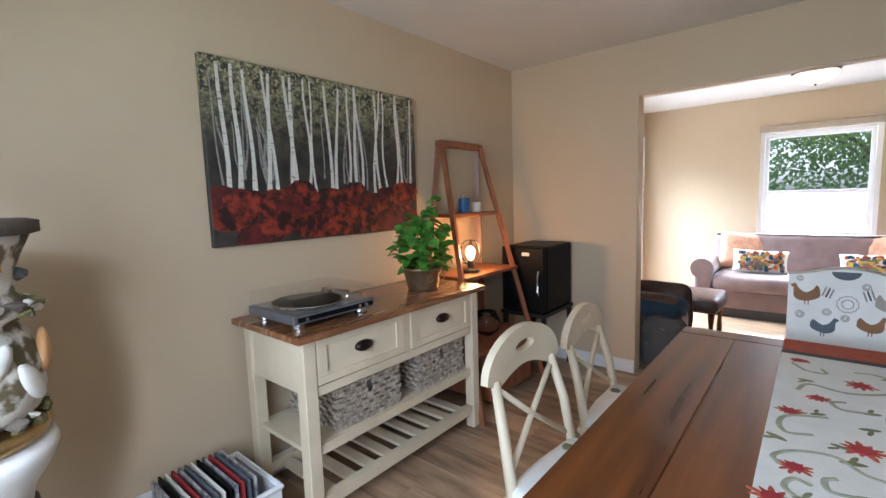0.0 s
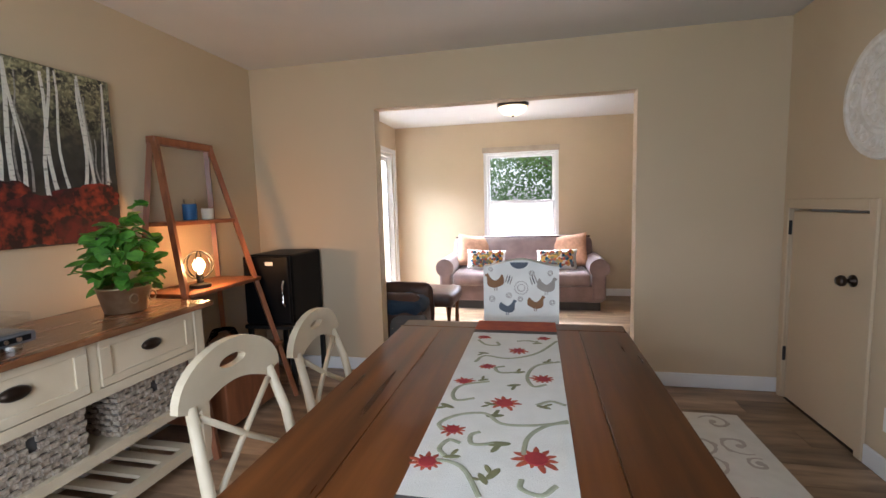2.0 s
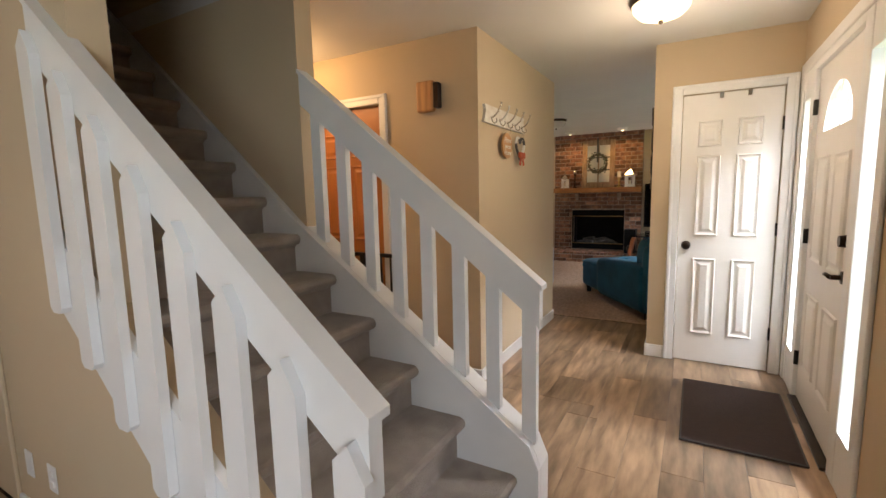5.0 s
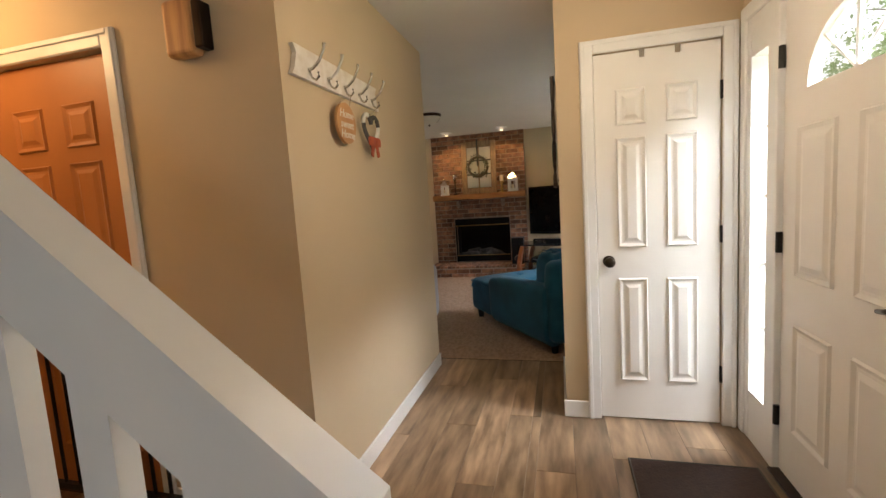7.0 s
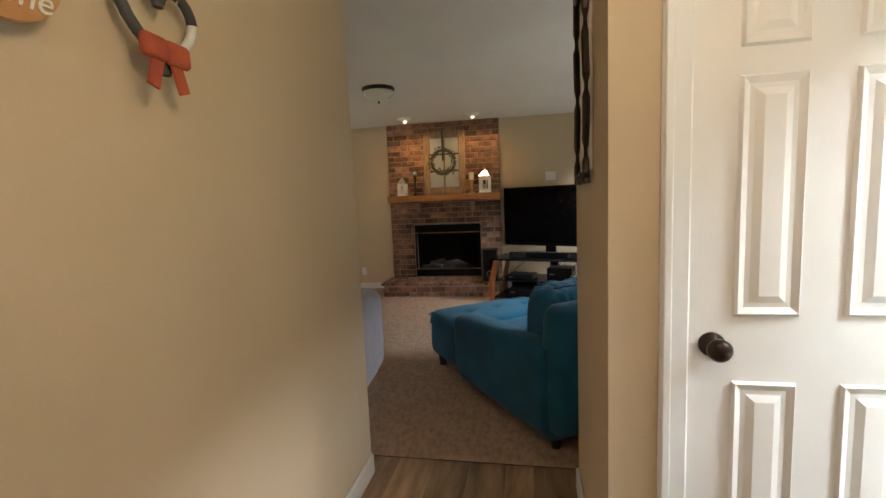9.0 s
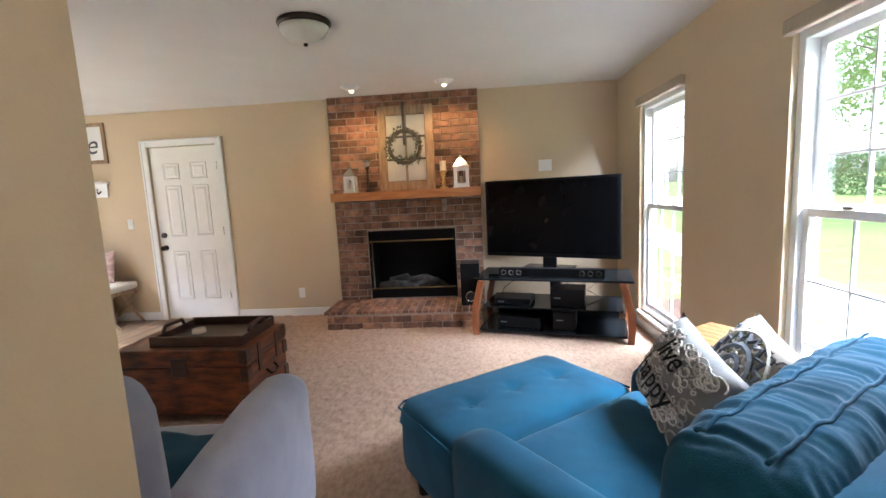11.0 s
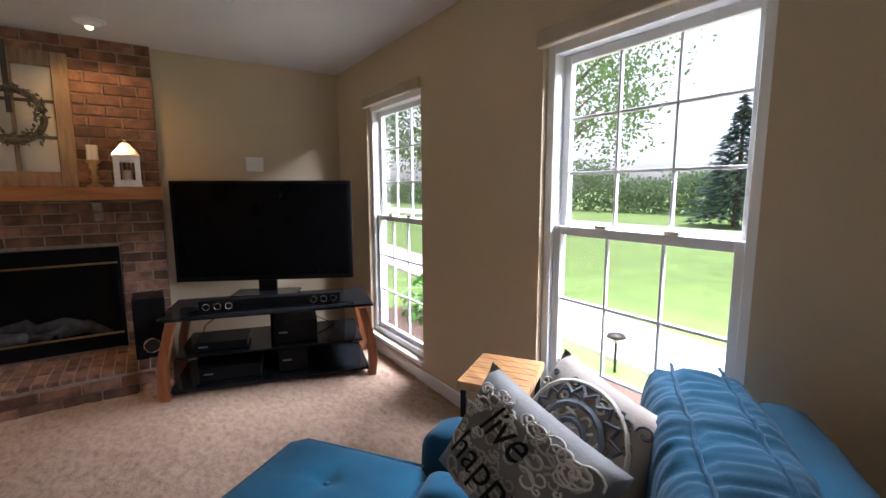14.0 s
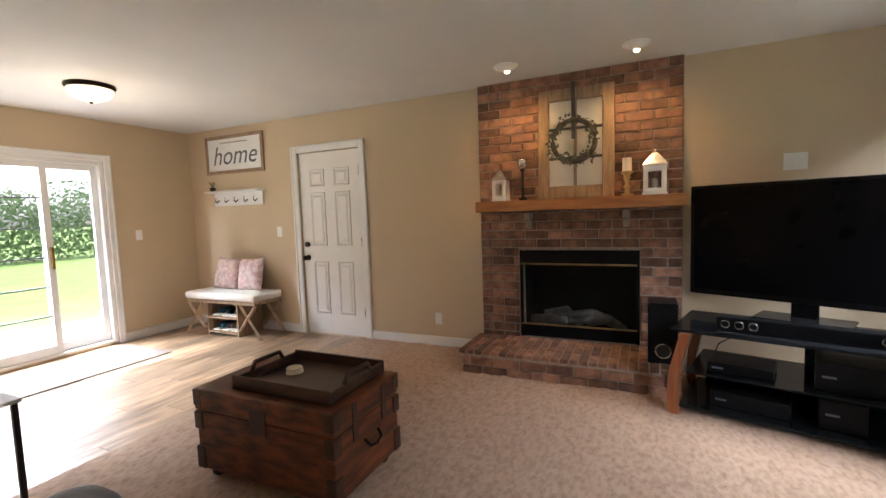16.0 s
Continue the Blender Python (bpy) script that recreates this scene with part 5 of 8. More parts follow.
def pedestal():
    p = thing("pedestal", "white fluted plaster pedestal", "pedestal")
    m = Matrix.Translation((-0.84, 0.575, 0)) @ Matrix.Diagonal((1.25, 1.25, 1.12, 1))
    part("base", bx(-0.99, 0.425, 0, -0.69, 0.725, 0.067, 0.008, 2), "ceramic", p)
    bm = bmesh.new()
    n = 48
    rings = []
    for z, r in ((0.06, 0.105), (0.1, 0.095), (0.5, 0.085), (0.54, 0.09)):
        rings.append([bm.verts.new(((r + (0.006 if i % 4 < 2 else -0.004)) * math.cos(2 * math.pi * i / n), (r + (0.006 if i % 4 < 2 else -0.004)) * math.sin(2 * math.pi * i / n), z)) for i in range(n)])
    for a, b in zip(rings, rings[1:]):
        for i in range(n):
            bm.faces.new((a[i], a[(i + 1) % n], b[(i + 1) % n], b[i]))
    bm.transform(m)
    part("shaft", bm, "ceramic", p)
    part("capital", lathe([(0.09, 0.54), (0.10, 0.56), (0.11, 0.62), (0.145, 0.68), (0.155, 0.71), (0.15, 0.73), (0, 0.73)], 32, m), "ceramic", p, smooth=True)
    v = thing("ornate_urn", "white and gold ornate urn with dried moss and shells", "urn")
    part("dish", lathe([(0.10, 0.73), (0.143, 0.745), (0.148, 0.77), (0.13, 0.775), (0, 0.775)], 32, m), "gold", v, smooth=True)
    wide = m @ Matrix.Diagonal((1.16, 1.16, 1, 1))
    bm = lathe([(0.08, 0.775), (0.115, 0.80), (0.125, 0.84), (0.128, 0.90), (0.112, 0.96), (0.10, 0.99), (0.116, 1.01), (0.118, 1.03), (0.10, 1.05), (0.102, 1.10), (0.115, 1.15), (0.13, 1.18), (0.0, 1.18)], 48, wide)
    for q in bm.verts:
        q.co += Vector(noise.noise_vector(q.co * 18)) * 0.012
    part("body", bm, "mossy", v, "mossy white and brown body", True)
    part("rim", lathe([(0.128, 1.175), (0.142, 1.18), (0.142, 1.205), (0.125, 1.21), (0, 1.20)], 40, wide), "bark", v, "dark bark rim", True)
    rng = random.Random(2)
    for z, r, k in ((0.785, 0.135, 40), (0.80, 0.12, 30), (1.02, 0.118, 34), (0.56, 0.10, 16)):
        for i in range(k):
            a = 2 * math.pi * i / k + rng.random() * 0.2
            sz = rng.uniform(0.008, 0.019)
            bm = bmesh.new()
            bmesh.ops.create_icosphere(bm, subdivisions=2, radius=1, matrix=Matrix.Translation((r * math.cos(a), r * math.sin(a), z + rng.uniform(-0.008, 0.012))) @ Matrix.Diagonal((sz, sz, sz * 0.8, 1)))
            for q in bm.verts:
                q.co += Vector(noise.noise_vector(q.co * 60)) * 0.009
            bm.transform(wide if z > 0.9 else m)
            part("moss_tuft", bm, rng.choice(("moss", "moss", "bark", "ceramic")), v)
    for i in range(14):
        a, z = i * 0.449, 0.87 + 0.05 * (i % 2)
        bm = bmesh.new()
        bmesh.ops.create_icosphere(bm, subdivisions=2, radius=1, matrix=wide @ Matrix.Translation((0.126 * math.cos(a), 0.126 * math.sin(a), z)) @ pose(0, 0, 0, 0, 0, math.degrees(a)) @ pose(0, 0, 0, 25 * (-1) ** i, 0, 0) @ Matrix.Diagonal((0.010, 0.020, 0.05, 1)))
        part("petal", bm, "ceramic" if i % 3 else "lightwood", v, smooth=True)
    for i in range(9):
        a = i * 0.7
        bm = bmesh.new()
        bmesh.ops.create_icosphere(bm, subdivisions=1, radius=0.016, matrix=wide @ Matrix.Translation((0.106 * math.cos(a), 0.106 * math.sin(a), 1.09 + 0.02 * (i % 2))))
        part("flower", bm, "mustard" if i % 2 else "charcoal", v)


pedestal()


def medallion():
    m = thing("wall_medallion", "round whitewashed carved wall medallion", "wall decor")
    P = Matrix.Translation((SLX - 0.001, 3.15, 1.775)) @ Matrix.Diagonal((1, 0.95, 0.95, 1)) @ pose(0, 0, 0, 0, -90, 0)
    part("disc", lathe([(0.31, 0), (0.315, 0.012), (0.305, 0.026), (0.285, 0.026), (0.275, 0.018), (0.20, 0.018), (0.19, 0.024), (0.17, 0.024), (0.16, 0.016), (0.06, 0.016), (0.05, 0.026), (0, 0.028)], 56, P), "medallion", m)
    for r, k, s in ((0.235, 20, 0.026), (0.115, 12, 0.03), (0.30, 36, 0.011), (0.18, 28, 0.008)):
        for i in range(k):
            a = 2 * math.pi * i / k
            bm = tube([tuple(Vector((r * math.cos(a), r * math.sin(a), 0.018)) + Vector((math.cos(a + b), math.sin(a + b), 0)) * s) for b in [q * 0.785 for q in range(8)]], s * 0.22, 5, True)
            bm.transform(P)
            part("carving", bm, "medallion", m)


medallion()
for y, nm in ((3.02, "blank wall plate"), (2.80, "white duplex outlet")):
    w = thing("outlet", "white electrical " + nm + " low on the wall", "outlet")
    part("plate", bx(SLX - 0.006, y - 0.036, 0.22, SLX - 0.0005, y + 0.036, 0.335, 0.003, 1), "trim", w)
    if y < 2.9:
        for z in (0.255, 0.30):
            part("socket", bx(SLX - 0.009, y - 0.014, z - 0.013, SLX - 0.005, y + 0.014, z + 0.013, 0.003, 1), "door", w)


def rug():
    r = thing("floor_rug", "cream area rug with taupe and crimson scrolls", "rug")
    part("rug_body", bx(1.50, 1.55, 0.001, 2.04, 3.58, 0.012, 0.004, 1), "linen", r)
    rng = random.Random(9)

    def scroll(x, y, s, a0, sg, mt, w):
        """A spiral that ends in a round bud, with two short tendrils."""
        def lay(pts, wd):
            bm = tube([(min(max(q[0], 1.515), 2.025), q[1], 0) for q in pts], wd, 6)
            for v in bm.verts:
                v.co.z = v.co.z * 0.25 + 0.0122
            part("scroll", bm, mt, r)
        pts = [(x + s * (1 - i / 22) * math.cos(a0 + sg * i * 0.36), y + s * (1 - i / 22) * math.sin(a0 + sg * i * 0.36)) for i in range(19)]
        lay(pts, [w * (0.55 + 0.5 * min(1, i / 9)) for i in range(19)])
        part("scroll", cyl(w * 2.1, w * 1.9, 0.002, 14, Matrix.Translation((min(max(pts[-1][0], 1.53), 2.01), pts[-1][1], 0.012))), mt, r)
        for k in (3, 7, 11):
            b, t0 = pts[k], a0 + sg * k * 0.36
            lay([(b[0] + s * 0.32 * u * math.cos(t0 + sg * u * 1.9), b[1] + s * 0.32 * u * math.sin(t0 + sg * u * 1.9)) for u in (0, 0.3, 0.6, 0.85, 1.0, 1.1)], [w * 0.8, w * 0.7, w * 0.6, w * 0.6, w * 0.9, w * 0.5])
    for x, y, s, a0, sg in ((1.66, 3.44, 0.09, 0.4, 1), (1.88, 3.46, 0.09, 2.6, -1), (1.70, 3.20, 0.12, 3.6, 1), (1.90, 3.22, 0.10, 5.2, -1), (1.68, 2.99, 0.11, 1.6, -1), (1.93, 3.04, 0.06, 1.0, 1)):
        scroll(x, y, s, a0, sg, "pale_taupe", 0.0095)
    for i in range(6):
        for x, a0, sg in ((1.62, 1.0, 1), (1.80, 2.4, -1), (1.95, 0.3, 1)):
            scroll(x + rng.uniform(-0.02, 0.02), 2.70 - i * 0.2 + rng.uniform(-0.03, 0.03), rng.uniform(0.085, 0.115), a0 + i * 1.3, sg, "red", 0.010)


rug()


def dome_lamp(x, y, lit, label, r=0.15, z=CEIL):
    l = thing("ceiling_light", label, "ceiling light")
    part("rim", lathe([(r, 0), (r * 1.02, -0.015), (r * 0.93, -0.035), (0, -0.035)], 36, Matrix.Translation((x, y, z - 0.0005))), "bronze", l, smooth=True)
    part("shade", lathe([(r * 0.93, -0.03), (r * 0.88, -0.065), (r * 0.68, -0.10), (r * 0.3, -0.124), (0, -0.128)], 36, Matrix.Translation((x, y, z))), "shade_lit" if lit else "shade_off", l, "glowing frosted glass shade" if lit else "unlit frosted glass shade", True)
    part("finial", lathe([(0.012, -0.126), (0.014, -0.138), (0, -0.148)], 12, Matrix.Translation((x, y, z))), "bronze", l)
    if lit:
        lamp_light(x, y, z - 0.46, lit, 0.13)


dome_lamp(0.60, 5.98, 3, "lit flush-mount ceiling light with bronze rim", 0.18)
dome_lamp(4.75, 0.85, 7, "lit flush-mount ceiling light in the entrance hall", 0.17)
dome_lamp(9.17, 5.82, 3.5, "lit flush-mount ceiling light near the patio door", 0.17)
dome_lamp(8.77, 2.55, 0, "unlit flush-mount ceiling light with bronze rim", 0.16)


# ---- sitting room ----
def sofa():
    s = thing("sofa", "mauve rolled-arm fabric sofa under the window", "sofa")
    x0, x1, y0, y1 = -0.38, 1.68, 6.12, 7.0
    part("base", bx(x0 + 0.05, y0 + 0.05, 0.10, x1 - 0.05, y1, 0.30, 0.02, 2), "mauve", s)
    part("skirt", bx(x0 + 0.08, y0 + 0.08, 0.0, x1 - 0.08, y1 - 0.03, 0.10), "charcoal", s)
    w = (x1 - x0 - 0.4) / 2
    for i in range(2):
        part("seat_cushion", soft_box(x0 + 0.2 + i * w + 0.003, y0, 0.30, x0 + 0.2 + (i + 1) * w - 0.003, y1 - 0.22, 0.46, 0.04, 0.015), "mauve", s, smooth=True)
    part("backrest", soft_box(x0 + 0.12, y1 - 0.26, 0.30, x1 - 0.12, y1, 0.85, 0.06, 0.02), "mauve", s, smooth=True)
    part("back_trim", tube([(x0 + 0.14, y1 - 0.22, 0.855), (x1 - 0.14, y1 - 0.22, 0.855)], 0.012), "leather", s)
    for x in (x0 + 0.1, x1 - 0.1):
        part("arm", bx(x - 0.08, y0 + 0.03, 0.12, x + 0.08, y1 - 0.1, 0.50, 0.03, 2), "mauve", s)
        part("arm_roll", cyl(0.115, 0.115, y1 - y0 - 0.1, 28, Matrix.Translation((x, y1 - 0.1, 0.52)) @ pose(0, 0, 0, 90, 0, 0)), "mauve", s)


sofa()


def pillow(w, h, t, m, material, label, spots=(), n=12, group="", seed=0):
    """A knife-edge cushion standing upright in its own x-z plane."""
    p = thing("throw_pillow", label, "pillow", group)
    bm = bmesh.new()
    gr = {}
    for s in (-1, 1):
        for i in range(n + 1):
            for j in range(n + 1):
                u, v = 2 * i / n - 1, 2 * j / n - 1
                edge = abs(u) == 1 or abs(v) == 1
                if edge and s == 1:
                    gr[s, i, j] = gr[-1, i, j]
                    continue
                th = t / 2 * ((1 - u * u) * (1 - v * v)) ** 0.38
                pin = 1 - 0.07 * (1 - abs(u)) * 0 - 0.06 * (u * u * (1 - v * v) + v * v * (1 - u * u)) * 1.0
                z = h / 2 * v * pin
                gr[s, i, j] = bm.verts.new((w / 2 * u * pin, s * th + 0.008 * noise.noise(Vector((u * 3, v * 3, seed + s))), z + h / 2))
        for i in range(n):
            for j in range(n):
                f = (gr[s, i, j], gr[s, i + 1, j], gr[s, i + 1, j + 1], gr[s, i, j + 1])
                bm.faces.new(f if s < 0 else f[::-1])
    part("cover", bm, material, p, smooth=True)

    def surf(u, v):
        th = t / 2 * ((1 - u * u) * (1 - v * v)) ** 0.38
        pin = 1 - 0.06 * (u * u * (1 - v * v) + v * v * (1 - u * u))
        return Vector((w / 2 * u * pin, -th - 0.003, h / 2 * v * pin + h / 2))
    for kind, mt, data, rad in spots:
        if kind == "line":
            part("print_line", tube([surf(u, v) for u, v in data], rad, 5), mt, p)
        else:
            u, v = data
            bm = bmesh.new()
            bmesh.ops.create_icosphere(bm, subdivisions=2, radius=1, matrix=Matrix.Translation(surf(u, v)) @ Matrix.Diagonal((rad, 0.004, rad, 1)))
            part("print_motif", bm, mt, p)
    p.matrix_world = m
    return p


pillow(0.46, 0.44, 0.14, pose(0.02, 6.60, 0.47, -18, 8, 20), "peach", "peach coloured square throw pillow on the sofa", group="peach pillows")
pillow(0.46, 0.44, 0.14, pose(1.28, 6.60, 0.47, -18, -8, -20), "peach", "peach coloured square throw pillow on the sofa", group="peach pillows")
rng = random.Random(8)
fl = [("dot", mt, (rng.uniform(-0.8, 0.8), rng.uniform(-0.75, 0.75)), rng.uniform(0.012, 0.028)) for mt in ("rust", "mustard", "slate", "olive", "rust", "blue", "rust", "slate", "mustard", "olive", "rust", "blue", "charcoal", "mustard") for _ in range(9)]
pillow(0.50, 0.26, 0.12, pose(0.22, 6.36, 0.47, -20, 3, 10), "linen", "floral lumbar pillow in orange and blue", fl, group="floral pillows")
pillow(0.50, 0.26, 0.12, pose(1.10, 6.36, 0.47, -20, -3, -10), "linen", "floral lumbar pillow in orange and blue", fl, group="floral pillows", seed=3)

o = thing("ottoman", "brown leather topped ottoman with dark turned legs", "ottoman")
part("cushion", soft_box(-0.55, 4.85, 0.32, 0.06, 5.40, 0.45, 0.04, 0.02), "leather", o, smooth=True)
for x in (-0.50, 0.01):
    for y in (4.90, 5.35):
        part("leg", lathe([(0.018, 0), (0.025, 0.1), (0.018, 0.2), (0.03, 0.33)], 12, Matrix.Translation((x, y, 0))), "table", o)
a = thing("armchair", "dark brown leather armchair with a navy blanket", "armchair")
part("seat", soft_box(-0.92, 4.30, 0.18, -0.14, 4.78, 0.42, 0.06, 0.02), "leather", a, smooth=True)
part("backrest", soft_box(-1.04, 4.25, 0.2, -0.80, 4.82, 0.85, 0.08, 0.02), "leather", a, smooth=True)
part("arm", soft_box(-1.0, 4.72, 0.1, -0.12, 4.84, 0.58, 0.08, 0.01), "leather", a, smooth=True)
part("arm", soft_box(-1.0, 4.20, 0.1, -0.10, 4.36, 0.58, 0.08, 0.01), "leather", a, smooth=True)
for x in (-0.92, -0.2):
    for y in (4.25, 4.76):
        part("leg", bx(x, y, 0, x + 0.05, y + 0.05, 0.15), "table", a)
bp = thing("backpack", "black fabric backpack leaning on the armchair", "backpack")
part("body", soft_box(-0.36, 4.16, 0.0, -0.06, 4.38, 0.40, 0.08, 0.03, seed=7), "charcoal", bp, smooth=True)
part("front_pocket", soft_box(-0.33, 4.135, 0.03, -0.09, 4.19, 0.22, 0.025, 0.012, seed=8), "charcoal", bp, smooth=True)
part("zip", tube([(-0.33, 4.165, 0.30), (-0.21, 4.14, 0.345), (-0.09, 4.165, 0.30)], 0.004, 6), "chrome", bp)
bm = soft_box(-0.42, 4.18, 0.41, -0.08, 4.52, 0.53, 0.05, 0.02, seed=4)
for v in bm.verts:
    v.co.z += 0.03 * noise.noise(v.co * 14)
single("blanket", bm, "blue_dark", "navy blue blanket folded on the armchair", "blanket", smooth=True)


# ---- lettering ----
def lettering(words, size, shear=0.25, gap=1.0):
    """Flat letters in the x-y plane, centred, as a bmesh."""
    cu = bpy.data.curves.new("words", "FONT")
    cu.body, cu.size, cu.shear, cu.align_x, cu.align_y, cu.space_line, cu.extrude, cu.resolution_u = words, size, shear, "CENTER", "CENTER", gap, 0.0008, 3
    ob = bpy.data.objects.new("words", cu)
    scene.collection.objects.link(ob)
    me = bpy.data.meshes.new_from_object(ob.evaluated_get(bpy.context.evaluated_depsgraph_get()))
    bpy.data.objects.remove(ob)
    bpy.data.curves.remove(cu)
    bm = bmesh.new()
    bm.from_mesh(me)
    bpy.data.meshes.remove(me)
    return bm


# ---- entrance hall ----
mt_ = thing("doormat", "dark brown ribbed doormat by the entrance", "doormat")
part("mat", bx(4.38, 0.10, 0.001, 5.26, 0.66, 0.011, 0.004, 1), "mat", mt_)
part("border", tube([(4.385, 0.105, 0.01), (5.255, 0.105, 0.01), (5.255, 0.655, 0.01), (4.385, 0.655, 0.01)], 0.006, 6, True), "charcoal", mt_)

h = thing("coat_rack", "whitewashed wooden board with five antique coat hooks", "coat rack")
part("board", prism([(4.62, 1.84), (4.64, 1.87), (4.66, 1.93), (4.64, 1.96), (5.44, 1.96), (5.42, 1.93), (5.44, 1.87), (5.46, 1.84)], "y", HALL - 0.022, HALL - 0.002), "medallion", h)
for i in range(5):
    x = 4.74 + i * 0.155
    y = HALL - 0.022
    part("hook", tube([(x, y, 1.88), (x, y - 0.02, 1.885), (x, y - 0.05, 1.91), (x, y - 0.075, 1.955), (x, y - 0.078, 1.975)], [0.008, 0.006, 0.006, 0.006, 0.008], 8), "chrome", h, smooth=True)
    part("hook", tube([(x, y, 1.885), (x, y - 0.012, 1.85), (x, y - 0.03, 1.838), (x, y - 0.045, 1.852), (x, y - 0.042, 1.868)], 0.005, 8), "chrome", h, smooth=True)

s = thing("round_sign", "round wooden sign with white lettering hanging from a hook", "sign")
part("disc", cyl(0.093, 0.093, 0.014, 40, Matrix.Translation((5.00, HALL - 0.03, 1.705)) @ pose(0, 0, 0, 90, 0, 0)), "lightwood", s)
bm = lettering("Home\nsweet\nHome", 0.054, 0.3, 0.85)
bm.transform(Matrix.Translation((5.00, HALL - 0.0455, 1.70)) @ pose(0, 0, 0, 90, 0, 0))
part("lettering", bm, "linen", s, "white lettering")
for q in (-1, 1):
    part("string", tube([(5.00 + q * 0.05, HALL - 0.04, 1.79), (5.05, HALL - 0.052, 1.842)], 0.0018, 5), "wicker", s)
hr = thing("heart_wreath", "black and white heart-shaped hanging with a red gingham bow", "wall decor")
pts = []
for i in range(40):
    a = 2 * math.pi * i / 40
    pts.append((5.30 + 0.0062 * 16 * math.sin(a) ** 3 * 0.95, HALL - 0.035, 1.715 + 0.0062 * (13 * math.cos(a) - 5 * math.cos(2 * a) - 2 * math.cos(3 * a) - math.cos(4 * a))))
for i in range(8):
    part("heart_segment", tube(pts[i * 5:i * 5 + 6] if i < 7 else pts[35:] + pts[:1], 0.011, 8), "linen" if i in (2, 6) else "charcoal", hr, smooth=True)
for q in (-1, 1):
    part("bow_loop", soft_box(5.285 + (0.0 if q > 0 else -0.06), HALL - 0.065, 1.63, 5.345 + (0.0 if q > 0 else -0.06), HALL - 0.045, 1.675, 0.009, 0.004, cuts=1), "rust", hr)
    part("bow_tail", bx(-0.014, -0.003, -0.07, 0.014, 0.003, 0, 0, 1, Matrix.Translation((5.285 + q * 0.02, HALL - 0.055, 1.64)) @ pose(0, 0, 0, 0, -q * 18, 0)), "rust", hr)
    part("string", tube([(5.30 + q * 0.05, HALL - 0.035, 1.765), (5.36, HALL - 0.055, 1.842)], 0.0018, 5), "wicker", hr)

d = thing("door_chime", "honey wood doorbell chime box with a dark side grille", "door chime")
part("box", bx(PX - 0.06, 2.24, 1.93, PX - 0.001, 2.38, 2.14, 0.02, 3), "lightwood", d)
part("grille", bx(PX - 0.062, 2.20, 1.95, PX - 0.001, 2.237, 2.12, 0.006, 2), "bronze", d)

g = thing("baby_gate", "black metal baby gate across the passage door", "baby gate")
for z in (0.06, 0.88):
    part("rail", bx(PX - 0.058, 2.60, z, PX - 0.032, 3.46, z + 0.028), "black_matte", g)
for i in range(9):
    part("bar", cyl(0.008, 0.008, 0.80, 8, Matrix.Translation((PX - 0.045, 2.66 + i * 0.09, 0.08))), "black_matte", g)
part("post", bx(PX - 0.064, 2.91, 0.02, PX - 0.026, 2.95, 0.90, 0.004, 1), "black_matte", g)
part("cup", lathe([(0.025, 0), (0.025, 0.012), (0.01, 0.03), (0.008, 0.06), (0, 0.06)], 16, Matrix.Translation((PX - 0.045, 2.545, 0.895)) @ pose(0, 0, 0, -90, 0, 0)), "trim", g, "white pressure cup")
lamp_light(4.05, 3.4, 2.25, 8, 0.1, (1.0, 0.62, 0.28))

a = thing("wall_hanging", "narrow dark metal framed wall panel beside the closet", "wall decor")
part("panel", bx(5.93, 0.9405, 1.40, 6.17, 0.952, 1.98, 0.003, 1), "medallion", a)
for x in (5.93, 6.16):
    part("frame_bar", tube([(x + 0.01 * math.sin(i * 1.1), 0.962, 1.36 + 0.066 * i) for i in range(11)], 0.012, 6), "bronze", a)
for z in (1.38, 1.99):
    part("frame_bar", tube([(5.92 + 0.025 * i, 0.962, z + 0.012 * math.sin(i * 1.4)) for i in range(11)], 0.012, 6), "bronze", a)

# ---- family room: fireplace ----
FY0, FY1, FX = 1.50, 3.14, 10.86


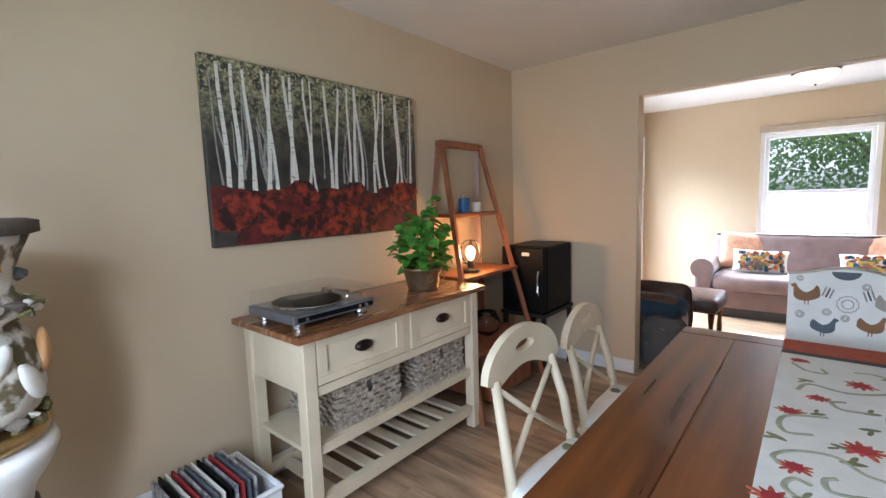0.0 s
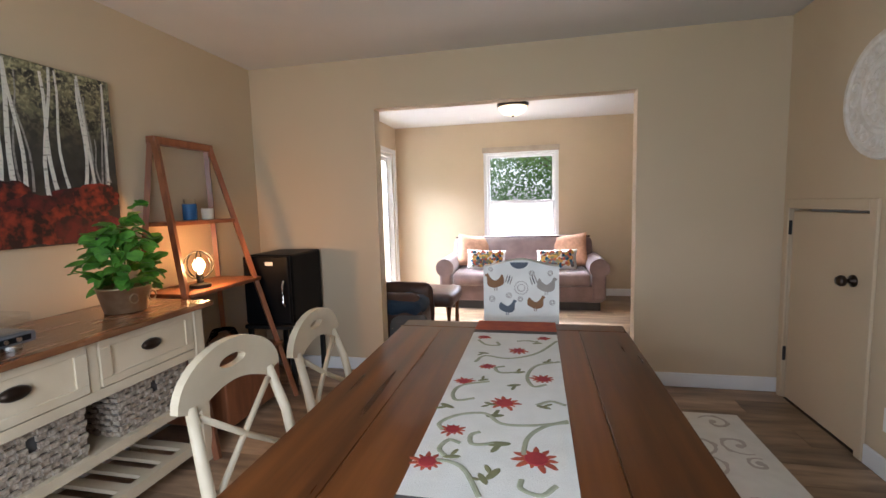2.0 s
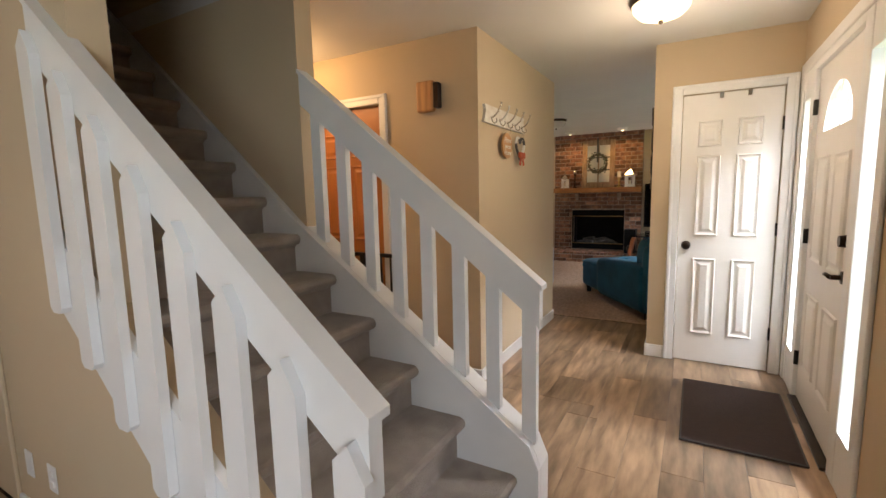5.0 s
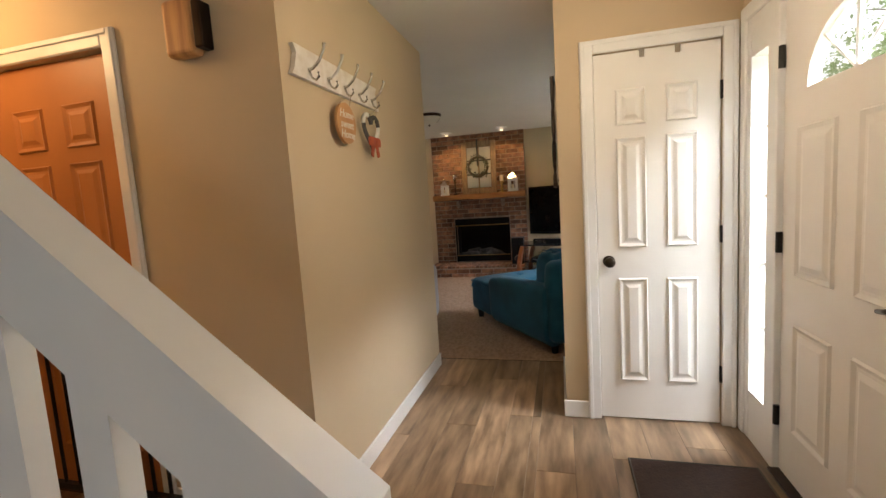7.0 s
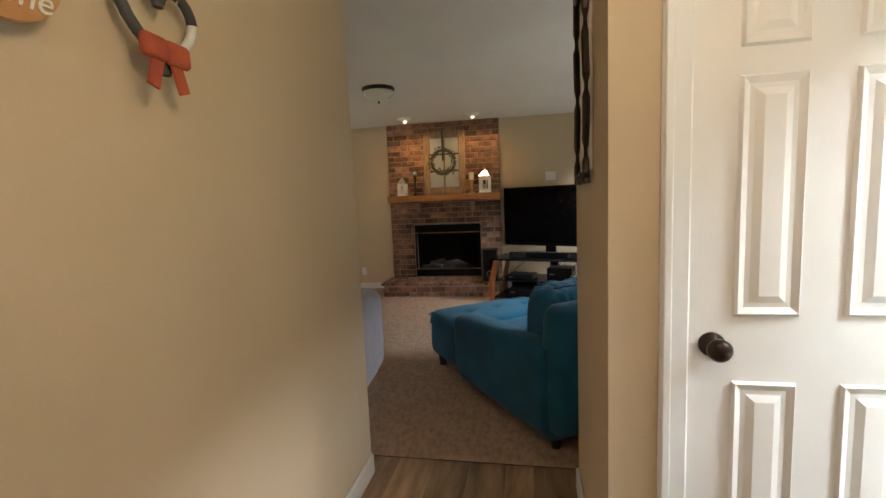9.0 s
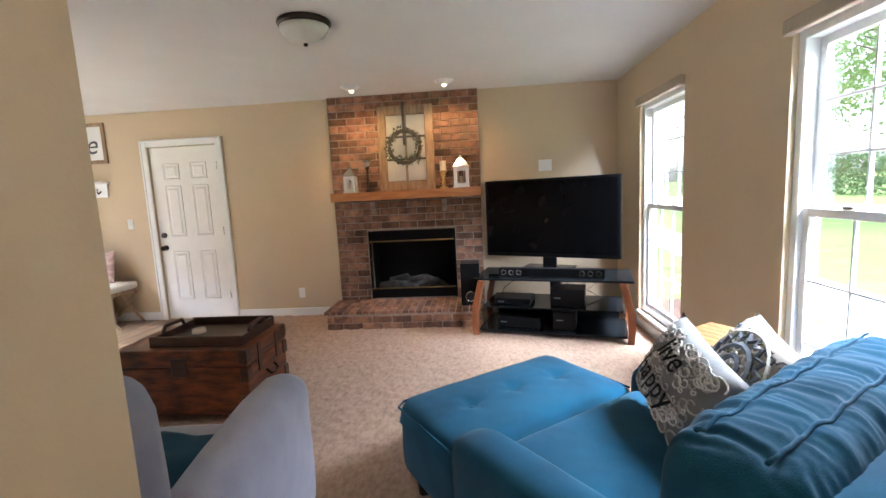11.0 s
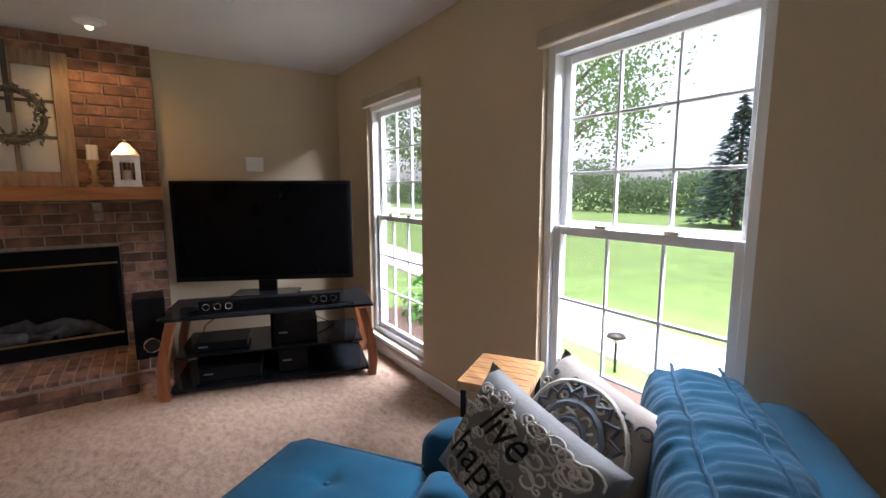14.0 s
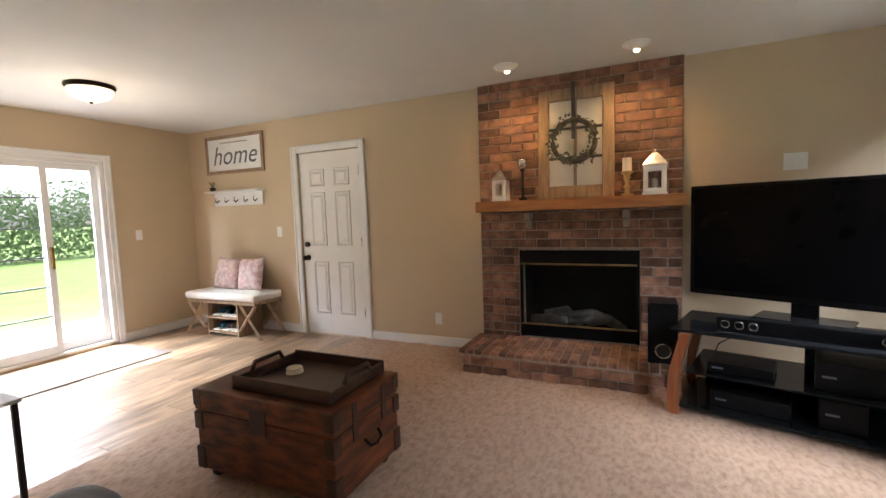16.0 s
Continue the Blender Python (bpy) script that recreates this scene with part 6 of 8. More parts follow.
def fireplace():
    f = thing("fireplace", "brick fireplace with raised hearth reaching the ceiling", "fireplace", kind="structure")
    bm = bmesh.new()
    for y0, y1, z0, z1 in ((FY0, 1.81, 0, CEIL), (2.78, FY1, 0, CEIL), (1.81, 2.78, 0.97, CEIL), (1.81, 2.78, 0, 0.2)):
        box(bm, FX + 0.008, y0, z0, EAST - 0.001, y1, z1)
    part("mortar_bed", bm, "mortar", f)
    part("hearth_core", bx(10.325, FY0 + 0.035, 0.0, FX, FY1 - 0.01, 0.185), "mortar", f)
    # firebox lining, behind the wall
    lin = bmesh.new()
    for b in ((11.35, 1.72, 0.15, 11.40, 2.87, 1.05), (FX + 0.01, 1.76, 0.15, 11.35, 1.80, 1.05), (FX + 0.01, 2.79, 0.15, 11.35, 2.83, 1.05), (FX + 0.01, 1.80, 0.15, 11.35, 2.79, 0.19), (FX + 0.01, 1.80, 0.98, 11.35, 2.79, 1.02)):
        box(lin, *b)
    part("firebox", lin, "soot", f)
    for z0, z1 in ((0.205, 0.31), (0.86, 0.965)):
        part("vent_panel", bx(FX - 0.012, 1.82, z0, FX + 0.012, 2.77, z1, 0.003, 1), "black", f)
    for z in (0.315, 0.85):
        part("brass_strip", bx(FX - 0.018, 1.82, z - 0.007, FX - 0.004, 2.77, z + 0.007, 0.002, 1), "gold", f)
    for y in (1.815, 2.765):
        part("door_post", bx(FX - 0.012, y - 0.012, 0.2, FX + 0.01, y + 0.012, 0.97), "black", f)
    part("glass_door", bx(FX + 0.003, 1.83, 0.322, FX + 0.006, 2.76, 0.843), "pane", f).visible_shadow = False
    rng = random.Random(1)
    for i in range(5):
        y = 2.05 + 0.12 * i
        part("log", tube([(11.0 + rng.uniform(0, 0.15), y - 0.12, 0.27 + 0.05 * (i % 3)), (11.05 + rng.uniform(0, 0.15), y + 0.02, 0.32 + 0.06 * (i % 2)), (11.1, y + 0.2, 0.30 + 0.05 * (i % 2))], [0.04, 0.048, 0.042], 10), "log", f, smooth=True)
    for y in (1.90, 2.68):
        for z, w in ((1.235, 0.055), (1.165, 0.05)):
            part("corbel", bx(FX - 0.07 - (z - 1.165) * 0.8, y - w / 2, z, FX, y + w / 2, z + 0.065, 0.006, 2), "mortar", f)
    return f


fire = fireplace()
m_ = thing("mantel_shelf", "thick stained oak mantel shelf on the brick chimney", "mantel")
part("beam", bx(10.62, 1.49, 1.315, FX - 0.004, 3.10, 1.405, 0.006, 2), "mantel", m_)

w = thing("window_frame_decor", "old wooden six-pane window frame leaning on the mantel", "wall decor")
P = Matrix.Translation((10.775, 2.285, 1.407)) @ pose(0, 0, 0, 0, 4, 0)
for y0, y1, z0, z1 in ((-0.30, -0.21, 0, 0.90), (0.21, 0.30, 0, 0.90), (-0.21, 0.21, 0, 0.10), (-0.21, 0.21, 0.80, 0.90)):
    part("frame_board", bx(-0.015, y0, z0, 0.015, y1, z1, 0.004, 1, P), "rustic", w)
part("muntin", bx(-0.008, -0.012, 0.1, 0.008, 0.012, 0.8, 0, 1, P), "rustic", w)
for z in (0.33, 0.57):
    part("muntin", bx(-0.008, -0.21, z - 0.01, 0.008, 0.21, z + 0.01, 0, 1, P), "charcoal", w)
for i in range(2):
    for k in range(3):
        y0, z0 = -0.21 + 0.21 * i, 0.10 + 0.235 * k
        part("pane", bx(0.004, y0, z0, 0.006, y0 + 0.21, z0 + 0.23, 0, 1, P), "shade_off", w, "frosted pane")


def wreath():
    w = thing("wreath", "round wreath of dusty grey-green leaves on a ribbon", "wreath")
    c, R = Vector((10.72, 2.285, 1.86)), 0.165
    part("ring", tube([c + Vector((0, R * math.cos(a), R * math.sin(a))) for a in [i * 2 * math.pi / 32 for i in range(32)]], 0.02, 8, True), "bark", w)
    part("ribbon", bx(10.742, 2.275, 1.88, 10.746, 2.305, 2.33), "charcoal", w)
    rng = random.Random(6)
    for i in range(190):
        a, b, L = rng.uniform(0, 2 * math.pi), rng.uniform(0, 2 * math.pi), rng.uniform(0.03, 0.05)
        o = c + Vector((0, R * math.cos(a), R * math.sin(a))) + Vector((-abs(0.03 * math.cos(b)), 0.035 * math.sin(b) * math.cos(a), 0.035 * math.sin(b) * math.sin(a)))
        bm = bmesh.new()
        v = [bm.verts.new(q) for q in ((0, 0, 0), (L * 0.5, 0.011, 0.004), (L, 0, 0), (L * 0.5, -0.011, 0.004), (L * 0.5, 0, -0.003))]
        for f in ((0, 1, 4), (1, 2, 4), (2, 3, 4), (3, 0, 4)):
            bm.faces.new([v[k] for k in f])
        bm.transform(Matrix.Translation(o) @ pose(0, 0, 0, rng.uniform(0, 360), rng.uniform(0, 360), rng.uniform(0, 360)))
        part("leaf", bm, "wreath", w)


wreath()


def lantern(y, z, w, h, label, mt="trim"):
    l = thing("lantern", label, "lantern", "mantel lanterns")
    x = 10.70
    part("base", bx(x - w / 2 - 0.008, y - w / 2 - 0.008, z, x + w / 2 + 0.008, y + w / 2 + 0.008, z + 0.015, 0.003, 1), mt, l)
    for sx in (-1, 1):
        for sy in (-1, 1):
            part("post", bx(x + sx * (w / 2 - 0.016) - 0.016, y + sy * (w / 2 - 0.016) - 0.016, z + 0.015, x + sx * (w / 2 - 0.016) + 0.016, y + sy * (w / 2 - 0.016) + 0.016, z + h * 0.62), mt, l)
    for s in (-1, 1):
        for zz in (z + 0.015, z + h * 0.52):
            part("rail", bx(x - w / 2 + 0.003, y + s * (w / 2 - 0.008) - 0.006, zz, x + w / 2 - 0.003, y + s * (w / 2 - 0.008) + 0.006, zz + h * 0.1), mt, l)
            part("rail", bx(x + s * (w / 2 - 0.008) - 0.006, y - w / 2 + 0.003, zz, x + s * (w / 2 - 0.008) + 0.006, y + w / 2 - 0.003, zz + h * 0.1), mt, l)
    for s in (-1, 1):
        for f in (-0.17, 0.17):
            part("rail", bx(x - w / 2 + 0.001, y + f * w * 1.0 - 0.005, z + h * 0.11, x - w / 2 + 0.008, y + f * w * 1.0 + 0.005, z + h * 0.53), mt, l)
            part("rail", bx(x + f * w - 0.005, y + s * w / 2 - 0.004 - 0.004 * s, z + h * 0.11, x + f * w + 0.005, y + s * w / 2 + 0.004 - 0.004 * s, z + h * 0.53), mt, l)
    part("roof", lathe([(w * 0.78, z + h * 0.62), (w * 0.74, z + h * 0.66), (w * 0.2, z + h * 0.9), (0.012, z + h * 0.93), (0.012, z + h * 0.97), (0, z + h)], 4, Matrix.Translation((x, y, 0)) @ pose(0, 0, 0, 0, 0, 45)), "chrome" if mt == "trim" else mt, l)
    part("ring", tube([(x, y + 0.018 * math.cos(a), z + h + 0.01 + 0.018 * math.sin(a)) for a in [i * 0.628 for i in range(10)]], 0.003, 5, True), "chrome", l)
    part("candle", cyl(0.025, 0.025, h * 0.3, 14, Matrix.Translation((x, y, z + 0.016))), "candle", l)


lantern(2.89, 1.406, 0.12, 0.28, "small white metal lantern on the mantel", "trim")
lantern(1.70, 1.406, 0.155, 0.34, "white wooden lantern with pitched metal roof on the mantel", "trim")
c = thing("candlestick", "gold turned candlestick with an ivory pillar candle", "candlestick")
part("stick", lathe([(0.045, 0), (0.045, 0.012), (0.018, 0.025), (0.015, 0.05), (0.03, 0.065), (0.016, 0.085), (0.016, 0.12), (0.032, 0.135), (0.02, 0.15), (0.045, 0.175), (0.045, 0.185), (0, 0.185)], 20, Matrix.Translation((10.70, 1.89, 1.406))), "gold", c, smooth=True)
part("candle", cyl(0.034, 0.034, 0.10, 20, Matrix.Translation((10.70, 1.89, 1.592))), "candle", c)
c = thing("candlestick", "tall dark candlestick with a mercury glass cup", "candlestick")
part("stick", lathe([(0.04, 0), (0.035, 0.015), (0.012, 0.03), (0.012, 0.24), (0.03, 0.25), (0, 0.25)], 18, Matrix.Translation((10.70, 2.70, 1.406))), "bronze", c, smooth=True)
part("cup", lathe([(0.02, 0), (0.035, 0.03), (0.042, 0.09), (0.038, 0.09), (0.03, 0.03), (0, 0.01)], 18, Matrix.Translation((10.70, 2.70, 1.657))), "chrome", c, smooth=True)

for y in (2.75, 1.82):
    l = thing("recessed_light", "recessed ceiling spotlight aimed at the bricks", "ceiling light", "fireplace spotlights")
    part("trim_ring", tube([(10.44 + 0.085 * math.cos(a), y + 0.085 * math.sin(a), CEIL - 0.003) for a in [i * 2 * math.pi / 28 for i in range(28)]], 0.010, 8, True), "trim", l, smooth=True)
    part("eyeball", lathe([(0.078, 0), (0.07, -0.018), (0.045, -0.03), (0, -0.033)], 24, Matrix.Translation((10.44, y, CEIL - 0.001))), "trim", l, smooth=True)
    part("bulb", cyl(0.02, 0.024, 0.016, 18, Matrix.Translation((10.475, y, CEIL - 0.038)) @ pose(0, 0, 0, 0, 25, 0)), "spot_lit", l)
    sd = bpy.data.lights.new("spot_light", "SPOT")
    sd.energy, sd.spot_size, sd.spot_blend, sd.color, sd.shadow_soft_size = 9, radians(120), 1.0, (1.0, 0.56, 0.20), 0.05
    so = new("spot_light", sd)
    so.matrix_world = look((10.46, y, CEIL - 0.075), (10.88, y, 1.45))


# ---- family room: furniture ----
def tv_and_stand():
    a, b = Vector((10.80, 1.452, 0)), Vector((10.198, 0.221, 0))
    d = (b - a).normalized()
    ang = math.degrees(math.atan2(d.y, d.x))
    c = (a + b) / 2
    # local x along the screen, local -y towards the viewer
    m = Matrix.Translation(c) @ pose(0, 0, 0, 0, 0, ang)
    out = m.to_3x3() @ Vector((0, -1, 0))
    if out.x > 0:
        m = m @ pose(0, 0, 0, 0, 0, 180)
    W = (b - a).length
    t = thing("television", "large black flat-screen television on a pedestal, switched off", "television")
    part("bezel", bx(-W / 2, -0.01, 0.66, W / 2, 0.045, 1.455, 0.008, 2), "black", t)
    part("screen", bx(-W / 2 + 0.03, -0.0135, 0.70, W / 2 - 0.03, -0.0105, 1.43), "screen", t)
    part("neck", bx(-0.07, 0.0, 0.57, 0.07, 0.04, 0.66, 0.006, 2), "black", t)
    part("foot", bx(-0.25, -0.16, 0.556, 0.25, 0.10, 0.571, 0.008, 2), "black_glass", t)
    t.matrix_world = m
    s = thing("tv_stand", "black glass television stand with curved cherry wood legs", "tv stand")
    st = Matrix.Translation((9.865, 0.95, 0)) @ pose(0, 0, 0, 0, 0, -105.5)
    D0, D1 = 0.0, 0.62
    part("glass_top", bx(-0.70, D0 + 0.02, 0.535, 0.70, D1, 0.555, 0.006, 2), "black_glass", s)
    part("glass_shelf", bx(-0.62, D0 + 0.06, 0.27, 0.62, D1, 0.282, 0.004, 1), "black_glass", s)
    part("glass_shelf", bx(-0.66, D0 + 0.04, 0.05, 0.66, D1, 0.066, 0.004, 1), "black_glass", s)
    part("back_column", bx(-0.05, D1 - 0.06, 0.05, 0.05, D1 - 0.01, 0.535), "black", s)
    for q in (-1, 1):
        prof = [(-0.645, 0.0), (-0.70, 0.0), (-0.715, 0.12), (-0.705, 0.28), (-0.67, 0.42), (-0.64, 0.534), (-0.585, 0.534), (-0.625, 0.38), (-0.652, 0.24), (-0.655, 0.1)]
        bm = prism([(q * -x if q > 0 else x, z) for x, z in prof], "y", D0, D0 + 0.07)
        part("leg", bm, "cherry", s, "curved cherry wood leg")
        bm = prism([(q * -x if q > 0 else x, z) for x, z in prof], "y", D1 - 0.06, D1)
        part("leg", bm, "cherry", s, "curved cherry wood leg")
    # added black sheet, gives the dark look between the lower shelves
    part("back_panel", bx(-0.60, D1 - 0.005, 0.066, 0.60, D1 + 0.005, 0.27), "black", s)
    s.matrix_world = st
    k = thing("soundbar", "black soundbar with silver speaker cones on the stand", "soundbar")
    part("body", bx(-0.47, 0.12, 0.556, 0.47, 0.20, 0.635, 0.008, 2), "black", k)
    for x in (-0.42, -0.35, -0.28, 0.28, 0.35, 0.42):
        part("cone", tube([(x + 0.022 * math.cos(q), 0.1185, 0.595 + 0.022 * math.sin(q)) for q in [i * 0.524 for i in range(12)]], 0.003, 6, True), "chrome", k)
    k.matrix_world = st
    for x0, x1, z0, z1, lab in ((-0.52, -0.18, 0.284, 0.34, "black set-top box on the glass shelf"), (0.0, 0.30, 0.284, 0.44, "black amplifier on the glass shelf"), (-0.5, -0.1, 0.068, 0.16, "black media player on the lower shelf"), (0.02, 0.22, 0.068, 0.24, "black game console on the lower shelf")):
        e = thing("media_device", lab, "electronics")
        part("case", bx(x0, 0.14, z0, x1, 0.40, z1, 0.006, 2), "black", e)
        part("display", bx(x0 + 0.03, 0.1375, (z0 + z1) / 2 - 0.006, x0 + 0.09, 0.1395, (z0 + z1) / 2 + 0.006), "slate", e)
        e.matrix_world = st
    cb = thing("cable", "tangled black cables behind the television stand", "cable")
    rng = random.Random(2)
    for i in range(6):
        x = rng.uniform(-0.5, 0.4)
        part("wire", tube([(x, 0.5, 0.53), (x + 0.05, 0.54, 0.44), (x - 0.06, 0.52, 0.36), (x + rng.uniform(-0.1, 0.1), 0.5, 0.285)], 0.004, 6), "black", cb, smooth=True)
    cb.matrix_world = st
    return m


tv_and_stand()
sp = thing("subwoofer", "black box subwoofer standing on the hearth", "speaker")
part("cabinet", bx(10.44, 1.55, 0.195, 10.70, 1.745, 0.63, 0.01, 2), "black", sp)
part("port_ring", tube([(10.4385, 1.645 + 0.05 * math.cos(q), 0.29 + 0.05 * math.sin(q)) for q in [i * 2 * math.pi / 24 for i in range(24)]], 0.006, 6, True), "chrome", sp)
part("cone", lathe([(0.05, 0), (0.03, -0.012), (0.0, -0.005)], 20, Matrix.Translation((10.4395, 1.645, 0.29)) @ pose(0, 0, 0, 0, -90, 0)), "black_matte", sp)
part("logo_bar", bx(10.4375, 1.62, 0.20, 10.4398, 1.67, 0.205), "chrome", sp)


def chaise():
    c = thing("chaise_sofa", "teal blue velvet oversized chaise chair with tufted seat", "sofa")
    YL, YR, XF, XJ = 0.02, -0.95, 1.585, 1.03     # both sides and front of the long seat, joint of its cushions
    part("base", soft_box(0.06, YR - 0.14, 0.09, 1.02, YL - 0.02, 0.34, 0.05, 0.0), "blue", c, smooth=True)
    part("front_skirt", soft_box(0.96, YR + 0.015, 0.10, XF - 0.015, YL - 0.015, 0.40, 0.05, 0.006), "blue", c, smooth=True)
    tufts = [(1.31, -0.23), (1.315, -0.47), (1.30, -0.73)]
    for u0, u1, y0, y1 in ((XJ, XF, YR, YL), (0.30, XJ, YR + 0.005, -0.12)):
        bm = bmesh.new()
        nu, nv = 34, 56
        g = [[None] * (nv + 1) for _ in range(nu + 1)]
        for i in range(nu + 1):
            for j in range(nv + 1):
                u, v = i / nu, j / nv
                x, y = u0 + (u1 - u0) * u, y0 + (y1 - y0) * v
                e = max(0.0, (1 - (2 * u - 1) ** 12) * (1 - (2 * v - 1) ** 18))
                k = 0.06 * max(0.0, abs(2 * v - 1) - 0.86) / 0.14 * max(0.0, (u if u0 > 0.5 else 0) - 0.8) / 0.2
                z = 0.36 + 0.095 * e ** 0.4 + 0.014 * (1 - (2 * u - 1) ** 2) * (1 - (2 * v - 1) ** 2)
                if u0 > 0.5:
                    for tx, ty in tufts:
                        dx, dy = x - tx, y - ty
                        d2 = dx * dx + dy * dy
                        z -= 0.026 * math.exp(-d2 / 0.0011) + 0.008 * math.exp(-abs(d2 - 0.002) / 0.004) * (0.5 + 0.5 * math.cos(4 * math.atan2(dy, dx)))
                z += 0.004 * noise.noise(Vector((x * 6, y * 6, 1))) + 0.0015 * noise.noise(Vector((x * 19, y * 19, 4)))
                g[i][j] = bm.verts.new((x - k, y, z))
        for i in range(nu):
            for j in range(nv):
                bm.faces.new((g[i][j], g[i + 1][j], g[i + 1][j + 1], g[i][j + 1]))
        q = part("seat_cushion", bm, "blue", c, smooth=True)
        if u0 > 0.5:
            for tx, ty in tufts:
                part("button", lathe([(0.013, 0), (0.010, 0.006), (0, 0.008)], 12, Matrix.Translation((tx, ty, 0.437))), "blue", q, smooth=True)
            part("piping", tube([(XJ + 0.02, YL - 0.006, 0.425), (XF - 0.05, YL - 0.006, 0.425), (XF - 0.012, YL - 0.05, 0.425), (XF - 0.006, YR + 0.05, 0.425), (XF - 0.05, YR + 0.006, 0.425), (XJ + 0.02, YR + 0.006, 0.425)], 0.005, 6), "blue", q, smooth=True)
    # padded arms, rolled outwards and falling to the front
    for yc, out in ((-0.035, 1), (YR - 0.095, -1)):
        bm = bmesh.new()
        rows, n = [], 24
        for i in range(25):
            u = i / 24
            x = 0.04 + 1.04 * u
            end = max(0.02, 1 - max(0.0, (u - 0.86) / 0.14) ** 2.2) ** 0.5
            top = 0.585 - 0.045 * u * u
            row = []
            for j in range(n):
                a = 2 * math.pi * j / n
                ca, sa = math.cos(a), math.sin(a)
                hw = 0.095 + (0.022 * max(0.0, sa) if ca * out > 0 else 0)
                zc, hz = (top + 0.09) / 2, (top - 0.09) / 2
                row.append(bm.verts.new((x, yc + hw * (0.45 + 0.55 * end) * math.copysign(abs(ca) ** 0.55, ca), zc + hz * (0.7 + 0.3 * end) * math.copysign(abs(sa) ** 0.45, sa) + 0.003 * noise.noise(Vector((x * 9, a, out))))))
            rows.append(row)
        for r0, r1 in zip(rows, rows[1:]):
            for j in range(n):
                bm.faces.new((r0[j], r0[(j + 1) % n], r1[(j + 1) % n], r1[j]))
        bm.faces.new(rows[0])
        bm.faces.new(rows[-1][::-1])
        bmesh.ops.recalc_face_normals(bm, faces=bm.faces[:])
        part("arm", bm, "blue", c, smooth=True)
    bm = soft_box(-0.05, YR - 0.14, 0.12, 0.14, 0.03, 0.79, 0.07, 0.012)
    for v in bm.verts:
        v.co.x -= 0.05 * max(0.0, v.co.z - 0.3)
    part("back_frame", bm, "blue", c, smooth=True)
    # loose back cushion: flat top panel between two corded seams, gathered in folds that run across it
    bm = bmesh.new()
    n, k = 170, 40
    ya, yb = YR - 0.19, -0.06
    rows = []

    def fold(y, side):
        return 0.010 * noise.noise(Vector((y * 17, side * 1.7, 3))) + 0.007 * noise.noise(Vector((y * 41, side * 2.3, 9))) - 0.016 * max(0.0, noise.noise(Vector((y * 9, side * 1.1, 21)))) ** 2
    for i in range(n + 1):
        y = ya + (yb - ya) * i / n
        t = abs(2 * i / n - 1)
        end = max(0.0, 1 - t ** 9) ** 0.5
        row = []
        for j in range(k):
            a = 2 * math.pi * j / k
            ca, sa = math.cos(a), math.sin(a)
            px = 0.215 + 0.155 * (0.72 + 0.28 * end) * math.copysign(abs(ca) ** 0.7, ca)
            pz = 0.655 + 0.205 * (0.66 + 0.34 * end) * math.copysign(abs(sa) ** 0.55, sa)
            w = fold(y + 0.012 * math.sin(a * 2.0), ca) * (1.35 if sa > 0.55 else 0.9)
            for sx in (0.285, 0.15):
                if sa > 0:
                    w -= 0.010 * math.exp(-((px - sx) / 0.016) ** 2)
            row.append(bm.verts.new((px + 0.6 * w * ca + 0.06 * max(0.0, 0.7 - pz) * (1 if ca > 0 else 0), y, pz + w * sa)))
        rows.append(row)
    for r0, r1 in zip(rows, rows[1:]):
        for j in range(k):
            bm.faces.new((r0[j], r0[(j + 1) % k], r1[(j + 1) % k], r1[j]))
    bm.faces.new(rows[0])
    bm.faces.new(rows[-1][::-1])
    bmesh.ops.recalc_face_normals(bm, faces=bm.faces[:])
    q = part("back_cushion", bm, "blue", c, smooth=True)
    for sx in (0.285, 0.15):
        pz = 0.655 + 0.205 * (1 - (abs(sx - 0.215) / 0.155) ** 2.86) ** 0.275
        line = []
        for i in range(61):
            y = ya + 0.04 + (yb - ya - 0.08) * i / 60
            line.append((sx + 0.006 * noise.noise(Vector((y * 8, sx * 30, 2))), y, pz - 0.006 + 1.2 * fold(y, (sx - 0.215) / 0.155)))
        part("piping", tube(line, 0.0055, 6), "blue", q, smooth=True)
    for x in (0.1, 1.47):
        for y in (YR + 0.06, -0.06):
            part("foot", cyl(0.025, 0.035, 0.10, 12, Matrix.Translation((x, y, 0.005))), "black_matte", c)
    c.matrix_world = Matrix.Translation((6.60, 1.01, 0)) @ pose(0, 0, 0, 0, 0, 36)


chaise()


def swirls(count, seed, mts, r0, r1, rad):
    rng = random.Random(seed)
    out = []
    for i in range(count):
        cu, cv, s, a0, sg = rng.uniform(-0.8, 0.8), rng.uniform(-0.8, 0.8), rng.uniform(r0, r1), rng.uniform(0, 6.28), rng.choice((-1, 1))
        pts = []
        for k in range(12):
            q = s * (1 - k / 15)
            pts.append((max(-0.95, min(0.95, cu + q * math.cos(a0 + sg * k * 0.55))), max(-0.95, min(0.95, cv + q * math.sin(a0 + sg * k * 0.55)))))
        out.append(("line", rng.choice(mts), pts, rad))
    return out


tp = pillow(0.54, 0.36, 0.15, pose(7.615, 0.90, 0.482, -29, 9, 176), "grey_print", "grey paisley lumbar pillow with black script lettering", swirls(110, 3, ("linen", "pale_taupe"), 0.05, 0.19, 0.0036), seed=1)


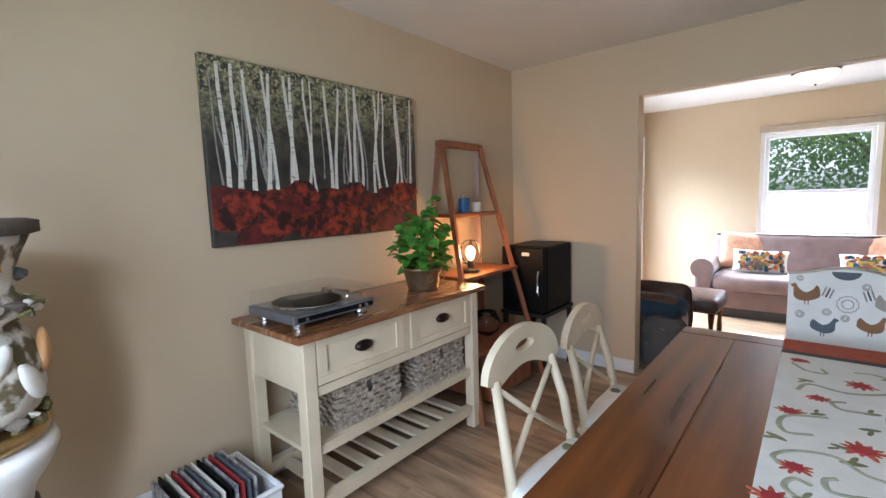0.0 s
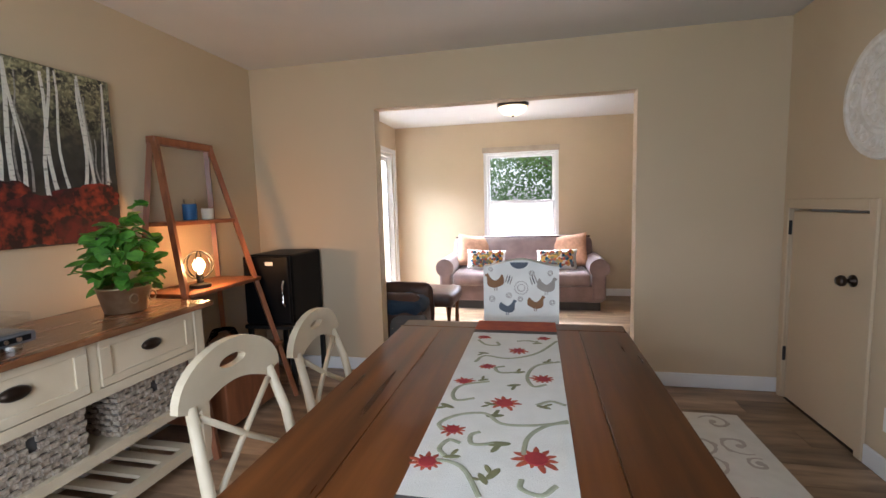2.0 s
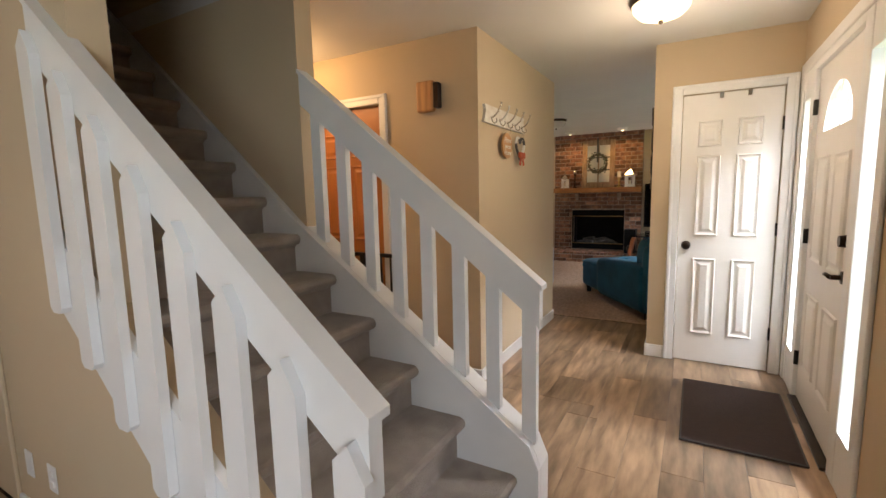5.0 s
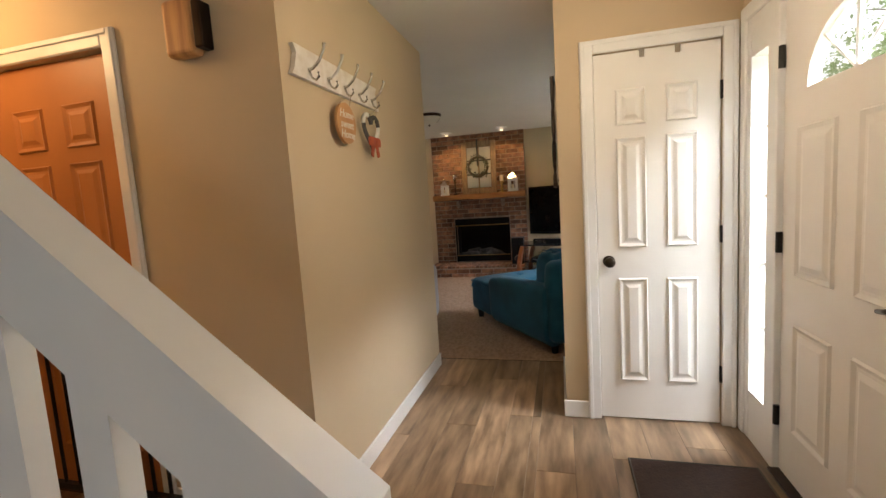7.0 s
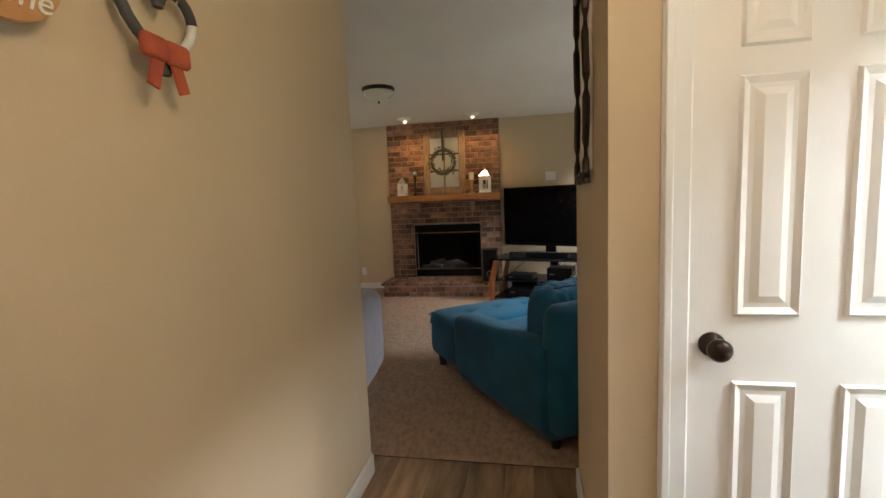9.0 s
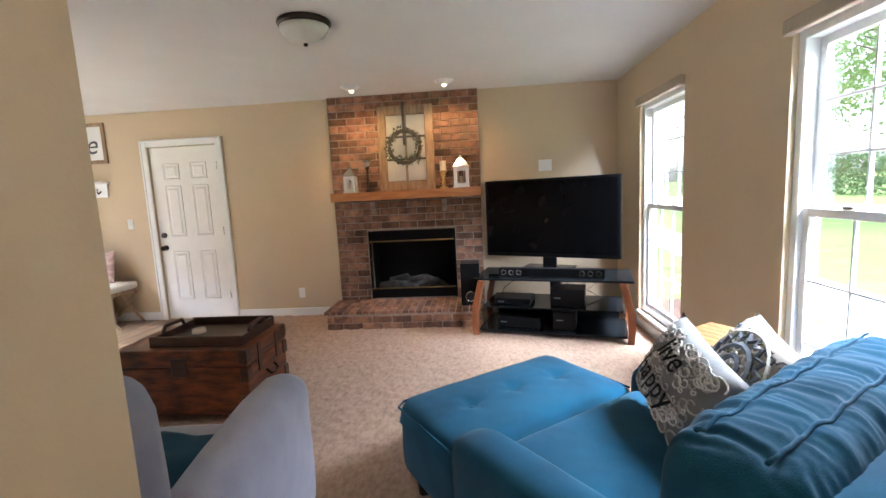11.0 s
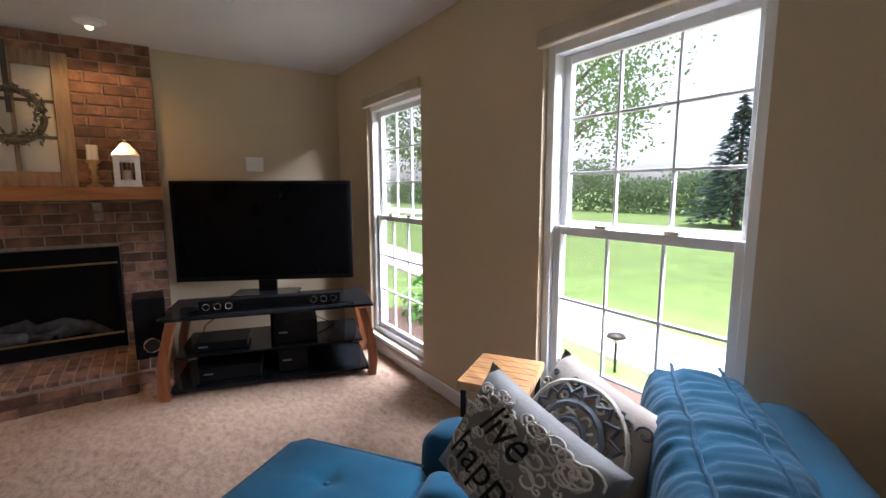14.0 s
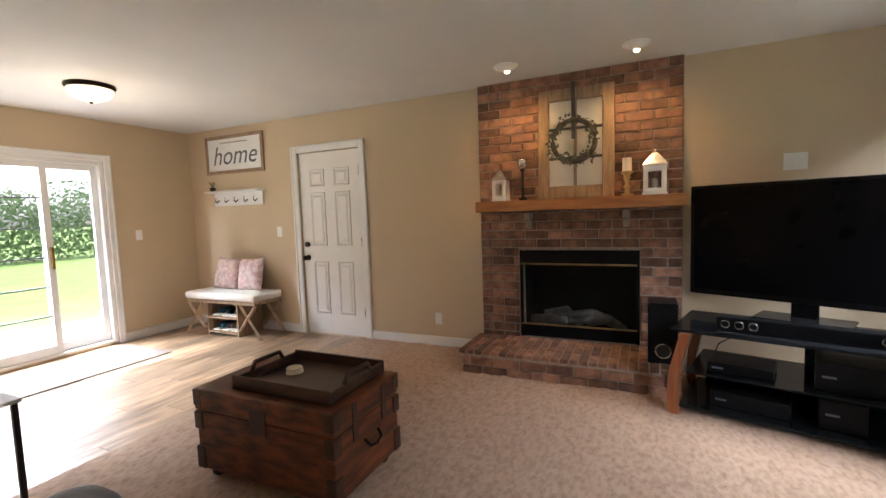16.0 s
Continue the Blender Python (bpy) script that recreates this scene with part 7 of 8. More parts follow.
def pillow_words(p, words, size, w, h, t, u0, v0):
    bm = lettering(words, size, 0.4, 0.9)
    bmesh.ops.triangulate(bm, faces=bm.faces[:])
    for v in bm.verts:
        x, z = v.co.x + u0 * w / 2, v.co.y + v0 * h / 2 + h / 2
        u, q = max(-0.98, min(0.98, x / (w / 2))), max(-0.98, min(0.98, (z - h / 2) / (h / 2)))
        th = t / 2 * ((1 - u * u) * (1 - q * q)) ** 0.38
        v.co = Vector((x, -th - 0.013 - v.co.z, z))
    part("lettering", bm, "black", p, "black script lettering")


pillow_words(tp, "live\nhappy", 0.13, 0.54, 0.36, 0.15, -0.14, 0.05)
big = [("line", "slate", [(0.05 + 0.5 * (1 - i / 34) * math.cos(i * 0.42), 0.1 + 0.5 * (1 - i / 34) * math.sin(i * 0.42)) for i in range(34)], 0.011)]
big += [("line", "slate", [(0.05 + (0.60 + 0.13 * (i % 2)) * math.cos(i * 0.17), 0.05 + (0.60 + 0.13 * (i % 2)) * math.sin(i * 0.17)) for i in range(38)], 0.008)]
big += [("line", "linen", [(0.05 + 0.8 * math.cos(i * 0.26), 0.05 + 0.8 * math.sin(i * 0.26)) for i in range(25)], 0.007)]
pillow(0.48, 0.42, 0.16, pose(7.575, 0.745, 0.485, -33, 6, 168), "taupe", "cream pillow with large blue paisley swirl", big + swirls(60, 5, ("linen", "slate", "olive", "linen"), 0.05, 0.16, 0.004), seed=2)

t = thing("side_table", "small side table with striped acacia top and black legs", "side table")
for i in range(6):
    part("top_stave", bx(-0.14, -0.165 + i * 0.055, 0.60, 0.14, -0.165 + (i + 1) * 0.055 - 0.001, 0.635, 0.002, 1), "lightwood", t)
for x in (-0.13, 0.108):
    for y in (-0.15, 0.128):
        part("leg", bx(x, y, 0, x + 0.022, y + 0.022, 0.60), "black_matte", t)
t.matrix_world = pose(8.10, 0.42, 0, 0, 0, 33)


def recliner():
    r = thing("recliner", "lavender grey upholstered recliner with padded arms", "recliner")
    part("base", soft_box(0.0, -0.42, 0.06, 0.80, 0.42, 0.32, 0.05, 0.0), "grey_fabric", r, smooth=True)
    part("seat_cushion", soft_box(0.12, -0.27, 0.30, 0.84, 0.27, 0.46, 0.06, 0.02), "grey_fabric", r, smooth=True)
    for s in (-1, 1):
        bm = soft_box(0.05, s * 0.34 - 0.10, 0.06, 0.86, s * 0.34 + 0.10, 0.62, 0.085, 0.02, seed=s)
        for v in bm.verts:
            if v.co.z > 0.4:
                v.co.z += 0.05 * math.sin(max(0, min(1, v.co.x)) * 2.6)
        part("arm", bm, "grey_fabric", r, smooth=True)
    part("backrest", soft_box(-0.12, -0.30, 0.30, 0.14, 0.30, 0.98, 0.10, 0.03), "grey_fabric", r, smooth=True)
    part("recline_handle", lathe([(0.04, 0), (0.038, 0.012), (0.0, 0.014)], 18, Matrix.Translation((0.45, -0.442, 0.40)) @ pose(0, 0, 0, 90, 0, 0) @ Matrix.Diagonal((0.6, 1, 1, 1))), "black", r)
    bm = soft_box(0.16, -0.24, 0.44, 0.62, 0.2, 0.53, 0.04, 0.02)
    for v in bm.verts:
        v.co.z += 0.03 * noise.noise(v.co * 11)
    b = single("blanket", bm, "blue", "crumpled dark teal blanket on the recliner seat", "blanket", smooth=True)
    mm = Matrix.Translation((6.83, 2.63, 0)) @ pose(0, 0, 0, 0, 0, 5)
    r.matrix_world = mm
    b.matrix_world = mm


recliner()


def trunk():
    t = thing("trunk", "old reddish brown wooden trunk with iron corners and casters", "trunk")
    x0, x1, y0, y1, z0, z1 = 8.45, 8.98, 2.97, 3.83, 0.07, 0.49
    part("box", bx(x0, y0, z0, x1, y1, 0.375, 0.006, 1), "trunk", t)
    part("lid", bx(x0 - 0.006, y0 - 0.006, 0.38, x1 + 0.006, y1 + 0.006, z1, 0.01, 2), "trunk", t)
    for x in (x0 + 0.004, x1 - 0.004):
        for y in (y0 + 0.004, y1 - 0.004):
            for za, zb in ((z0 + 0.004, z0 + 0.12), (0.28, 0.37), (0.40, z1 - 0.004)):
                part("corner_iron", bx(x - 0.013 - (0.03 if x > 8.7 else 0), y - 0.013 - (0.03 if y > 3.4 else 0), za, x + 0.013 + (0.03 if x < 8.7 else 0), y + 0.013 + (0.03 if y < 3.4 else 0), zb, 0.004, 1), "tray", t)
    for y in (y0 - 0.008,):
        for x in (8.60, 8.84):
            part("strap", bx(x - 0.02, y - 0.003, 0.30, x + 0.02, y + 0.006, 0.48, 0.002, 1), "tray", t)
        part("handle", tube([(8.66, y - 0.004, 0.28), (8.665, y - 0.03, 0.25), (8.715, y - 0.034, 0.235), (8.765, y - 0.03, 0.25), (8.77, y - 0.004, 0.28)], 0.008, 8), "bronze", t, smooth=True)
    part("lock_plate", bx(x0 - 0.012, 3.35, 0.32, x0 - 0.001, 3.45, 0.44, 0.003, 1), "tray", t)
    for x in (x0 + 0.06, x1 - 0.06):
        for y in (y0 + 0.06, y1 - 0.06):
            part("caster", cyl(0.032, 0.032, 0.025, 16, Matrix.Translation((x, y - 0.012, 0.042)) @ pose(0, 0, 0, -90, 0, 0)), "black_matte", t)
            part("caster_stem", cyl(0.012, 0.012, 0.04, 10, Matrix.Translation((x, y, 0.045))), "chrome", t)
    y = thing("serving_tray", "dark wooden serving tray with raised handles on the trunk", "tray")
    a0, a1, b0, b1 = 8.50, 8.95, 3.02, 3.62
    part("tray_base", bx(a0, b0, z1 + 0.002, a1, b1, z1 + 0.014), "tray", y)
    for q in ((a0, b0, a0 + 0.015, b1), (a1 - 0.015, b0, a1, b1)):
        part("tray_side", bx(q[0], q[1], z1 + 0.014, q[2], q[3], z1 + 0.07, 0.003, 1), "tray", y)
    for q in (b0, b1 - 0.018):
        part("tray_end", bx(a0 + 0.015, q, z1 + 0.014, a1 - 0.015, q + 0.018, z1 + 0.06, 0.003, 1), "tray", y)
        part("tray_handle", tube([(8.62, q + 0.009, z1 + 0.055), (8.64, q + 0.009, z1 + 0.095), (8.81, q + 0.009, z1 + 0.095), (8.83, q + 0.009, z1 + 0.055)], 0.013, 8), "tray", y, smooth=True)
    c = thing("jar_lid_stack", "stack of round white coasters on the tray", "coasters")
    for k in range(3):
        part("coaster", cyl(0.045 - 0.002 * k, 0.045 - 0.002 * k, 0.009, 24, Matrix.Translation((8.76, 3.46, z1 + 0.0145 + 0.0095 * k))), "candle", c)


trunk()


def entry_bench():
    b = thing("entry_bench", "cream tufted bench with crossed wooden legs and a cubby", "bench")
    x0, x1, y0, y1 = 10.46, 10.88, 5.62, 6.74
    part("seat", soft_box(x0, y0, 0.42, x1, y1, 0.50, 0.025, 0.012), "linen", b, smooth=True)
    part("rail", bx(x0 + 0.02, y0 + 0.02, 0.38, x1 - 0.02, y1 - 0.02, 0.42), "rustic", b)
    for y in (y0 + 0.06, y1 - 0.06):
        s = 1 if y < 6 else -1
        for xx in (x0 + 0.03, x1 - 0.03):
            part("cross_leg", tube([(xx, y - s * 0.10, 0.0), (xx, y + s * 0.20, 0.38)], 0.02, 4), "rustic", b)
            part("cross_leg", tube([(xx, y + s * 0.22, 0.08), (xx, y - s * 0.05, 0.38)], 0.02, 4), "rustic", b)
    part("cubby_side", bx(x0 + 0.04, 5.93, 0.0, x1 - 0.03, 5.95, 0.38), "rustic", b)
    part("cubby_side", bx(x0 + 0.04, 6.41, 0.0, x1 - 0.03, 6.43, 0.38), "rustic", b)
    for z in (0.03, 0.2):
        part("cubby_shelf", bx(x0 + 0.04, 5.95, z, x1 - 0.03, 6.41, z + 0.018), "rustic", b)
    part("cubby_back", bx(x1 - 0.045, 5.95, 0.0, x1 - 0.032, 6.41, 0.38), "rustic", b)
    rng = random.Random(1)
    for z in (0.049, 0.219):
        for i in range(3):
            y = 5.98 + i * 0.14
            for q in (0, 0.055):
                sh = thing("shoe", "dark low shoe stored in the bench cubby", "shoe", "shoes in the cubby")
                part("sole", soft_box(x0 + 0.06, y + q, z, x0 + 0.30, y + q + 0.05, z + 0.02, 0.008, 0, cuts=1), "linen", sh)
                part("upper", soft_box(x0 + 0.12, y + q + 0.003, z + 0.02, x0 + 0.295, y + q + 0.047, z + 0.075, 0.018, 0.004, cuts=2), rng.choice(("slate", "black", "taupe", "blue")), sh, smooth=True)


entry_bench()
for y, r in ((6.33, 4), (5.93, -3)):
    pillow(0.38, 0.38, 0.13, pose(10.68, y, 0.505, -14, r, -90), "pink", "pink and cream damask pillow on the bench", swirls(14, int(y * 10), ("linen",), 0.1, 0.25, 0.003), group="bench pillows")

s = thing("home_sign", "white framed sign with grey script lettering", "sign")
part("board", bx(EAST - 0.018, 5.84, 1.93, EAST - 0.003, 6.72, 2.31), "trim", s)
for y0, y1, z0, z1 in ((5.80, 5.84, 1.89, 2.35), (6.72, 6.76, 1.89, 2.35), (5.84, 6.72, 1.89, 1.93), (5.84, 6.72, 2.31, 2.35)):
    part("frame_board", bx(EAST - 0.028, y0, z0, EAST - 0.002, y1, z1, 0.003, 1), "rustic", s)
bm = lettering("home", 0.32, 0.3)
bm.transform(Matrix.Translation((EAST - 0.0195, 6.28, 2.10)) @ pose(0, 0, 0, 90, 0, -90))
part("lettering", bm, "slate", s, "dark grey script lettering")
part("lettering", bx(EAST - 0.0195, 6.05, 2.255, EAST - 0.0185, 6.5, 2.268), "taupe", s, "small grey line of writing")

h = thing("coat_rack", "white wall shelf with five dark coat hooks", "coat rack")
part("shelf_board", bx(EAST - 0.13, 5.82, 1.66, EAST - 0.002, 6.70, 1.68, 0.003, 1), "trim", h)
part("back_board", bx(EAST - 0.02, 5.86, 1.50, EAST - 0.002, 6.66, 1.66, 0.003, 1), "trim", h)
for i in range(5):
    y = 5.94 + i * 0.16
    part("hook", tube([(EAST - 0.02, y, 1.57), (EAST - 0.06, y, 1.54), (EAST - 0.075, y, 1.56), (EAST - 0.07, y, 1.60)], 0.007, 8), "bronze", h, smooth=True)
pl = thing("small_plant", "small dried twig plant on the wall shelf", "plant")
part("pot", cyl(0.03, 0.036, 0.05, 16, Matrix.Translation((EAST - 0.07, 6.62, 1.681))), "bronze", pl)
rng = random.Random(12)
for i in range(14):
    a = rng.uniform(0, 6.28)
    part("twig", tube([(EAST - 0.07, 6.62, 1.73), (EAST - 0.07 + 0.03 * math.cos(a), 6.62 + 0.05 * math.sin(a), 1.78 + rng.uniform(0, 0.03))], 0.003, 5), "moss", pl)


def plate(name, axis, a, z, face, side, label, w=0.036, h=0.058, toggles=1):
    p = thing(name, label, "wall plate")
    f0, f1 = sorted((face + side * 0.0005, face + side * 0.006))
    g0, g1 = sorted((face + side * 0.006, face + side * 0.011))
    part("plate", bx(a - w, f0, z - h, a + w, f1, z + h, 0.002, 1) if axis == "x" else bx(f0, a - w, z - h, f1, a + w, z + h, 0.002, 1), "trim", p)
    for k in range(toggles):
        c = a + (k - (toggles - 1) / 2) * 0.05
        part("toggle", bx(c - 0.008, g0, z - 0.016, c + 0.008, g1, z + 0.016, 0.002, 1) if axis == "x" else bx(g0, c - 0.008, z - 0.016, g1, c + 0.008, z + 0.016, 0.002, 1), "door", p)


plate("light_switch", "y", 5.64, 1.17, EAST, -1, "white light switch beside the door")
plate("light_switch", "x", 10.21, 1.19, NORTH, -1, "white light switch by the patio door")
plate("outlet", "y", 3.63, 0.28, EAST, -1, "white electrical outlet above the baseboard")
plate("cable_plate", "y", 0.80, 1.60, EAST, -1, "white double cable plate above the television", 0.07, 0.06, 2)

r = thing("entry_mat", "long grey-brown woven mat before the patio door", "rug")
part("mat_body", bx(8.2, 6.16, 0.001, 9.88, 6.95, 0.011, 0.003, 1), "dark_taupe", r)
k = thing("end_table", "black metal end table with pale top", "end table")
part("top", bx(7.55, 4.45, 0.50, 8.02, 4.95, 0.52, 0.004, 1), "trim", k)
for x in (7.56, 7.985):
    for y in (4.46, 4.915):
        part("leg", bx(x, y, 0, x + 0.022, y + 0.022, 0.50), "black_matte", k)


# ---- outdoors ----
def ground():
    bm = bmesh.new()
    n = 24
    vs = []
    for i in range(n + 1):
        for j in range(n + 1):
            u, v = 2 * i / n - 1, 2 * j / n - 1
            x, y = 5 + 400 * u * abs(u), 3 + 400 * v * abs(v)
            vs.append(bm.verts.new((x, y, -0.22)))
    for i in range(n):
        for j in range(n):
            a = i * (n + 1) + j
            bm.faces.new((vs[a], vs[a + n + 1], vs[a + n + 2], vs[a + 1]))
    single("ground", bm, "grass", "bright green mown lawn", "lawn", kind="structure")


ground()


def ribbon(name, pts, w, z, material, label):
    bm = bmesh.new()
    rows = []
    for i, p in enumerate(pts):
        a, b = Vector(pts[max(i - 1, 0)]), Vector(pts[min(i + 1, len(pts) - 1)])
        d = (b - a).normalized()
        nrm = Vector((-d.y, d.x))
        rows.append([bm.verts.new((p[0] + nrm.x * w * s, p[1] + nrm.y * w * s, zz)) for s, zz in ((-0.5, -0.3), (-0.5, z), (0.5, z), (0.5, -0.3))])
    for r0, r1 in zip(rows, rows[1:]):
        for k in range(3):
            bm.faces.new((r0[k], r1[k], r1[k + 1], r0[k + 1]))
    return single(name, bm, material, label, name, kind="structure")


ribbon("pavement", [(3.5, -1.6), (5.5, -2.0), (7.5, -2.3), (9.5, -2.5), (12, -2.8), (16, -3.2), (22, -4)], 1.15, -0.17, "concrete", "pale concrete garden path")
ribbon("mulch_bed", [(5.8, -0.75), (9, -0.85), (12, -1.0)], 1.3, -0.195, "mulch", "dark mulch planting bed along the house")
ribbon("road", [(-60, -15), (8, -14.5), (40, -14.5), (90, -15)], 3.6, -0.19, "concrete", "pale concrete street beyond the lawn")
ribbon("patio", [(7.5, 8.4), (11, 8.4)], 2.4, -0.12, "concrete", "pale concrete patio behind the house")
ribbon("terrace", [(-7, 13.4), (5, 13.4)], 11.6, -0.14, "concrete", "wide pale concrete terrace behind the house")
ribbon("deck", [(-4.0, 3.0), (-4.0, 9.0)], 4.6, -0.12, "concrete", "pale concrete patio beside the house")


def tree(x, y, h, r, material, label, seed, clumps=900, first=0.3):
    rng = random.Random(seed)
    t = thing("tree", label, "tree")
    part("trunk", tube([(x, y, -0.25), (x + 0.05, y, h * 0.2), (x - 0.05, y + 0.05, h * 0.45), (x, y, h * 0.8)], [h * 0.035, h * 0.026, h * 0.018, h * 0.005], 10), "bark", t, smooth=True)
    verts, faces = [], []
    for k in range(12):
        a, z0 = rng.uniform(0, 6.28), h * rng.uniform(first, 0.6)
        L = r * rng.uniform(0.6, 0.95)
        part("limb", tube([(x, y, z0), (x + L * 0.5 * math.cos(a), y + L * 0.5 * math.sin(a), z0 + L * 0.4), (x + L * math.cos(a), y + L * math.sin(a), z0 + L * 0.6)], [h * 0.012, h * 0.007, h * 0.002], 6), "bark", t)
    for k in range(clumps):
        u = Vector((rng.gauss(0, 1), rng.gauss(0, 1), rng.gauss(0, 1))).normalized() * rng.uniform(0.35, 1) ** 0.5
        n = noise.noise(u * 2.2 + Vector((seed, 0, 0)))
        u *= 0.9 + 0.35 * n
        c = Vector((x + u.x * r, y + u.y * r, h * 0.64 + u.z * h * 0.36))
        for q in range(14):
            o = c + Vector((rng.gauss(0, 1), rng.gauss(0, 1), rng.gauss(0, 0.7))) * r * 0.09
            s = rng.uniform(0.05, 0.10) * (0.6 + r * 0.12)
            a = Vector((rng.gauss(0, 1), rng.gauss(0, 1), rng.gauss(0, 1))).normalized() * s
            b = a.orthogonal().normalized() * s * 0.55
            i = len(verts)
            verts += [o - a, o + b, o + a, o - b]
            faces.append((i, i + 1, i + 2, i + 3))
    me = bpy.data.meshes.new("crown")
    me.from_pydata(verts, [], faces)
    me.materials.append(M[material])
    o = new("crown", me)
    o.parent = t


def conifer(x, y, h, r, seed):
    rng = random.Random(seed)
    t = thing("tree", "tall blue-green spruce tree on the lawn", "tree")
    part("trunk", tube([(x, y, -0.25), (x, y, h)], [0.16, 0.02], 8), "bark", t)
    verts, faces = [], []
    for k in range(2600):
        u = rng.random() ** 0.7
        z = 0.3 + (h - 0.4) * (1 - u)
        rr = r * u * rng.uniform(0.35, 1.0) * (0.85 + 0.3 * (z * 2.2 % 1))
        a = rng.uniform(0, 6.28)
        o = Vector((x + rr * math.cos(a), y + rr * math.sin(a), z - rr * 0.25))
        d = Vector((math.cos(a), math.sin(a), -0.15 + rng.uniform(-0.2, 0.2))) * rng.uniform(0.18, 0.36)
        s = Vector((-math.sin(a), math.cos(a), rng.uniform(-0.5, 0.5))) * 0.08
        i = len(verts)
        verts += [o - d * 0.4, o + s, o + d, o - s]
        faces.append((i, i + 1, i + 2, i + 3))
    me = bpy.data.meshes.new("crown")
    me.from_pydata(verts, [], faces)
    me.materials.append(M["spruce"])
    o = new("crown", me)
    o.parent = t


tree(19.3, -12.0, 8.0, 4.6, "foliage", "broad green maple tree on the front lawn", 1, 480)
tree(27.0, -11.0, 7.0, 3.4, "foliage", "green garden tree near the path", 2, 500)
conifer(15.4, -18.6, 5.2, 1.9, 3)
tree(2.5, 25.5, 7.0, 3.8, "foliage", "green backyard tree behind the house", 5, 600)
tree(-10.0, 9.0, 6.5, 3.4, "foliage", "green tree beside the house", 6, 400)


def hedge(name, pts, h, label, seed, count, leaf=1.0):
    rng = random.Random(seed)
    verts, faces = [], []
    for k in range(count):
        u = rng.random() * (len(pts) - 1)
        i0 = int(u)
        p = Vector(pts[i0]).lerp(Vector(pts[i0 + 1]), u - i0)
        top = h * (0.65 + 0.5 * noise.noise(Vector((p.x * 0.25, p.y * 0.25, seed))) + 0.2 * noise.noise(Vector((p.x, p.y, seed))))
        o = Vector((p.x + rng.gauss(0, 0.8), p.y + rng.gauss(0, 0.8), -0.2 + top * rng.random() ** 0.8))
        a = Vector((rng.gauss(0, 1), rng.gauss(0, 1), rng.gauss(0, 1))).normalized() * rng.uniform(0.12, 0.28) * leaf
        b = a.orthogonal().normalized() * 0.13 * leaf
        i = len(verts)
        verts += [o - a, o + b, o + a, o - b]
        faces.append((i, i + 1, i + 2, i + 3))
    me = bpy.data.meshes.new(name)
    me.from_pydata(verts, [], faces)
    me.materials.append(M["hedge"])
    tagged(new(name, me), label, "trees", kind="stuff")


hedge("far_trees", [(-40, -28), (-10, -27), (10, -26), (30, -25), (60, -22)], 4.0, "row of green trees and shrubs beyond the street", 1, 40000, 0.6)
hedge("backyard_trees", [(-18, 27), (-6, 25.5), (6, 26), (20, 27), (36, 27)], 5.5, "green trees along the back of the garden", 2, 34000, 0.55)
hedge("side_trees", [(-15, -2), (-14, 6), (-14, 16)], 4.5, "green shrubs along the side of the garden", 3, 9000)


def shrub(x, y, h, seed):
    rng = random.Random(seed)
    verts, faces = [], []
    for k in range(260):
        a, u = rng.uniform(0, 6.28), rng.random()
        o = Vector((x + h * 0.6 * u * math.cos(a), y + h * 0.6 * u * math.sin(a), -0.2 + h * rng.random() * (1.1 - 0.6 * u)))
        d = Vector((rng.gauss(0, 1), rng.gauss(0, 1), rng.gauss(0.4, 1))).normalized() * 0.06
        s = d.orthogonal().normalized() * 0.025
        i = len(verts)
        verts += [o - d, o + s, o + d, o - s]
        faces.append((i, i + 1, i + 2, i + 3))
    me = bpy.data.meshes.new("shrub")
    me.from_pydata(verts, [], faces)
    me.materials.append(M["leaf"])
    tagged(new("shrub", me), "low green perennial in the mulch bed", "shrub", "bed plants")


shrub(7.75, -1.0, 0.35, 1)
shrub(10.6, -1.1, 0.5, 2)
shrub(11.3, -1.2, 0.6, 3)
p = thing("path_light", "black mushroom-shaped garden path light", "path light")
part("stake", cyl(0.012, 0.012, 0.34, 10, Matrix.Translation((9.05, -1.72, -0.22))), "black_matte", p)
part("cap", lathe([(0.085, 0.10), (0.07, 0.125), (0.02, 0.14), (0, 0.145)], 20, Matrix.Translation((9.05, -1.72, 0))), "black_matte", p, smooth=True)
part("lens", cyl(0.03, 0.03, 0.05, 14, Matrix.Translation((9.05, -1.72, 0.055))), "shade_off", p)

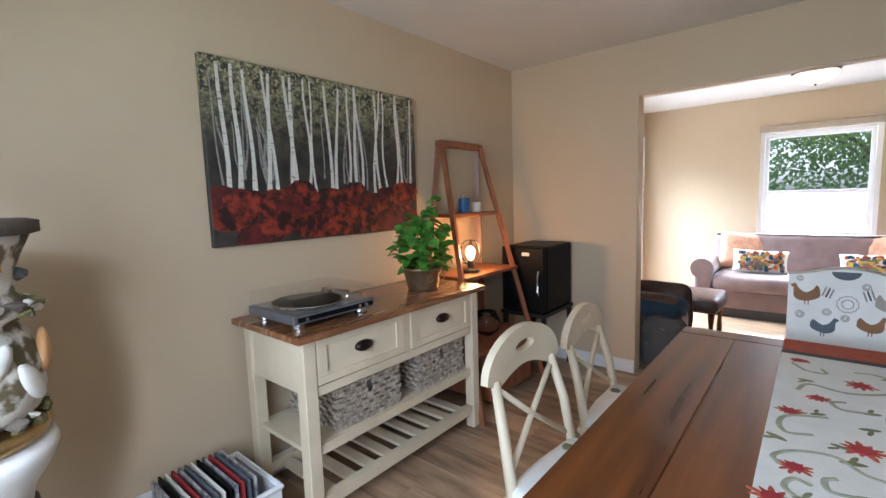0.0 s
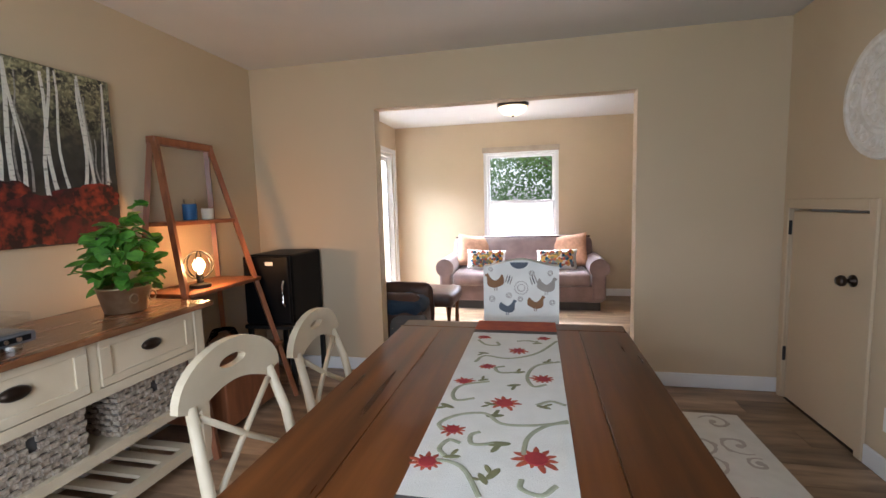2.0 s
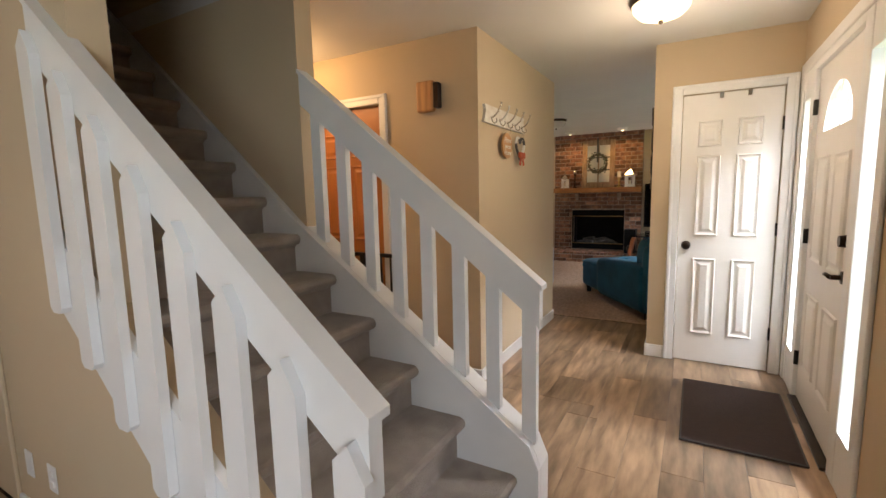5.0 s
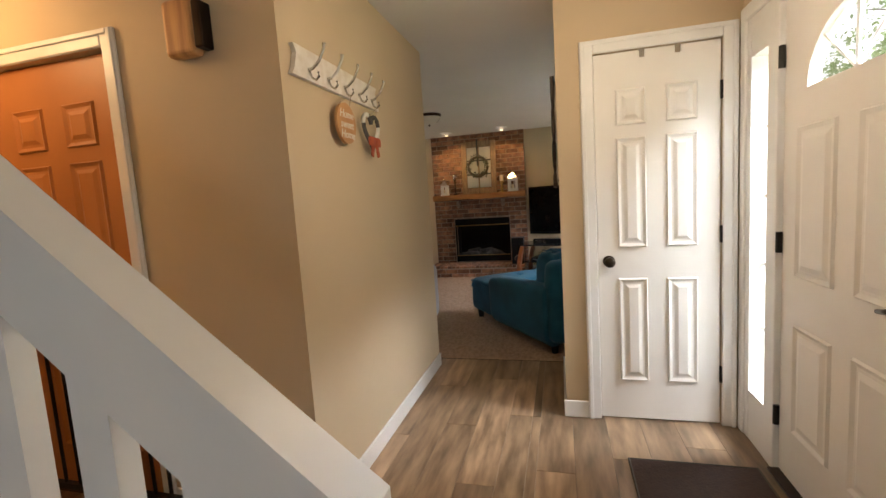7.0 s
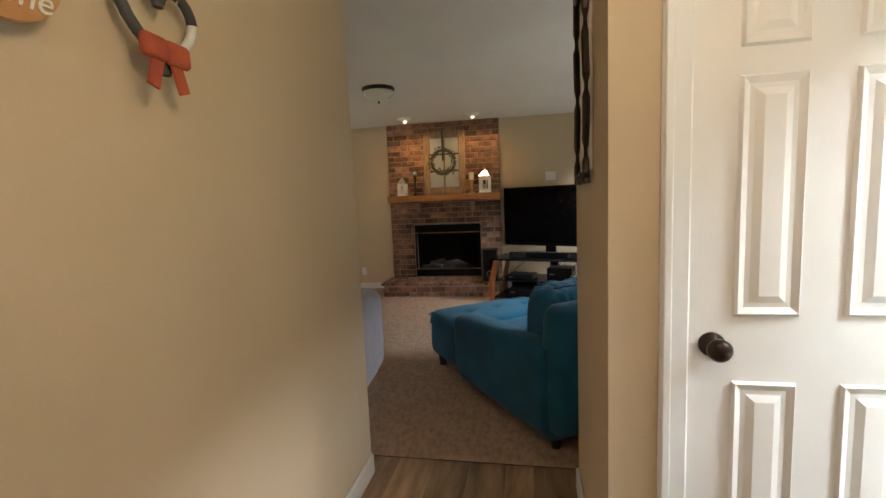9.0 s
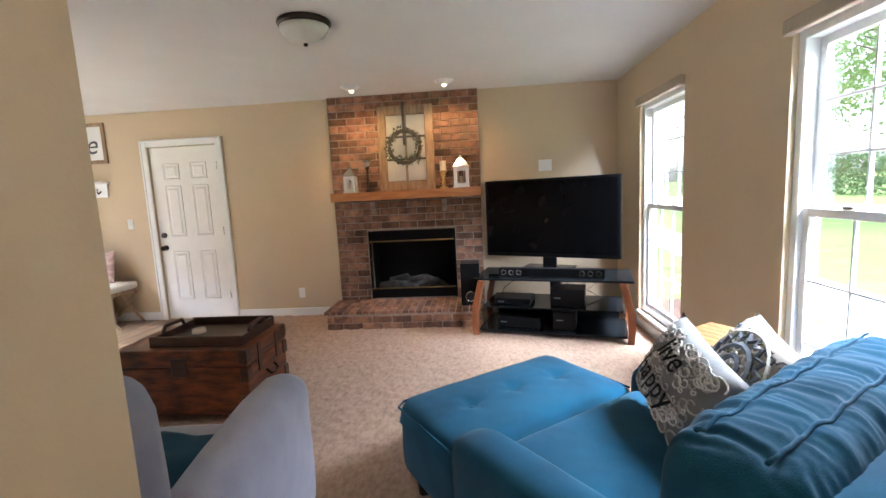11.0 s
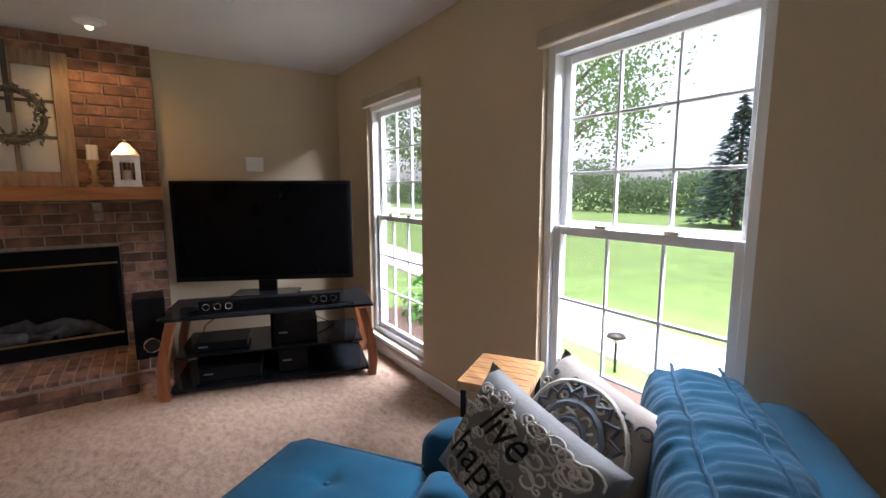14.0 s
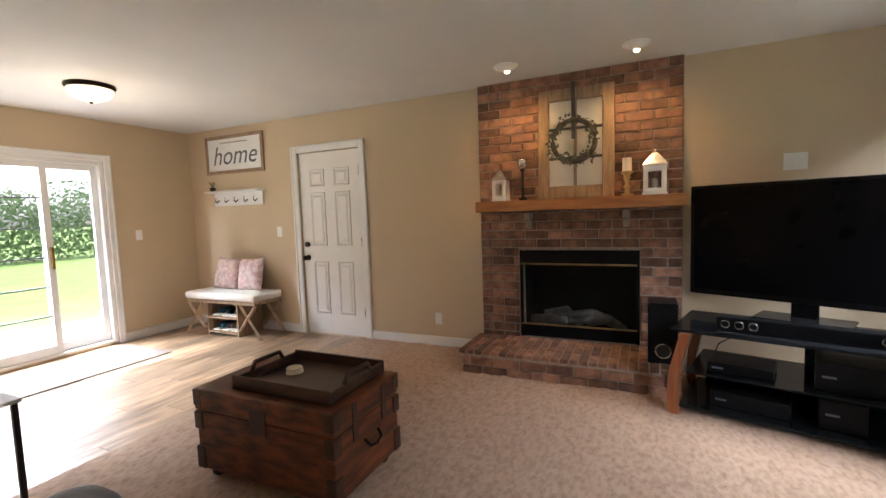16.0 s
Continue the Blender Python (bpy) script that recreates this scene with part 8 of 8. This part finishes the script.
# ---- pieces of the setting: planks and bricks ----
def planks():
    rng = random.Random(7)
    me_bm = bx(-0.5, -0.5, -0.011, 0.5, 0.5, 0.0)
    bmesh.ops.bevel(me_bm, geom=[e for e in me_bm.edges if abs(e.verts[0].co.z) < 1e-5 and abs(e.verts[1].co.z) < 1e-5], offset=0.0012, segments=1, affect="EDGES")
    me = bpy.data.meshes.new("plank")
    me_bm.to_mesh(me)
    me_bm.free()
    me.materials.append(M["plank"])
    rects = [(WEST, SOUTH, SLX, DN), (SLX, SOUTH, CARPET_W, 1.14), (SRX + 0.1, 1.14, PX, 5.3), (PX, 1.14, CARPET_W, HALL + 0.2), (WEST, DN, SLX, NORTH), (WX, CARPET_N, EAST, NORTH), (WX, HALL + 0.2, CARPET_W, CARPET_N), (SLX, 1.14, SRX + 0.1, 1.26)]
    W, L = 0.182, 1.22
    count = 0
    for x0, y0, x1, y1 in rects:
        j = math.floor(y0 / W)
        while j * W < y1 - 1e-4:
            a, b = max(y0, j * W), min(y1, (j + 1) * W)
            off = (j * 0.437 % 1) * L
            i = math.floor((x0 - off) / L)
            while off + i * L < x1 - 1e-4:
                c, d = max(x0, off + i * L), min(x1, off + (i + 1) * L)
                if d - c > 0.01 and b - a > 0.006:
                    o = new("plank", me)
                    o.parent = floor
                    o.location = ((c + d) / 2, (a + b) / 2, 0.0)
                    o.scale = (d - c - 0.0012, b - a - 0.0012, 1)
                    count += 1
                i += 1
            j += 1


planks()


def bricks():
    rng = random.Random(3)
    meshes = {}

    def brick(x, y, z, dx, dy, dz):
        key = (round(dx, 3), round(dy, 3), round(dz, 3))
        if key not in meshes:
            bm = bx(-dx / 2, -dy / 2, -dz / 2, dx / 2, dy / 2, dz / 2)
            bmesh.ops.bevel(bm, geom=bm.edges[:], offset=0.004, segments=1, affect="EDGES")
            me = bpy.data.meshes.new("brick")
            bm.to_mesh(me)
            bm.free()
            me.materials.append(M["brick"])
            meshes[key] = me
        o = new("brick", meshes[key])
        o.parent = fire
        o.location = (x + rng.uniform(-0.002, 0.002), y, z)
    CH, BL, J = 0.0762, 0.205, 0.011
    rows = int(CEIL / CH)
    for r in range(rows):
        z = CH * (r + 0.5)
        y = FY0 - (BL / 2 if r % 2 else 0)
        while y < FY1 - 0.01:
            a, b = max(y, FY0), min(y + BL, FY1)
            parts = [(a, b)]
            if 0.2 - 0.03 < z < 0.97 + 0.03:
                parts = [(p, q) for p, q in ((a, min(b, 1.80)), (max(a, 2.79), b)) if q - p > 0.02]
            if z < 0.19:
                parts = []
            for p, q in parts:
                if q - p > 0.02:
                    brick(FX + 0.022, (p + q) / 2, z, 0.05, q - p - J, CH - J)
            y += BL
    # soldier-laid hearth top and two running courses in front
    y = FY0 + 0.03
    hx0, hx1 = 10.315, FX - 0.004
    while y < FY1 - 0.03:
        for k, (p, q) in enumerate(((hx0, 10.51), (10.51, 10.71), (10.71, hx1))):
            brick((p + q) / 2, y + 0.034, 0.178, q - p - J, 0.068 - J * 0.8, 0.03)
        y += 0.0685
    for r, z in enumerate((0.036, 0.112)):
        y = FY0 + 0.03 - (BL / 2 if r else 0)
        while y < FY1 - 0.01:
            a, b = max(y, FY0 + 0.03), min(y + BL, FY1 - 0.005)
            if b - a > 0.02:
                brick(10.325, (a + b) / 2, z, 0.04, b - a - J, CH - J)
            y += BL
        x = hx0 + 0.03
        while x < hx1:
            b = min(x + BL, hx1)
            if b - x > 0.03:
                brick((x + b) / 2, FY1 - 0.018, z, b - x - J, 0.03, CH - J)
            x += BL


bricks()
